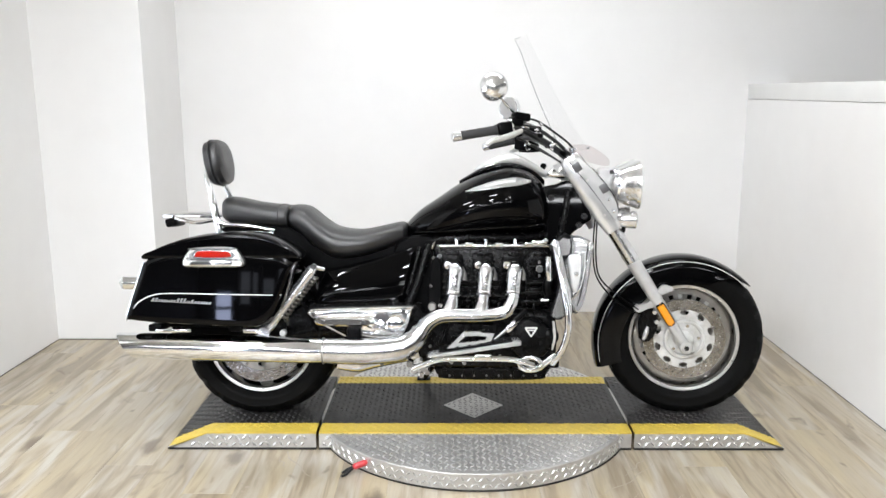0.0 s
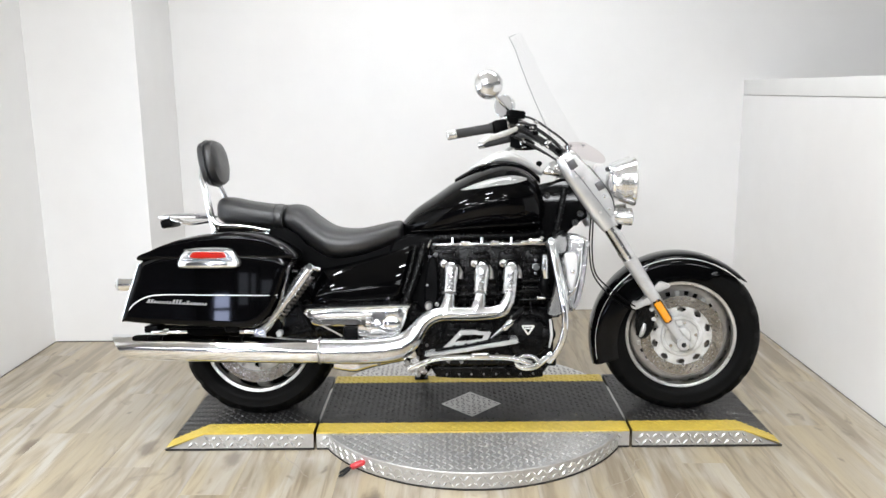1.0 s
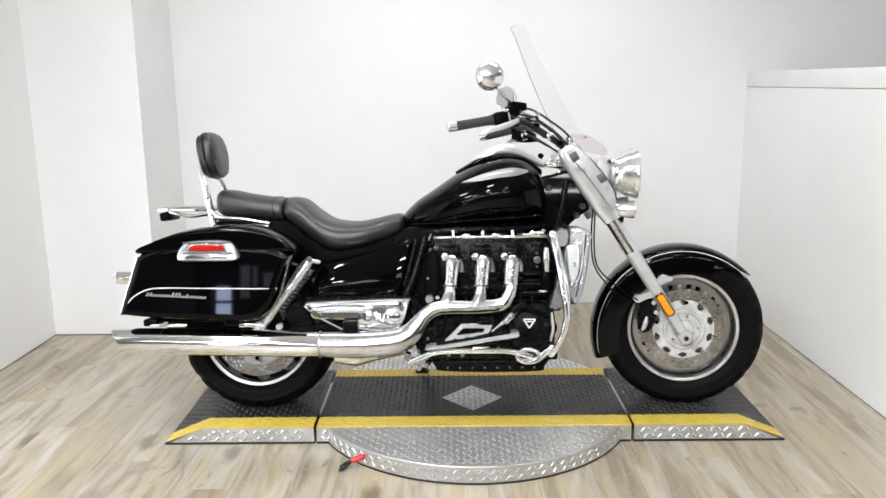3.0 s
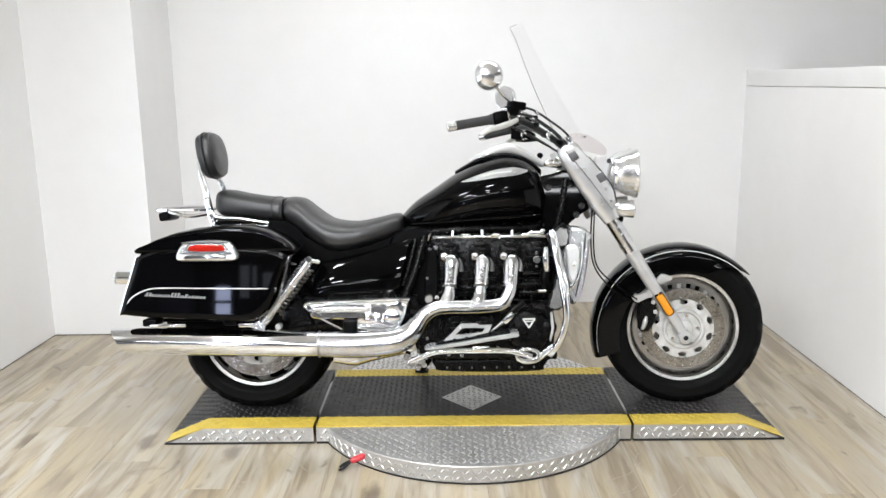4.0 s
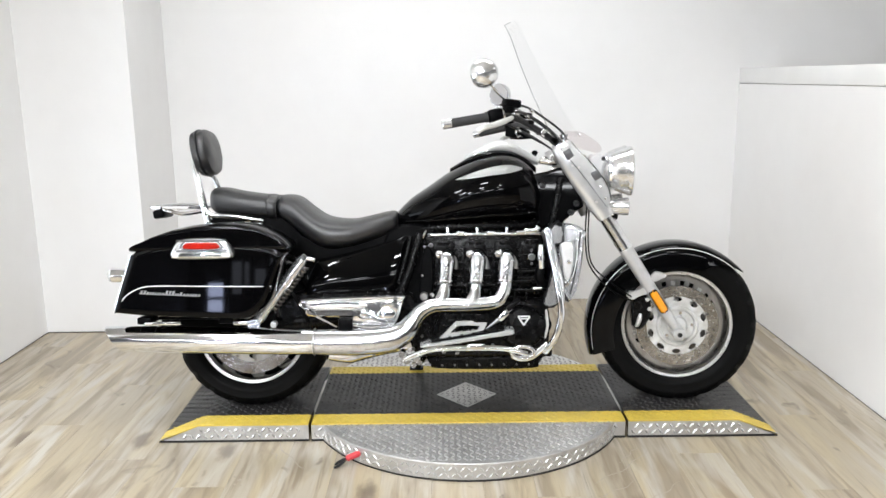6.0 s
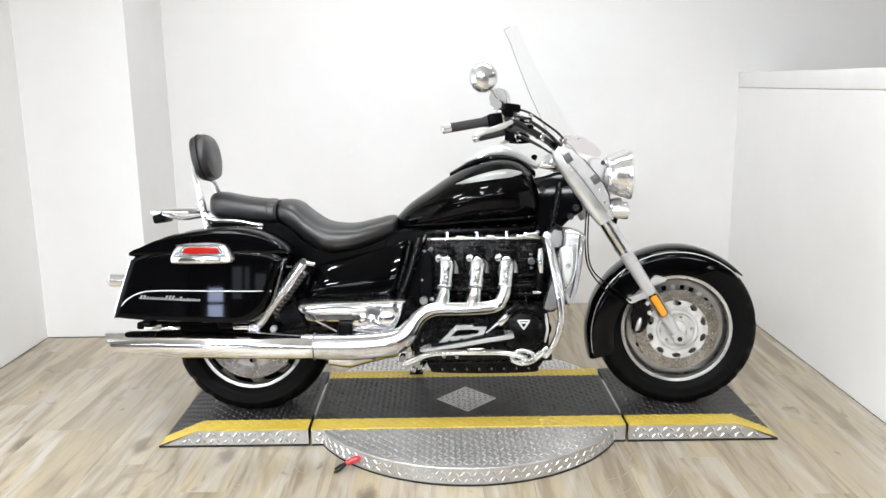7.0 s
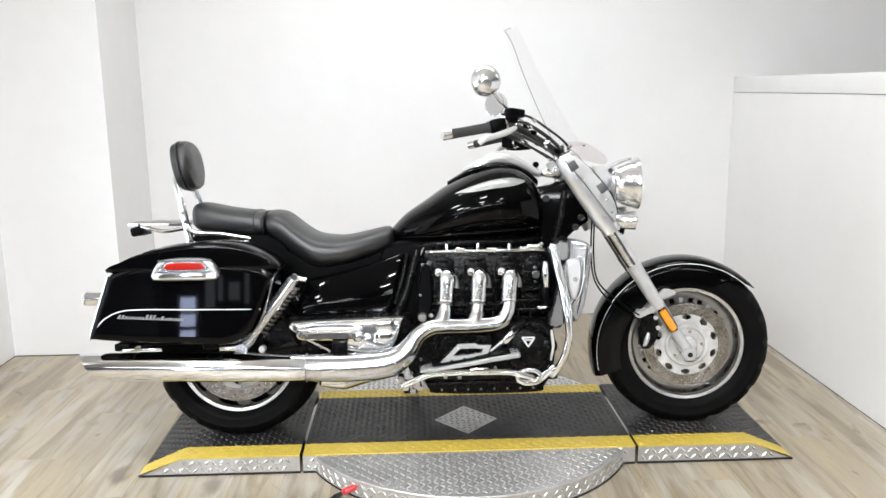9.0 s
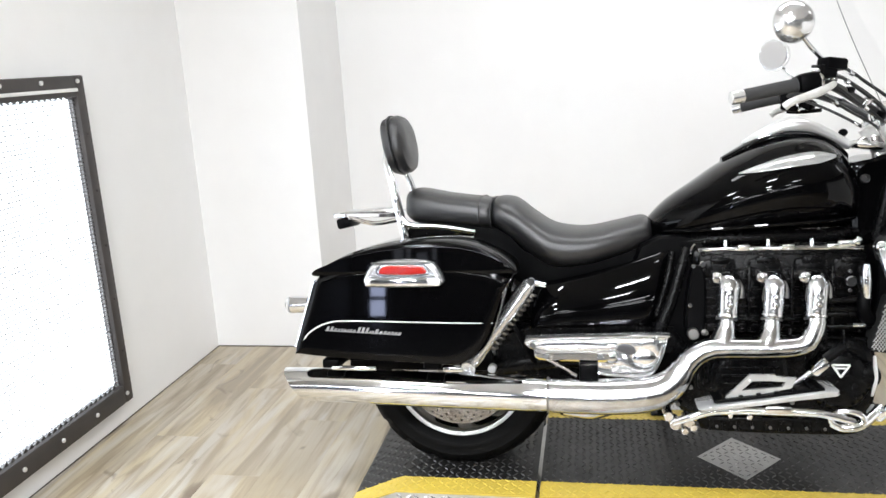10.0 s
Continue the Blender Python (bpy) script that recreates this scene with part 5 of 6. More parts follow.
for s in (-1, 1):
    st = B()
    tube(st, [(-0.236, s * 0.088, 0.995), (-0.231, s * 0.105, 0.955), (-0.208, s * 0.128, 0.895), (-0.194, s * 0.135, 0.830), (-0.176, s * 0.137, 0.755), (-0.170, s * 0.137, 0.735)], [0.009, 0.010, 0.012, 0.014, 0.013, 0.012], 14, 5)
    tube(st, [(-0.192, s * 0.140, 0.815), (-0.178, s * 0.142, 0.785), (-0.150, s * 0.145, 0.768), (-0.06, s * 0.150, 0.763), (0.048, s * 0.156, 0.745)], [0.008, 0.010, 0.010, 0.008, 0.007], 12, 5)
    bs = part("backrest_stay", st, CHROME, bike, "polished backrest stay")
    for p in ((-0.185, s * 0.150, 0.81), (-0.195, s * 0.150, 0.845), (-0.178, s * 0.150, 0.778)):
        part("bolt", cyl(B(), p, V(*p) + V(0, s * 0.008, 0), 0.0075, seg=8), CHROME_WORN, bs)
rack = B()
slab(rack, [(-0.425, -0.055), (-0.40, -0.095), (-0.30, -0.11), (-0.21, -0.115), (-0.20, 0.0), (-0.21, 0.115), (-0.30, 0.11), (-0.40, 0.095), (-0.425, 0.055)], [(-0.006, 0.003), (-0.004, 0), (0.004, 0), (0.006, 0.003)], 3)
rk = part("luggage_rack", rack, CHROME, bike, "flat chrome luggage rack", Matrix.Translation((0, 0, 0.800)) @ Matrix.Rotation(radians(90), 4, "X") @ Matrix.Rotation(radians(0), 4, "Y"))
for yy in (-0.06, 0.0, 0.06):
    part("rack_rail", tube(B(), [(-0.40, yy, 0.806), (-0.30, yy, 0.812), (-0.21, yy, 0.808)], 0.005, 8, 3), CHROME, rk)
tube_l = B()
box(tube_l, (-0.388, -0.02, 0.775), (0.045, 0.12, 0.034), 0.008, (0, -12, 0))
part("rack_lamp", tube_l, PLASTIC, rk, "black plastic lamp under the rack")
part("rack_arm", tube(B(), [(-0.36, -0.10, 0.795), (-0.28, -0.115, 0.775), (-0.20, -0.125, 0.785)], 0.007, 8, 3), CHROME_WORN, rk)

# rear mudguard between the bags
rf = mudguard(RW, 20, 172, lambda u: 0.375, lambda u: 0.29, 0.125)
part("rear_mudguard", rf, PAINT, bike, "gloss black rear mudguard")
sub_frame = B()
slab(sub_frame, [(-0.30, 0.64), (-0.19, 0.665), (-0.160, 0.765), (0.10, 0.765), (0.24, 0.66), (0.55, 0.70), (0.56, 0.60), (0.30, 0.52), (0.0, 0.60), (-0.28, 0.62)], [(-0.115, 0.01), (-0.105, 0), (0.105, 0), (0.115, 0.01)], 3)
part("tail_frame", sub_frame, PLASTIC, bike)

# panniers
for s in (-1, 1):
    body = B()
    ring = [(0.17, 0.01), (0.18, 0), (0.36, 0.0), (0.398, 0.002), (0.415, 0.006), (0.424, 0.0095), (0.4275, 0.016), (0.429, 0.026)]
    slab(body, [(-0.372, 0.640), (-0.390, 0.585), (-0.440, 0.440), (-0.425, 0.424), (-0.28, 0.411), (-0.10, 0.402), (0.02, 0.398), (0.075, 0.420), (0.112, 0.465), (0.140, 0.535), (0.166, 0.610), (0.178, 0.644), (0.11, 0.674), (-0.08, 0.692), (-0.27, 0.676), (-0.345, 0.655)], [(s * y, d) for y, d in ring], 4)
    bg = part("pannier", body, PAINT, bike, "gloss black hard pannier with a white pinstripe")
    bg_right = bg if s < 0 else bg_right
    lid = B()
    slab(lid, [(-0.378, 0.646), (-0.345, 0.676), (-0.28, 0.709), (-0.18, 0.736), (-0.075, 0.748), (0.03, 0.746), (0.11, 0.726), (0.170, 0.688), (0.196, 0.652), (0.15, 0.6435), (0.0, 0.6435), (-0.20, 0.6435)], [(s * y, d) for y, d in ((0.165, 0.016), (0.175, 0.006), (0.20, 0.0), (0.36, 0.0), (0.398, 0.002), (0.416, 0.006), (0.4245, 0.0095), (0.4285, 0.014), (0.430, 0.020))], 4)
    part("pannier_lid", lid, PAINT, bg, "gloss black domed lid")
    yy = s * 0.4310
    part("pinstripe", tube(B(), [(-0.425, s * 0.4215, 0.441), (-0.408, s * 0.4265, 0.470), (-0.384, s * 0.4300, 0.497), (-0.335, yy, 0.521), (-0.27, yy, 0.527), (-0.10, yy, 0.524), (0.06, s * 0.4305, 0.5215), (0.128, s * 0.424, 0.521)], [0.0022, 0.0024, 0.0024, 0.0024, 0.0022, 0.0020, 0.0018, 0.0014], 6, 4), WHITE_INK, bg, "thin white pinstripe")
    part("edge_trim", tube(B(), [(-0.376, s * 0.40, 0.638), (-0.394, s * 0.405, 0.58), (-0.416, s * 0.405, 0.515), (-0.440, s * 0.40, 0.445)], 0.0045, 8, 3), CHROME, bg, "bright edge trim")
    lamp_b = B()
    slab(lamp_b, [(-0.222, 0.640), (-0.215, 0.660), (-0.201, 0.680), (-0.178, 0.693), (-0.11, 0.697), (-0.046, 0.694), (-0.022, 0.682), (-0.008, 0.662), (0.001, 0.640), (-0.006, 0.627), (-0.030, 0.622), (-0.11, 0.621), (-0.195, 0.622), (-0.216, 0.627)], [(s * y, d) for y, d in ((0.405, 0.0), (0.442, 0.0), (0.450, 0.005), (0.453, 0.012))], 3)
    lb = part("side_lamp", lamp_b, BEZEL, bg, "silver side marker lamp with a red lens")
    rl = B()
    slab(rl, [(-0.172, 0.660), (-0.168, 0.676), (-0.155, 0.682), (-0.11, 0.683), (-0.062, 0.682), (-0.050, 0.676), (-0.046, 0.660), (-0.11, 0.657)], [(s * y, d) for y, d in ((0.448, 0.0), (0.456, 0.001), (0.459, 0.005))], 3)
    part("red_lens", rl, RED, lb, "red reflector lens")
    part("lamp_step", box(B(), (-0.110, s * 0.4545, 0.638), (0.205, 0.012, 0.022), 0.004), CHROME, lb)
    for zz in (0.652, 0.689):
        part("lamp_groove", tube(B(), [(-0.196, s * 0.4525, zz), (-0.022, s * 0.4525, zz)], 0.0022, 6, 1), GREY, lb)
    part("lens_surround", tube(B(), [(-0.178, s * 0.453, 0.659), (-0.172, s * 0.453, 0.681), (-0.152, s * 0.453, 0.686), (-0.066, s * 0.453, 0.686), (-0.046, s * 0.453, 0.681), (-0.040, s * 0.453, 0.659), (-0.11, s * 0.453, 0.655)], 0.0022, 6, 3, True), GREY, lb)
    part("clear_lens", box(B(), (-0.022, s * 0.4605, 0.638), (0.034, 0.006, 0.014), 0.002), CLEARL, lb)
    tn = B()
    cyl(tn, (-0.420, s * 0.33, 0.556), (-0.478, s * 0.33, 0.556), 0.023, 0.025, 20)
    tube(tn, [(-0.36, s * 0.30, 0.556), (-0.43, s * 0.33, 0.556)], 0.010, 10, 1)
    ti = part("rear_indicator", tn, CHROME, bike, "small chrome rear indicator")
    part("indicator_lens", lathe(B(), [(0, -0.012), (0.012, -0.010), (0.022, -0.002), (0.022, 0.002), (0, 0.002)], (-0.482, s * 0.33, 0.556), "x", 20), CLEARL, ti)
    fb = B()
    for x in (-0.345, -0.05):
        box(fb, (x, s * 0.31, 0.395), (0.05, 0.16, 0.026), 0.006)
    box(fb, (-0.15, s * 0.28, 0.392), (0.42, 0.05, 0.014), 0.004)
    box(fb, (-0.12, s * 0.21, 0.372), (0.44, 0.03, 0.070), 0.006)
    part("pannier_bracket", fb, PLASTIC, bg)
    part("bracket_rail", box(B(), (-0.27, s * 0.405, 0.388), (0.13, 0.012, 0.012), 0.003), CHROME, bg)
    part("bracket_clip", box(B(), (0.01, s * 0.395, 0.385), (0.055, 0.012, 0.014), 0.003), CHROME_WORN, bg)

bg.location = (0, -0.03, -0.04)

# maker's script on the right pannier, drawn as plain slanted bars
scr = B()
rng = random.Random(5)
x = -0.340
while x < -0.126:
    tall = -0.258 < x < -0.222
    w, h = (0.010, 0.016) if tall else (rng.uniform(0.006, 0.012), rng.choice((0.008, 0.009, 0.013)))
    z = 0.4985 - (x + 0.235) * 0.055
    q = [V(x, -0.4315, z - 0.006), V(x + w * 0.72, -0.4315, z - 0.006), V(x + w * 0.72 + h * 0.45, -0.4315, z - 0.006 + h), V(x + h * 0.45, -0.4315, z - 0.006 + h)]
    skin(scr, [q, [p + V(0, 0.003, 0) for p in q]])
    x += w + 0.0015 + (0.006 if rng.random() < 0.06 else 0)
q = [V(-0.342, -0.4315, 0.4995), V(-0.128, -0.4315, 0.4885), V(-0.128, -0.4315, 0.4910), V(-0.342, -0.4315, 0.5015)]
skin(scr, [q, [p + V(0, 0.003, 0) for p in q]])
part("script_emblem", scr, GREY_INK, bg_right, "silver slanted script emblem")

# side panels, frame, shocks
for s in (-1, 1):
    pn, grid, faces = B(), [], []
    for k in range(27):
        u = k / 26
        lo = V(0.206 + 0.350 * u, 0, 0.459 + 0.009 * u)
        hi = V(0.236 + 0.374 * u, 0, 0.592 + 0.030 * u + 0.062 * u ** 1.4)
        row = []
        for q in range(19):
            v = q / 18
            p = lo + (hi - lo) * v
            edge = min(1.0, min(u, 1 - u) / 0.05) * min(1.0, min(v, 1 - v) / 0.07)
            bulge = 0.020 - 0.046 * max(0.0, v - 0.12) ** 2 - 0.010 * max(0.0, 0.30 - v) - 0.022 * max(0.0, 0.18 - u) * 4 * v - 0.012 * (u - 0.5) ** 2
            row.append(pn.verts.new(V(p.x, s * (0.176 + bulge + 0.012 * (1 - (1 - edge) ** 2)), p.z)))
        grid.append(row)
    for a, b in zip(grid, grid[1:]):
        for q in range(18):
            faces.append(pn.faces.new((a[q], a[q + 1], b[q + 1], b[q])))
    bmesh.ops.recalc_face_normals(pn, faces=faces)
    bmesh.ops.solidify(pn, geom=faces, thickness=0.006)
    part("side_panel", pn, PAINT, bike, "gloss black side panel under the seat")
    fr = B()
    tube(fr, [(0.655, s * 0.17, 0.690), (0.640, s * 0.185, 0.640), (0.610, s * 0.20, 0.540), (0.575, s * 0.205, 0.455), (0.560, s * 0.20, 0.40)], [0.014, 0.015, 0.016, 0.020, 0.018], 14, 5)
    tube(fr, [(0.618, s * 0.17, 0.680), (0.600, s * 0.19, 0.60), (0.570, s * 0.20, 0.50)], 0.009, 10, 4)
    tube(fr, [(0.63, s * 0.13, 0.705), (0.85, s * 0.13, 0.715), (1.10, s * 0.10, 0.72), (1.22, s * 0.06, 0.78)], 0.020, 12, 4)
    part("frame_rail", fr, ENGINE, bike, "black steel frame tube")
    t0, t1 = V(0.045, s * 0.300, 0.375), V(0.222, s * 0.265, 0.612)
    dd = (t1 - t0).normalized()
    sk2 = part("rear_shock", tube(B(), [t0, t0 + dd * 0.02, t0 + dd * 0.10, t1 - dd * 0.06, t1 - dd * 0.015, t1], [0.016, 0.021, 0.0195, 0.0215, 0.020, 0.012], 18, 3), BRIGHT, bike, "chrome covered rear shock")
    off = V(0.013, -s * 0.030, -0.010)
    coil = []
    for k in range(97):
        u = k / 96
        a = u * 2 * math.pi * 12
        p = t0 + dd * (0.06 + 0.205 * u) + off
        e1, e2 = V(dd.z, 0, -dd.x), V(0, 1, 0)
        coil.append(p + e1 * math.cos(a) * 0.018 + e2 * math.sin(a) * 0.018)
    part("spring", tube(B(), coil, 0.0042, 8, 1), STEEL, sk2, "coil spring")
    en = B()
    cyl(en, t0 + V(-0.006, 0, -0.006), t0 + V(-0.006, s * 0.034, -0.006), 0.0225, seg=20)
    tube(en, [t0 + V(-0.045, -s * 0.01, -0.004), t0 + V(0.0, 0, -0.006)], [0.012, 0.017], 12, 1)
    part("lower_mount", en, BRIGHT, sk2)
    en = B()
    cyl(en, t1 - V(0, s * 0.01, 0), t1 + V(0, s * 0.022, 0), 0.012, seg=14)
    tube(en, [t1 + V(0.008, s * 0.012, -0.004), t1 + V(0.040, s * 0.012, -0.012)], 0.008, 10, 1)
    part("upper_mount", en, CHROME, sk2)
    sw = B()
    tube(sw, [(-0.03, s * 0.15, 0.31), (0.15, s * 0.16, 0.345), (0.33, s * 0.17, 0.37), (0.55, s * 0.16, 0.36)], [0.030, 0.034, 0.036, 0.040], 16, 4)
    part("swingarm", sw, ENGINE, bike, "black rear swingarm")
    hs = B()
    tube(hs, [(0.10, s * 0.20, 0.42), (0.16, s * 0.22, 0.47), (0.20, s * 0.21, 0.40), (0.22, s * 0.20, 0.36)], 0.008, 8, 5)
    part("hose", hs, PLASTIC, bike)
    cyl_b = B()
    cyl(cyl_b, (0.105, s * 0.27, 0.362), (0.105, s * 0.30, 0.362), 0.012, seg=12)
    part("bolt", cyl_b, SATIN, bike)

core = B()
slab(core, [(0.53, 0.70), (0.70, 0.72), (0.72, 0.60), (0.715, 0.42), (0.60, 0.30), (0.45, 0.33), (0.50, 0.52)], [(-0.150, 0.01), (-0.140, 0), (0.140, 0), (0.150, 0.01)], 3)
part("air_box", core, PLASTIC, bike, "black air box between the frame tubes")
drv = B()
slab(drv, [(0.10, 0.40), (0.16, 0.46), (0.30, 0.48), (0.62, 0.46), (0.62, 0.30), (0.40, 0.29), (0.16, 0.32)], [(-0.19, 0.01), (-0.18, 0), (0.18, 0), (0.19, 0.01)], 3)
part("drive_housing", drv, ENGINE, bike, "black final drive housing")

# ---- engine ----
eng = B()
box(eng, (0.910, 0, 0.560), (0.445, 0.36, 0.225), 0.012)
box(eng, (0.900, 0, 0.655), (0.460, 0.34, 0.070), 0.018)
block = part("engine", eng, ENGINE, bike, "black three-cylinder engine block")
for i in range(7):
    z = 0.470 + 0.0265 * i
    part("fin", box(B(), (0.912, 0, z), (0.452, 0.386 if i % 2 else 0.378, 0.0075), 0.002), ENGINE, block)
for x in (0.700, 0.755, 0.822, 0.870, 0.935, 1.04, 1.11):
    part("rib", box(B(), (x, -0.188, 0.545), (0.009, 0.022, 0.185), 0.003), ENGINE, block)
for x in (0.745, 0.865, 0.985, 1.085):
    part("cylinder_head", box(box(B(), (x, -0.178, 0.632), (0.085, 0.030, 0.052), 0.008), (x, -0.188, 0.655), (0.050, 0.026, 0.018), 0.004), ENGINE, block, "black cylinder head")
for x in (0.700, 0.805, 0.925, 1.045):
    p = V(x, -0.192, 0.596)
    part("head_bolt", cyl(B(), p, p - V(0, 0.010, 0), 0.007, seg=8), PLASTIC, block)
for z in (0.520, 0.545):
    part("coolant_pipe", tube(B(), [(1.03, -0.205, z - 0.002), (1.125, -0.205, z)], 0.008, 10, 1), ENGINE, block)
for x in (0.80, 0.915):
    part("coolant_pipe", tube(B(), [(x - 0.05, -0.200, 0.490), (x + 0.05, -0.200, 0.490)], 0.007, 8, 1), ENGINE, block)
# polished rail along the head
rail = B()
box(rail, (0.905, -0.168, 0.6855), (0.440, 0.020, 0.010), 0.003)
rl = part("cam_rail", rail, CHROME, block, "polished rail along the engine head")
for x in (0.762, 0.877, 0.992):
    b2 = B()
    cyl(b2, (x, -0.168, 0.688), (x, -0.168, 0.712), 0.0075, 0.006, 12)
    part("rail_stud", b2, CHROME, rl)
for x in (0.811, 0.928, 1.045):
    part("rail_clip", box(B(), (x, -0.170, 0.692), (0.036, 0.024, 0.013), 0.005), CHROME, rl)
ec = B()
box(ec, (1.085, -0.165, 0.697), (0.060, 0.030, 0.020), 0.006)
ball(ec, (1.108, -0.17, 0.702), 0.016)
part("rail_end", ec, CHROME, rl)
part("rail_hook", tube(B(), [(0.665, -0.172, 0.674), (0.672, -0.172, 0.690), (0.680, -0.172, 0.700)], 0.005, 8, 3), CHROME, rl)
for x, z, r in ((0.697, 0.646, 0.009), (0.672, 0.640, 0.006), (0.690, 0.686, 0.006)):
    part("bolt", cyl(B(), (x, -0.19, z), (x, -0.204, z), r, seg=10), CHROME, block)
# crankcase and covers
cc = B()
slab(cc, [(0.625, 0.350), (0.640, 0.400), (0.70, 0.430), (0.90, 0.440), (1.10, 0.438), (1.145, 0.400), (1.150, 0.300), (1.135, 0.235), (1.08, 0.215), (0.75, 0.212), (0.640, 0.225), (0.612, 0.285)], [(-0.225, 0.020), (-0.215, 0.006), (-0.205, 0.0), (0.205, 0.0), (0.225, 0.020)], 3)
part("crankcase", cc, ENGINE, block, "black crankcase")
cv = B()
slab(cv, [(0.715, 0.350), (0.735, 0.395), (0.79, 0.405), (0.87, 0.405), (0.91, 0.385), (0.915, 0.300), (0.87, 0.275), (0.75, 0.275), (0.715, 0.300)], [(-0.21, 0.0), (-0.246, 0.0), (-0.256, 0.010), (-0.258, 0.02)], 4)
part("clutch_cover", cv, ENGINE, block, "dark grey clutch cover")
cv = B()
for x, z, r in ((1.045, 0.330, 0.085), (1.115, 0.340, 0.040)):
    lathe(cv, [(0, -0.256), (r - 0.025, -0.256), (r - 0.010, -0.250), (r, -0.235), (r, -0.20)], (x, 0, z), "y", 36)
part("alternator_cover", cv, ENGINE, block, "round black engine cover")
for k in range(12):
    a = 2 * math.pi * k / 12
    p = V(1.045 + 0.078 * math.cos(a), -0.245, 0.330 + 0.078 * math.sin(a))
    part("cover_bolt", cyl(B(), p, p - V(0, 0.012, 0), 0.0045, seg=8), PLASTIC, block)
for x, z in ((0.645, 0.375), (0.66, 0.30), (0.70, 0.40), (0.725, 0.262), (0.93, 0.262), (0.625, 0.25)):
    part("cover_bolt", cyl(B(), (x, -0.218, z), (x, -0.234, z), 0.006, seg=8), DARKSTEEL, block)
for i in range(4):
    part("cover_rib", box(B(), (0.925 + 0.045 * i, -0.222, 0.425), (0.006, 0.020, 0.085), 0.002), ENGINE, block)
for z in (0.415, 0.445):
    part("cover_rib", box(B(), (0.985, -0.222, z), (0.16, 0.018, 0.006), 0.002), ENGINE, block)
tri = B()
for (ax, az), (bx, bz) in (((1.024, 0.376), (1.069, 0.376)), ((1.069, 0.376), (1.0465, 0.343)), ((1.0465, 0.343), (1.024, 0.376))):
    tube(tri, [(ax, -0.259, az), (bx, -0.259, bz)], 0.0032, 8, 1)
tube(tri, [(1.034, -0.259, 0.367), (1.059, -0.259, 0.367)], 0.0026, 6, 1)
part("triangle_badge", tri, TRIM, block, "small white triangular badge")
sump = B()
slab(sump, [(0.690, 0.220), (0.690, 0.180), (0.715, 0.166), (0.90, 0.160), (1.09, 0.163), (1.110, 0.180), (1.115, 0.222), (0.90, 0.225)], [(-0.20, 0.010), (-0.19, 0), (0.19, 0), (0.20, 0.010)], 3)
part("sump", sump, ENGINE, block, "black finned sump")
for i in range(8):
    x = 0.735 + 0.048 * i
    part("sump_bolt", cyl(B(), (x, -0.198, 0.180), (x, -0.208, 0.180), 0.0042, seg=8), DARKSTEEL, block)
fl = B()
box(fl, (0.90, -0.20, 0.205), (0.42, 0.016, 0.010), 0.003)
box(fl, (1.135, -0.12, 0.232), (0.05, 0.20, 0.040), 0.008)
part("sump_flange", fl, ENGINE, block)
for z in (0.435, 0.470, 0.505):
    part("block_rib", box(B(), (1.075, -0.196, z), (0.13, 0.020, 0.011), 0.004), ENGINE, block)
for i in range(6):
    part("case_rib", box(B(), (0.640 + 0.014 * i, -0.228, 0.345), (0.005, 0.018, 0.095 - 0.006 * abs(i - 2)), 0.0015), ENGINE, block)
for i in range(5):
    part("case_rib", box(B(), (0.815, -0.259, 0.300 + 0.022 * i), (0.15, 0.006, 0.005), 0.0015), ENGINE, block)
for i in range(11):
    part("sump_fin", box(B(), (0.715 + 0.038 * i, -0.196, 0.192), (0.007, 0.018, 0.046), 0.002), ENGINE, block)
# chrome fittings near the radiator
ft = B()
cyl(ft, (1.082, -0.19, 0.597), (1.082, -0.218, 0.597), 0.015, seg=18)
for dz in (-0.026, 0.026):
    cyl(ft, (1.082, -0.19, 0.597 + dz), (1.082, -0.206, 0.597 + dz), 0.006, seg=8)
part("sensor_cap", ft, CHROME, block, "round chrome cap")
part("coolant_tube", tube(B(), [(1.116, -0.225, 0.645), (1.114, -0.23, 0.60), (1.117, -0.225, 0.555)], [0.010, 0.014, 0.012], 14, 3), CHROME, block, "short chrome coolant tube")
part("coolant_hose", tube(B(), [(1.117, -0.215, 0.56), (1.110, -0.225, 0.525), (1.125, -0.21, 0.495), (1.15, -0.19, 0.49)], 0.018, 14, 4), PLASTIC, block, "black coolant hose")
part("hose_clip", cyl(B(), (1.085, -0.215, 0.478), (1.118, -0.215, 0.478), 0.008, seg=10), CHROME, block)
tb = B()
slab(tb, [(0.650, 0.460), (0.665, 0.620), (0.690, 0.640), (0.705, 0.600), (0.700, 0.455)], [(-0.205, 0.006), (-0.200, 0), (-0.10, 0)], 3)
part("intake_cover", tb, PLASTIC, block)
for p, r in (((0.668, -0.232, 0.452), 0.016), ((0.700, -0.222, 0.455), 0.010), ((0.662, -0.208, 0.53), 0.006)):
    part("bolt", cyl(B(), V(*p) + V(0, 0.03, 0), p, r, seg=14), CHROME_WORN if r < 0.015 else STEEL, block)

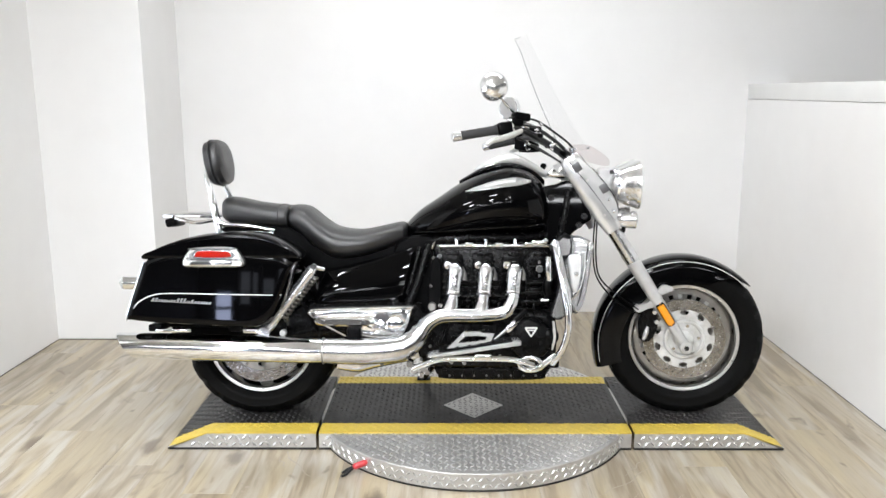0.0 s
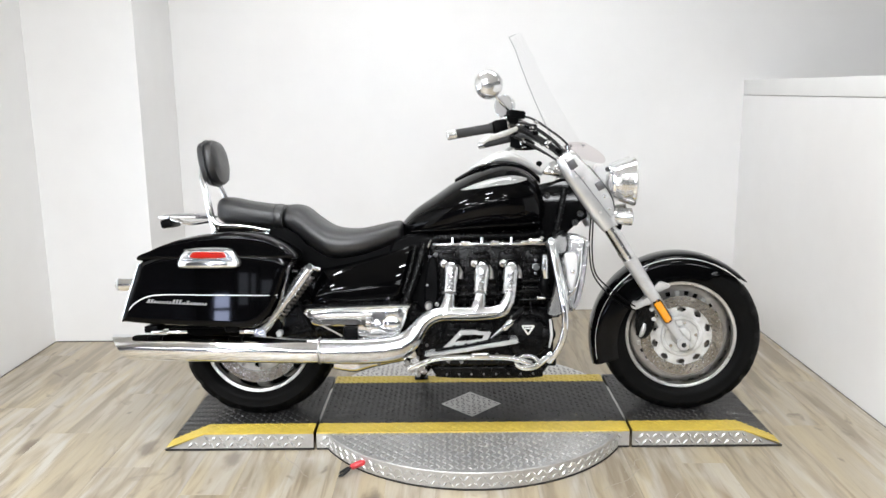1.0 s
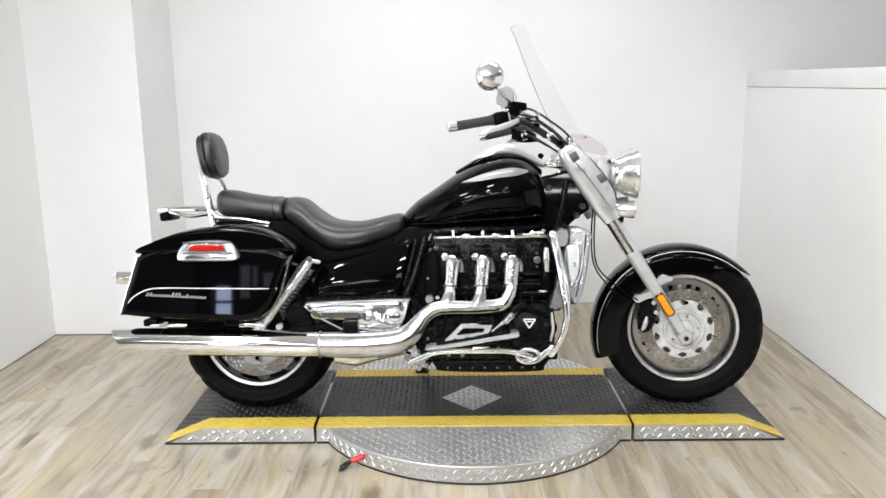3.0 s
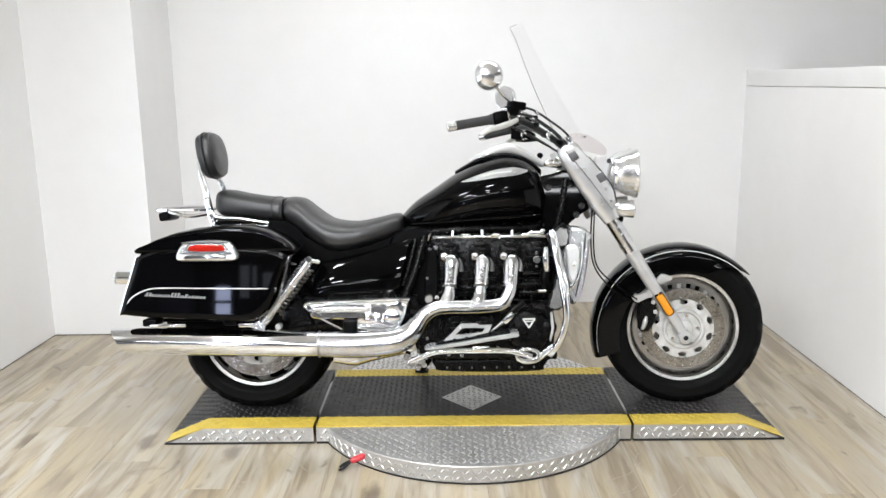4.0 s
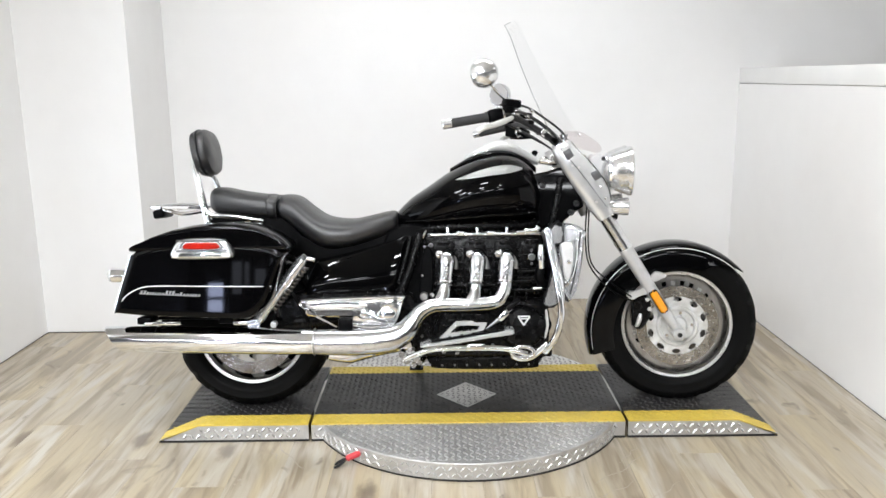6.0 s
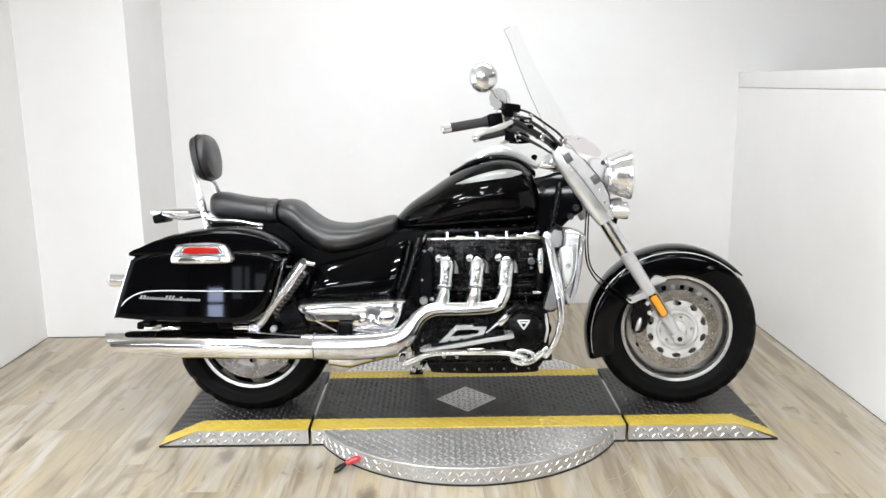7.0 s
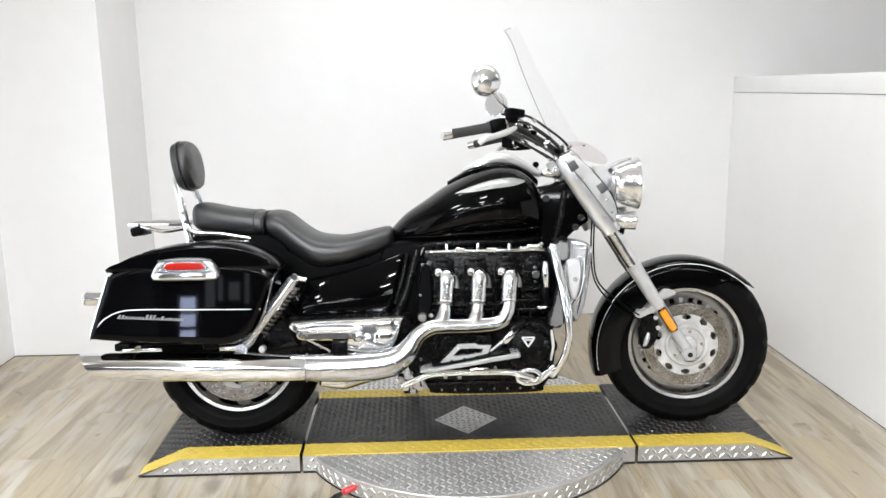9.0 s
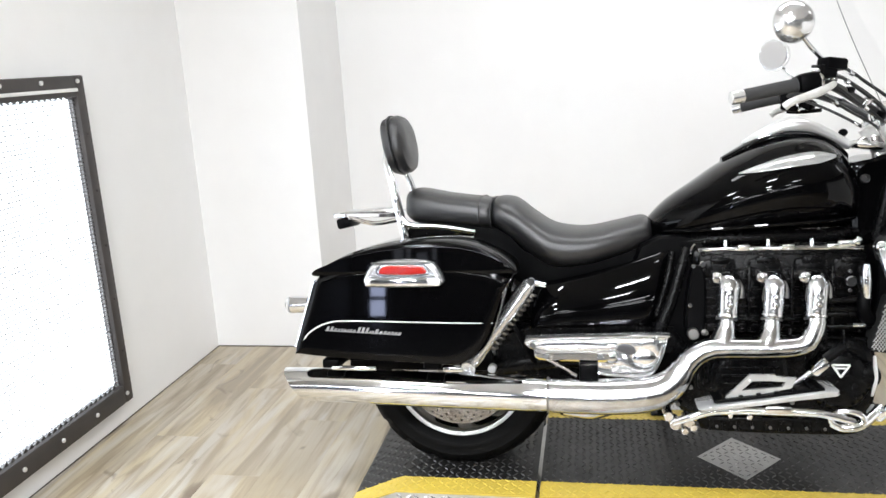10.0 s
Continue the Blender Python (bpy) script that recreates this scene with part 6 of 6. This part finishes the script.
# ---- exhaust ----
ex = B()
HX = (0.757, 0.873, 0.982)
col = [(0.9745, -0.288, 0.508), (0.9735, -0.292, 0.494), (0.962, -0.300, 0.468), (0.935, -0.305, 0.440), (0.85, -0.308, 0.432), (0.74, -0.310, 0.432), (0.695, -0.312, 0.427), (0.655, -0.316, 0.405), (0.628, -0.320, 0.368)]
tube(ex, col, [0.025, 0.025, 0.026, 0.027, 0.0275, 0.028, 0.029, 0.031, 0.033], 22, 6)
exhaust = part("exhaust", ex, PIPE, bike, "chrome exhaust collector")
for i, x in enumerate(HX):
    lean = -0.014
    top, bot = V(x, -0.262, 0.592), V(x + lean * (1 if i < 2 else 0.6), -0.292, 0.455 if i < 2 else 0.496)
    low = top + (V(x + lean, -0.292, 0.455) - top) * 0.62
    h = B()
    tube(h, [top + V(-0.002, 0.06, 0.008), top + V(0, 0.022, 0.010), low, bot, bot + V(-0.004, -0.002, -0.018)] if i < 2 else [top + V(-0.002, 0.06, 0.008), top + V(0, 0.022, 0.010), low, bot], 0.0235, 20, 5)
    hp = part("header_pipe", h, PIPE, exhaust, "chrome header pipe with heat shield")
    # curled shield round the bend, then its step, band and bolt
    dirn = (low - top).normalized()
    shield = B()
    tube(shield, [top + V(0, 0.030, 0.006), top + V(0, 0.012, 0.010), top + V(0, -0.002, -0.002), top + dirn * 0.030, top + dirn * 0.060, low - dirn * 0.004, low], [0.0225, 0.0285, 0.0310, 0.0310, 0.0300, 0.0300, 0.0270], 24, 4)
    part("heat_shield", shield, PIPE, hp)
    part("header_clamp", cyl(B(), low - dirn * 0.012, low - dirn * 0.004, 0.0318, seg=24), CHROME_WORN, hp)
    part("shield_rim", cyl(B(), low + dirn * 0.001, low + dirn * 0.0045, 0.0276, seg=24), DARKSTEEL, hp)
    for k, r in ((0.026, 0.0055), (0.046, 0.0062), (0.064, 0.0048)):
        mid = top + dirn * k + V(0.002 - 0.006 * (r < 0.005), -0.0310, 0)
        washer = part("bolt_washer", cyl(B(), mid + V(0, 0.006, 0), mid + V(0, -0.0012, 0), r + 0.0042, seg=16), DARKSTEEL, hp)
        part("shield_bolt", ball(B(), mid + V(0, -0.001, 0), r, (1, 0.6, 1), 12), CHROME, washer)
    for sd in (-1, 1):
        part("shield_seam", tube(B(), [top + V(sd * 0.0185, -0.0215, -0.004), top + dirn * 0.03 + V(sd * 0.0185, -0.0215, 0), low - dirn * 0.013 + V(sd * 0.018, -0.0210, 0)], 0.0014, 6, 3), STEEL, hp)
    if i < 2:
        part("header_joint", tube(B(), [low + dirn * 0.012, low + dirn * 0.030, bot + V(-0.004, -0.002, -0.004), bot + V(-0.012, -0.006, -0.022)], [0.0250, 0.0270, 0.0345, 0.0385], 22, 4), PIPE, hp)
    p = V(x - 0.028, -0.246, 0.615)
    b3 = B()
    lathe(b3, [(0.0, -0.022), (0.006, -0.021), (0.008, -0.016), (0.012, -0.015), (0.0155, -0.011), (0.0165, -0.004), (0.0165, 0.04)], p, "y", 20)
    part("port_plug", b3, CHROME_WORN, exhaust, "round chrome port plug")
    b3 = B()
    tube(b3, [(x - 0.010, -0.235, 0.620), (x + 0.020, -0.245, 0.612), (x + 0.036, -0.245, 0.588), (x + 0.034, -0.240, 0.560)], [0.004, 0.004, 0.005, 0.012], 10, 5)
    part("sensor_lead", b3, STEEL, exhaust)
    part("plug_wire", tube(B(), [(x - 0.034, -0.246, 0.622), (x - 0.012, -0.250, 0.634), (x + 0.016, -0.250, 0.630), (x + 0.036, -0.246, 0.606)], 0.0030, 8, 5), PLASTIC, exhaust, "thin black lead over the header pipe")
lower = [(0.632, -0.320, 0.378), (0.606, -0.326, 0.342), (0.565, -0.334, 0.316), (0.51, -0.340, 0.306), (0.42, -0.343, 0.301), (0.33, -0.345, 0.302), (0.268, -0.346, 0.304)]
part("link_pipe", tube(B(), lower, [0.034, 0.041, 0.047, 0.049, 0.049, 0.048, 0.047], 26, 6), PIPE, exhaust, "wide chrome heat shield pipe")
part("pipe_clamp", cyl(B(), (0.264, -0.346, 0.304), (0.270, -0.346, 0.304), 0.0495, seg=28), STEEL, exhaust)
part("pipe_clamp", cyl(B(), V(0.628, -0.320, 0.371) - V(0.003, 0, 0.005), V(0.628, -0.320, 0.371) + V(0.003, 0, 0.005), 0.0355, seg=28), BLACKGAP, exhaust)
muf = B()
rings, seg = [], 36
for x, r in ((0.264, 0.047), (0.20, 0.050), (0.0, 0.051), (-0.20, 0.051), (-0.40, 0.050)):
    rings.append([V(x, -0.347 + math.cos(a) * r, 0.304 + (0.304 - x) * 0.027 + math.sin(a) * r * 0.97) for a in (2 * math.pi * k / seg for k in range(seg))])
rings.append([V(-0.462 - math.sin(a) * 0.036, -0.347 + math.cos(a) * 0.050, 0.3235 + math.sin(a) * 0.048) for a in (2 * math.pi * k / seg for k in range(seg))])
rings.append([V(-0.462 - math.sin(a) * 0.034, -0.347 + math.cos(a) * 0.046, 0.3235 + math.sin(a) * 0.044) for a in (2 * math.pi * k / seg for k in range(seg))])
rings.append([V(-0.40 - math.sin(a) * 0.02, -0.347 + math.cos(a) * 0.042, 0.3225 + math.sin(a) * 0.040) for a in (2 * math.pi * k / seg for k in range(seg))])
skin(muf, rings)
mf = part("silencer", muf, CHROME, exhaust, "long slash-cut chrome silencer")
# second silencer on the far side
part("silencer", skin(B(), [[V(q.x, -q.y, q.z) for q in r] for r in rings]), CHROME, exhaust, "long slash-cut chrome silencer")
ug = B()
tube(ug, [(0.30, -0.24, 0.245), (0.38, -0.22, 0.236), (0.46, -0.20, 0.245), (0.60, -0.20, 0.262)], [0.03, 0.04, 0.032, 0.02], 16, 4)
part("under_pipe", ug, CHROME_WORN, exhaust, "stained exhaust box under the swingarm")
part("drain_bolt", cyl(B(), (0.475, -0.25, 0.255), (0.475, -0.25, 0.228), 0.007, seg=8), STEEL, exhaust)

# chrome cover above the silencer
chc = B()
slab(chc, [(0.200, 0.446), (0.225, 0.452), (0.40, 0.458), (0.585, 0.462), (0.592, 0.450), (0.580, 0.405), (0.562, 0.362), (0.545, 0.346), (0.505, 0.340), (0.42, 0.344), (0.385, 0.362), (0.355, 0.398), (0.30, 0.410), (0.235, 0.412), (0.208, 0.428)], [(-0.245, 0.0), (-0.275, 0.0), (-0.290, 0.006), (-0.296, 0.016)], 3)
cov = part("drive_cover", chc, COVER, bike, "polished chrome side cover")
RIM = [(0.204, 0.440), (0.226, 0.449), (0.40, 0.455), (0.582, 0.459), (0.588, 0.449), (0.577, 0.406), (0.559, 0.365), (0.544, 0.350), (0.505, 0.344), (0.424, 0.348), (0.389, 0.364), (0.358, 0.401), (0.30, 0.413), (0.237, 0.415), (0.211, 0.430)]
part("cover_rim", tube(B(), [(x, -0.291, z) for x, z in RIM], 0.0042, 8, 3, True), CHROME, cov, "raised bright rim of the cover")
part("cover_boss", lathe(B(), [(0, -0.312), (0.012, -0.311), (0.018, -0.306), (0.022, -0.296), (0.022, -0.285)], (0.440, 0, 0.400), "y", 24), CHROME, cov)
part("cover_boss", ball(B(), (0.530, -0.293, 0.395), 0.03, (1.2, 0.30, 1.0), 24), CHROME, cov)
st = B()
slab(st, [(0.228, 0.414), (0.24, 0.420), (0.33, 0.422), (0.425, 0.420), (0.440, 0.410), (0.438, 0.394), (0.42, 0.389), (0.32, 0.390), (0.24, 0.394)], [(-0.29, 0.0), (-0.306, 0.0), (-0.312, 0.006)], 3)
part("cover_bar", st, CHROME_WORN, cov)
part("cover_pod", ball(B(), (0.345, -0.297, 0.428), 0.1, (1.15, 0.16, 0.17), 28), BRIGHT, cov, "raised chrome pod")
part("pod_groove", tube(B(), [(0.250, -0.309, 0.437), (0.345, -0.3135, 0.443), (0.430, -0.309, 0.438)], 0.0025, 6, 4), GREY, cov)
dp = B()
slab(dp, [(0.452, 0.424), (0.470, 0.438), (0.498, 0.432), (0.506, 0.416), (0.488, 0.408)], [(-0.292, 0.002), (-0.2985, 0.0), (-0.3, 0.004)], 4)
part("cover_recess", dp, GREY, cov)
for x, z in ((0.225, 0.436), (0.562, 0.448), (0.26, 0.405), (0.41, 0.405)):
    part("bolt", cyl(B(), (x, -0.295, z), (x, -0.318, z), 0.009, seg=12), CHROME, cov)
bkt = B()
tube(bkt, [(0.255, -0.30, 0.395), (0.30, -0.31, 0.375), (0.345, -0.315, 0.352)], 0.006, 8, 3)
part("pillion_peg_arm", bkt, CHROME, cov)
bkt = B()
box(bkt, (0.378, -0.31, 0.362), (0.052, 0.05, 0.052), 0.006)
part("peg_block", bkt, PLASTIC, cov, "black rubber block")

# ---- footboard, pedal, lower rails ----
for s in (-1, 1):
    fbm = B()
    q = [(0.668, 0.293), (0.676, 0.304), (0.80, 0.324), (0.975, 0.353), (0.992, 0.347), (0.988, 0.337), (0.90, 0.325), (0.80, 0.309)]
    slab(fbm, q, [(s * y, d) for y, d in ((0.33, 0.003), (0.335, 0.0), (0.430, 0.0), (0.436, 0.003))], 2)
    board = part("footboard", fbm, POLISHED, bike, "chrome edged rider footboard")
    part("footboard_rubber", box(B(), (0.83, s * 0.382, 0.334), (0.27, 0.085, 0.008), 0.003, (0, -8, 0)), PLASTIC, board, "black rubber tread")
    for k in range(6):
        part("rubber_rib", box(B(), (0.72 + 0.043 * k, s * 0.382, 0.3235 + 0.0061 * k), (0.012, 0.080, 0.006), 0.002, (0, -8, 0)), PLASTIC, board)
    hg = B()
    outer = [(0.722, 0.322), (0.752, 0.350), (0.786, 0.385), (0.846, 0.386), (0.852, 0.380), (0.898, 0.379), (0.886, 0.352), (0.800, 0.332)]
    inner = [(0.766, 0.344), (0.776, 0.354), (0.792, 0.369), (0.836, 0.370), (0.848, 0.369), (0.872, 0.368), (0.864, 0.354), (0.810, 0.347)]
    for yy in (s * 0.400, s * 0.412):
        vs = [[hg.verts.new(V(x, yy, z)) for x, z in ring] for ring in (outer, inner)]
        for k in range(8):
            hg.faces.new((vs[0][k], vs[0][(k + 1) % 8], vs[1][(k + 1) % 8], vs[1][k]))
    hg.verts.ensure_lookup_table()
    for o in (0, 8):
        for k in range(8):
            hg.faces.new([hg.verts[i] for i in (o + k, o + (k + 1) % 8, 16 + o + (k + 1) % 8, 16 + o + k)])
    bmesh.ops.bevel(hg, geom=[e for e in hg.edges if e.calc_face_angle(0) > 0.5], offset=0.002, segments=2, affect="EDGES")
    part("heel_guard", hg, POLISHED, board, "open chrome heel guard")
    pb = B()
    tube(pb, [(0.90, s * 0.36, 0.345), (0.945, s * 0.37, 0.385), (0.985, s * 0.375, 0.425)], [0.007, 0.009, 0.008], 10, 3)
    box(pb, (0.958, s * 0.385, 0.400), (0.045, 0.030, 0.022), 0.005, (0, -45, 0))
    ped = part("brake_pedal", pb, CHROME, bike, "chrome foot pedal with a rubber pad")
    part("pedal_rubber", box(B(), (0.995, s * 0.385, 0.440), (0.058, 0.045, 0.014), 0.004, (0, -40, 0)), PLASTIC, ped)
    lr = B()
    tube(lr, [(0.600, s * 0.36, 0.240), (0.640, s * 0.375, 0.258), (0.690, s * 0.38, 0.276), (0.75, s * 0.38, 0.281), (0.85, s * 0.38, 0.281), (0.95, s * 0.38, 0.279), (1.00, s * 0.38, 0.270), (1.045, s * 0.378, 0.257)], 0.0105, 14, 5)
    low = part("footboard_rail", lr, CHROME, bike, "bent chrome footboard rail")
    lp = B()
    ring = [(1.03 + 0.040 * math.cos(a), s * 0.375, 0.262 + 0.021 * math.sin(a)) for a in (2 * math.pi * k / 14 for k in range(14))]
    tube(lp, ring, 0.008, 10, 2, True)
    tube(lp, [(0.99, s * 0.37, 0.250), (1.02, s * 0.372, 0.240), (1.06, s * 0.37, 0.245), (1.10, s * 0.35, 0.268), (1.12, s * 0.33, 0.285)], [0.008, 0.012, 0.013, 0.013, 0.010], 12, 4)
    part("rail_bracket", lp, CHROME, low)
    cl = B()
    box(cl, (0.858, s * 0.392, 0.290), (0.065, 0.020, 0.020), 0.004)
    part("rail_clamp", cl, CHROME_WORN, low, "yellowed clamp plate")
    for x, z, r in ((0.588, 0.255, 0.013), (0.605, 0.232, 0.014), (0.640, 0.240, 0.015), (0.652, 0.226, 0.010), (0.63, 0.215, 0.009), (0.742, 0.268, 0.006), (0.79, 0.266, 0.007)):
        part("linkage_bolt", cyl(B(), (x, s * 0.30, z), (x, s * (0.365 if x < 0.7 else 0.388), z), r, seg=12), CHROME_WORN, low)

# ---- radiator, covers, guard bars ----
rad = B()
slab(rad, [(1.165, 0.720), (1.215, 0.715), (1.225, 0.60), (1.205, 0.45), (1.165, 0.40), (1.135, 0.42), (1.150, 0.55)], [(-0.205, 0.004), (-0.20, 0), (0.20, 0), (0.205, 0.004)], 2)
radiator = part("radiator", rad, PLASTIC, bike, "black radiator between chrome covers")
for s in (-1, 1):
    rc = B()
    slab(rc, [(1.198, 0.690), (1.201, 0.722), (1.245, 0.722), (1.284, 0.695), (1.281, 0.665), (1.276, 0.620), (1.267, 0.55), (1.249, 0.470), (1.218, 0.425), (1.196, 0.458), (1.180, 0.560), (1.175, 0.625), (1.194, 0.650)], [(s * y, d) for y, d in ((0.150, 0.0), (0.235, 0.0), (0.262, 0.006), (0.272, 0.016))], 4)
    rcv = part("radiator_cover", rc, BRIGHT, radiator, "chrome radiator cover")
    sc = B()
    slab(sc, [(1.185, 0.650), (1.225, 0.655), (1.232, 0.61), (1.225, 0.55), (1.210, 0.515), (1.195, 0.535), (1.187, 0.60)], [(s * y, d) for y, d in ((0.262, 0.0), (0.284, 0.002), (0.288, 0.010))], 4)
    part("cover_scoop", sc, PALE, rcv, "pale recessed scoop")
    part("scoop_trim", tube(B(), [(1.245, s * 0.272, 0.665), (1.240, s * 0.282, 0.60), (1.226, s * 0.284, 0.535), (1.205, s * 0.28, 0.498), (1.192, s * 0.27, 0.49)], 0.006, 8, 4), CHROME, rcv)
    part("cover_groove", tube(B(), [(1.258, s * 0.2735, 0.700), (1.254, s * 0.2745, 0.655), (1.246, s * 0.2745, 0.60), (1.236, s * 0.2745, 0.53), (1.220, s * 0.2735, 0.462)], 0.0024, 6, 4), BAR, rcv, "dark joint between the cover and its outer shell")
    part("scoop_bolt", ball(B(), (1.212, s * 0.288, 0.585), 0.010), CHROME, rcv)
    for nm, pts in (("upper_mesh", [(1.146, 0.702), (1.165, 0.720), (1.192, 0.716), (1.198, 0.690), (1.192, 0.655), (1.160, 0.645), (1.147, 0.672)]), ("lower_mesh", [(1.160, 0.555), (1.172, 0.545), (1.176, 0.42), (1.150, 0.408), (1.124, 0.418), (1.142, 0.48)])):
        mb = B()
        slab(mb, pts, [(s * y, d) for y, d in ((0.18, 0.0), (0.240, 0.0), (0.243, 0.003))], 2)
        ms = part(nm, mb, BLACKGAP, radiator, "black mesh insert")
        xs = [p[0] for p in pts]
        zs = [p[1] for p in pts]
        wm = B()
        poly = [Vector(p) for p in pts]

        def inside(x, z):
            c = False
            for i in range(len(poly)):
                a, b = poly[i], poly[i - 1]
                if (a.y > z) != (b.y > z) and x < (b.x - a.x) * (z - a.y) / (b.y - a.y) + a.x:
                    c = not c
            return c

        for sg in (-1, 1):
            k = -30
            while k < 30:
                run = []
                for t in range(-40, 41):
                    x, z = sum(xs) / len(xs) + k * 0.0085 + t * 0.004, sum(zs) / len(zs) + sg * t * 0.0055
                    if inside(x, z):
                        run.append(V(x, s * 0.2445, z))
                if len(run) > 1:
                    tube(wm, [run[0], run[-1]], 0.0011, 5, 1)
                k += 1
        part("mesh_wires", wm, SATIN, ms, "bright diagonal mesh wires")
    gb = B()
    tube(gb, [(1.128, s * 0.27, 0.700), (1.133, s * 0.31, 0.670), (1.148, s * 0.35, 0.58), (1.164, s * 0.37, 0.48), (1.171, s * 0.372, 0.42), (1.168, s * 0.368, 0.37), (1.150, s * 0.36, 0.31), (1.120, s * 0.33, 0.255)], 0.0125, 16, 6)
    gd = part("engine_guard", gb, CHROME, bike, "bent chrome engine guard bar")
    gi = B()
    tube(gi, [(1.145, s * 0.28, 0.690), (1.160, s * 0.32, 0.60), (1.178, s * 0.35, 0.50), (1.180, s * 0.355, 0.44), (1.172, s * 0.36, 0.40)], 0.006, 10, 5)
    part("guard_brace", gi, CHROME, gd)
    part("guard_boot", ball(B(), (1.131, s * 0.285, 0.698), 0.017), CHROME, gd)
    part("guard_plate", box(B(), (1.118, s * 0.31, 0.262), (0.026, 0.05, 0.030), 0.005, (0, 30, 0)), SATIN, gd)
part("bracket_strip", tube(B(), [(1.132, -0.25, 0.40), (1.136, -0.25, 0.34), (1.128, -0.25, 0.29)], [0.004, 0.007, 0.003], 8, 3), SATIN, bike)
# side stand on the far side
ssd = B()
tube(ssd, [(0.72, 0.20, 0.22), (0.66, 0.27, 0.12), (0.62, 0.325, 0.058)], 0.012, 10, 3)
box(ssd, (0.618, 0.335, 0.052), (0.06, 0.045, 0.008), 0.003, (8, 0, 0))
part("side_stand", ssd, ENGINE, bike, "black steel side stand")

# ---- floor planks, laid away from the door ----
PW, PL, GAP, YE = 0.178, 1.22, 0.0004, -4.40


def plank_mesh(w, l):
    bm = B()
    h, e = 0.012, 0.0004
    pts = lambda d, z: [V(-w / 2 + d, -l / 2 + d, z), V(w / 2 - d, -l / 2 + d, z), V(w / 2 - d, l / 2 - d, z), V(-w / 2 + d, l / 2 - d, z)]
    skin(bm, [pts(0, -h), pts(0, -e), pts(e, 0)])
    return finish(bm, "plank", PLANK, 20)


full = plank_mesh(PW - GAP, PL - GAP)
rng = random.Random(11)
x0 = -1.62
big = B()
for i in range(-15, 40):
    xx = x0 + PW * (i + 0.5)
    shift = (i * 0.41 + rng.uniform(0, 0.12)) % 1.0 * PL
    for j in range(-3, 6):
        yy = -3.4 + shift + PL * (j - 0.5)
        if yy - PL / 2 > YB + 0.02 or yy + PL / 2 < YE + 0.05:
            continue
        if 0 <= i < 24 and yy - PL / 2 > YE:
            ob = new("plank", full)
            ob.location = (xx, yy, 0)
            ob.parent = sub
        else:
            a, b, c, d = xx - PW / 2 + GAP, xx + PW / 2 - GAP, max(yy - PL / 2, YE), min(yy + PL / 2, YB) - GAP
            skin(big, [[V(a, c, z), V(b, c, z), V(b, d, z), V(a, d, z)] for z in (-0.012, 0.0)])
tagged(part("rear_planks", big, PLANK, sub), kind="stuff")

# scuffs and scratches left on the floor by the turning table
SCUFF = mat("floor_scuff", (0.30, 0.25, 0.19), 0.6, 0.0, vary=0.4, vscale=30)
rng = random.Random(3)
for r, a0, a1 in ((0.80, 196, 226), (0.86, 292, 312), (0.74, 316, 330), (0.93, 255, 272), (1.0, 236, 250), (0.78, 300, 332), (0.97, 300, 318), (0.84, 205, 214)):
    bm, rings = B(), []
    for k in range(25):
        a = radians(a0 + (a1 - a0) * k / 24)
        w = 0.0022 * (0.4 + rng.random()) * math.sin(math.pi * (k + 0.5) / 25)
        rr = r + 0.006 * math.sin(k * 0.7 + r * 9)
        rings.append([V(CX + math.cos(a) * q, CY + math.sin(a) * q, 0.0006) for q in (rr - w, rr + w)])
    vs = [[bm.verts.new(p) for p in q] for q in rings]
    for p, q in zip(vs, vs[1:]):
        bm.faces.new((p[0], p[1], q[1], q[0]))
    part("scuff_mark", bm, SCUFF, sub, "dark curved scuff on the planks")

for x, y, r in ((-0.002, -0.538, 0.006), (0.022, -0.565, 0.009), (0.012, -0.595, 0.005), (0.035, -0.60, 0.004)):
    part("floor_stain", lathe(B(), [(0, 0.0009), (r * 0.8, 0.0009), (r, 0.0004)], (x, y, 0), "z", 9), SCUFF, sub, "small dark stain on the planks")
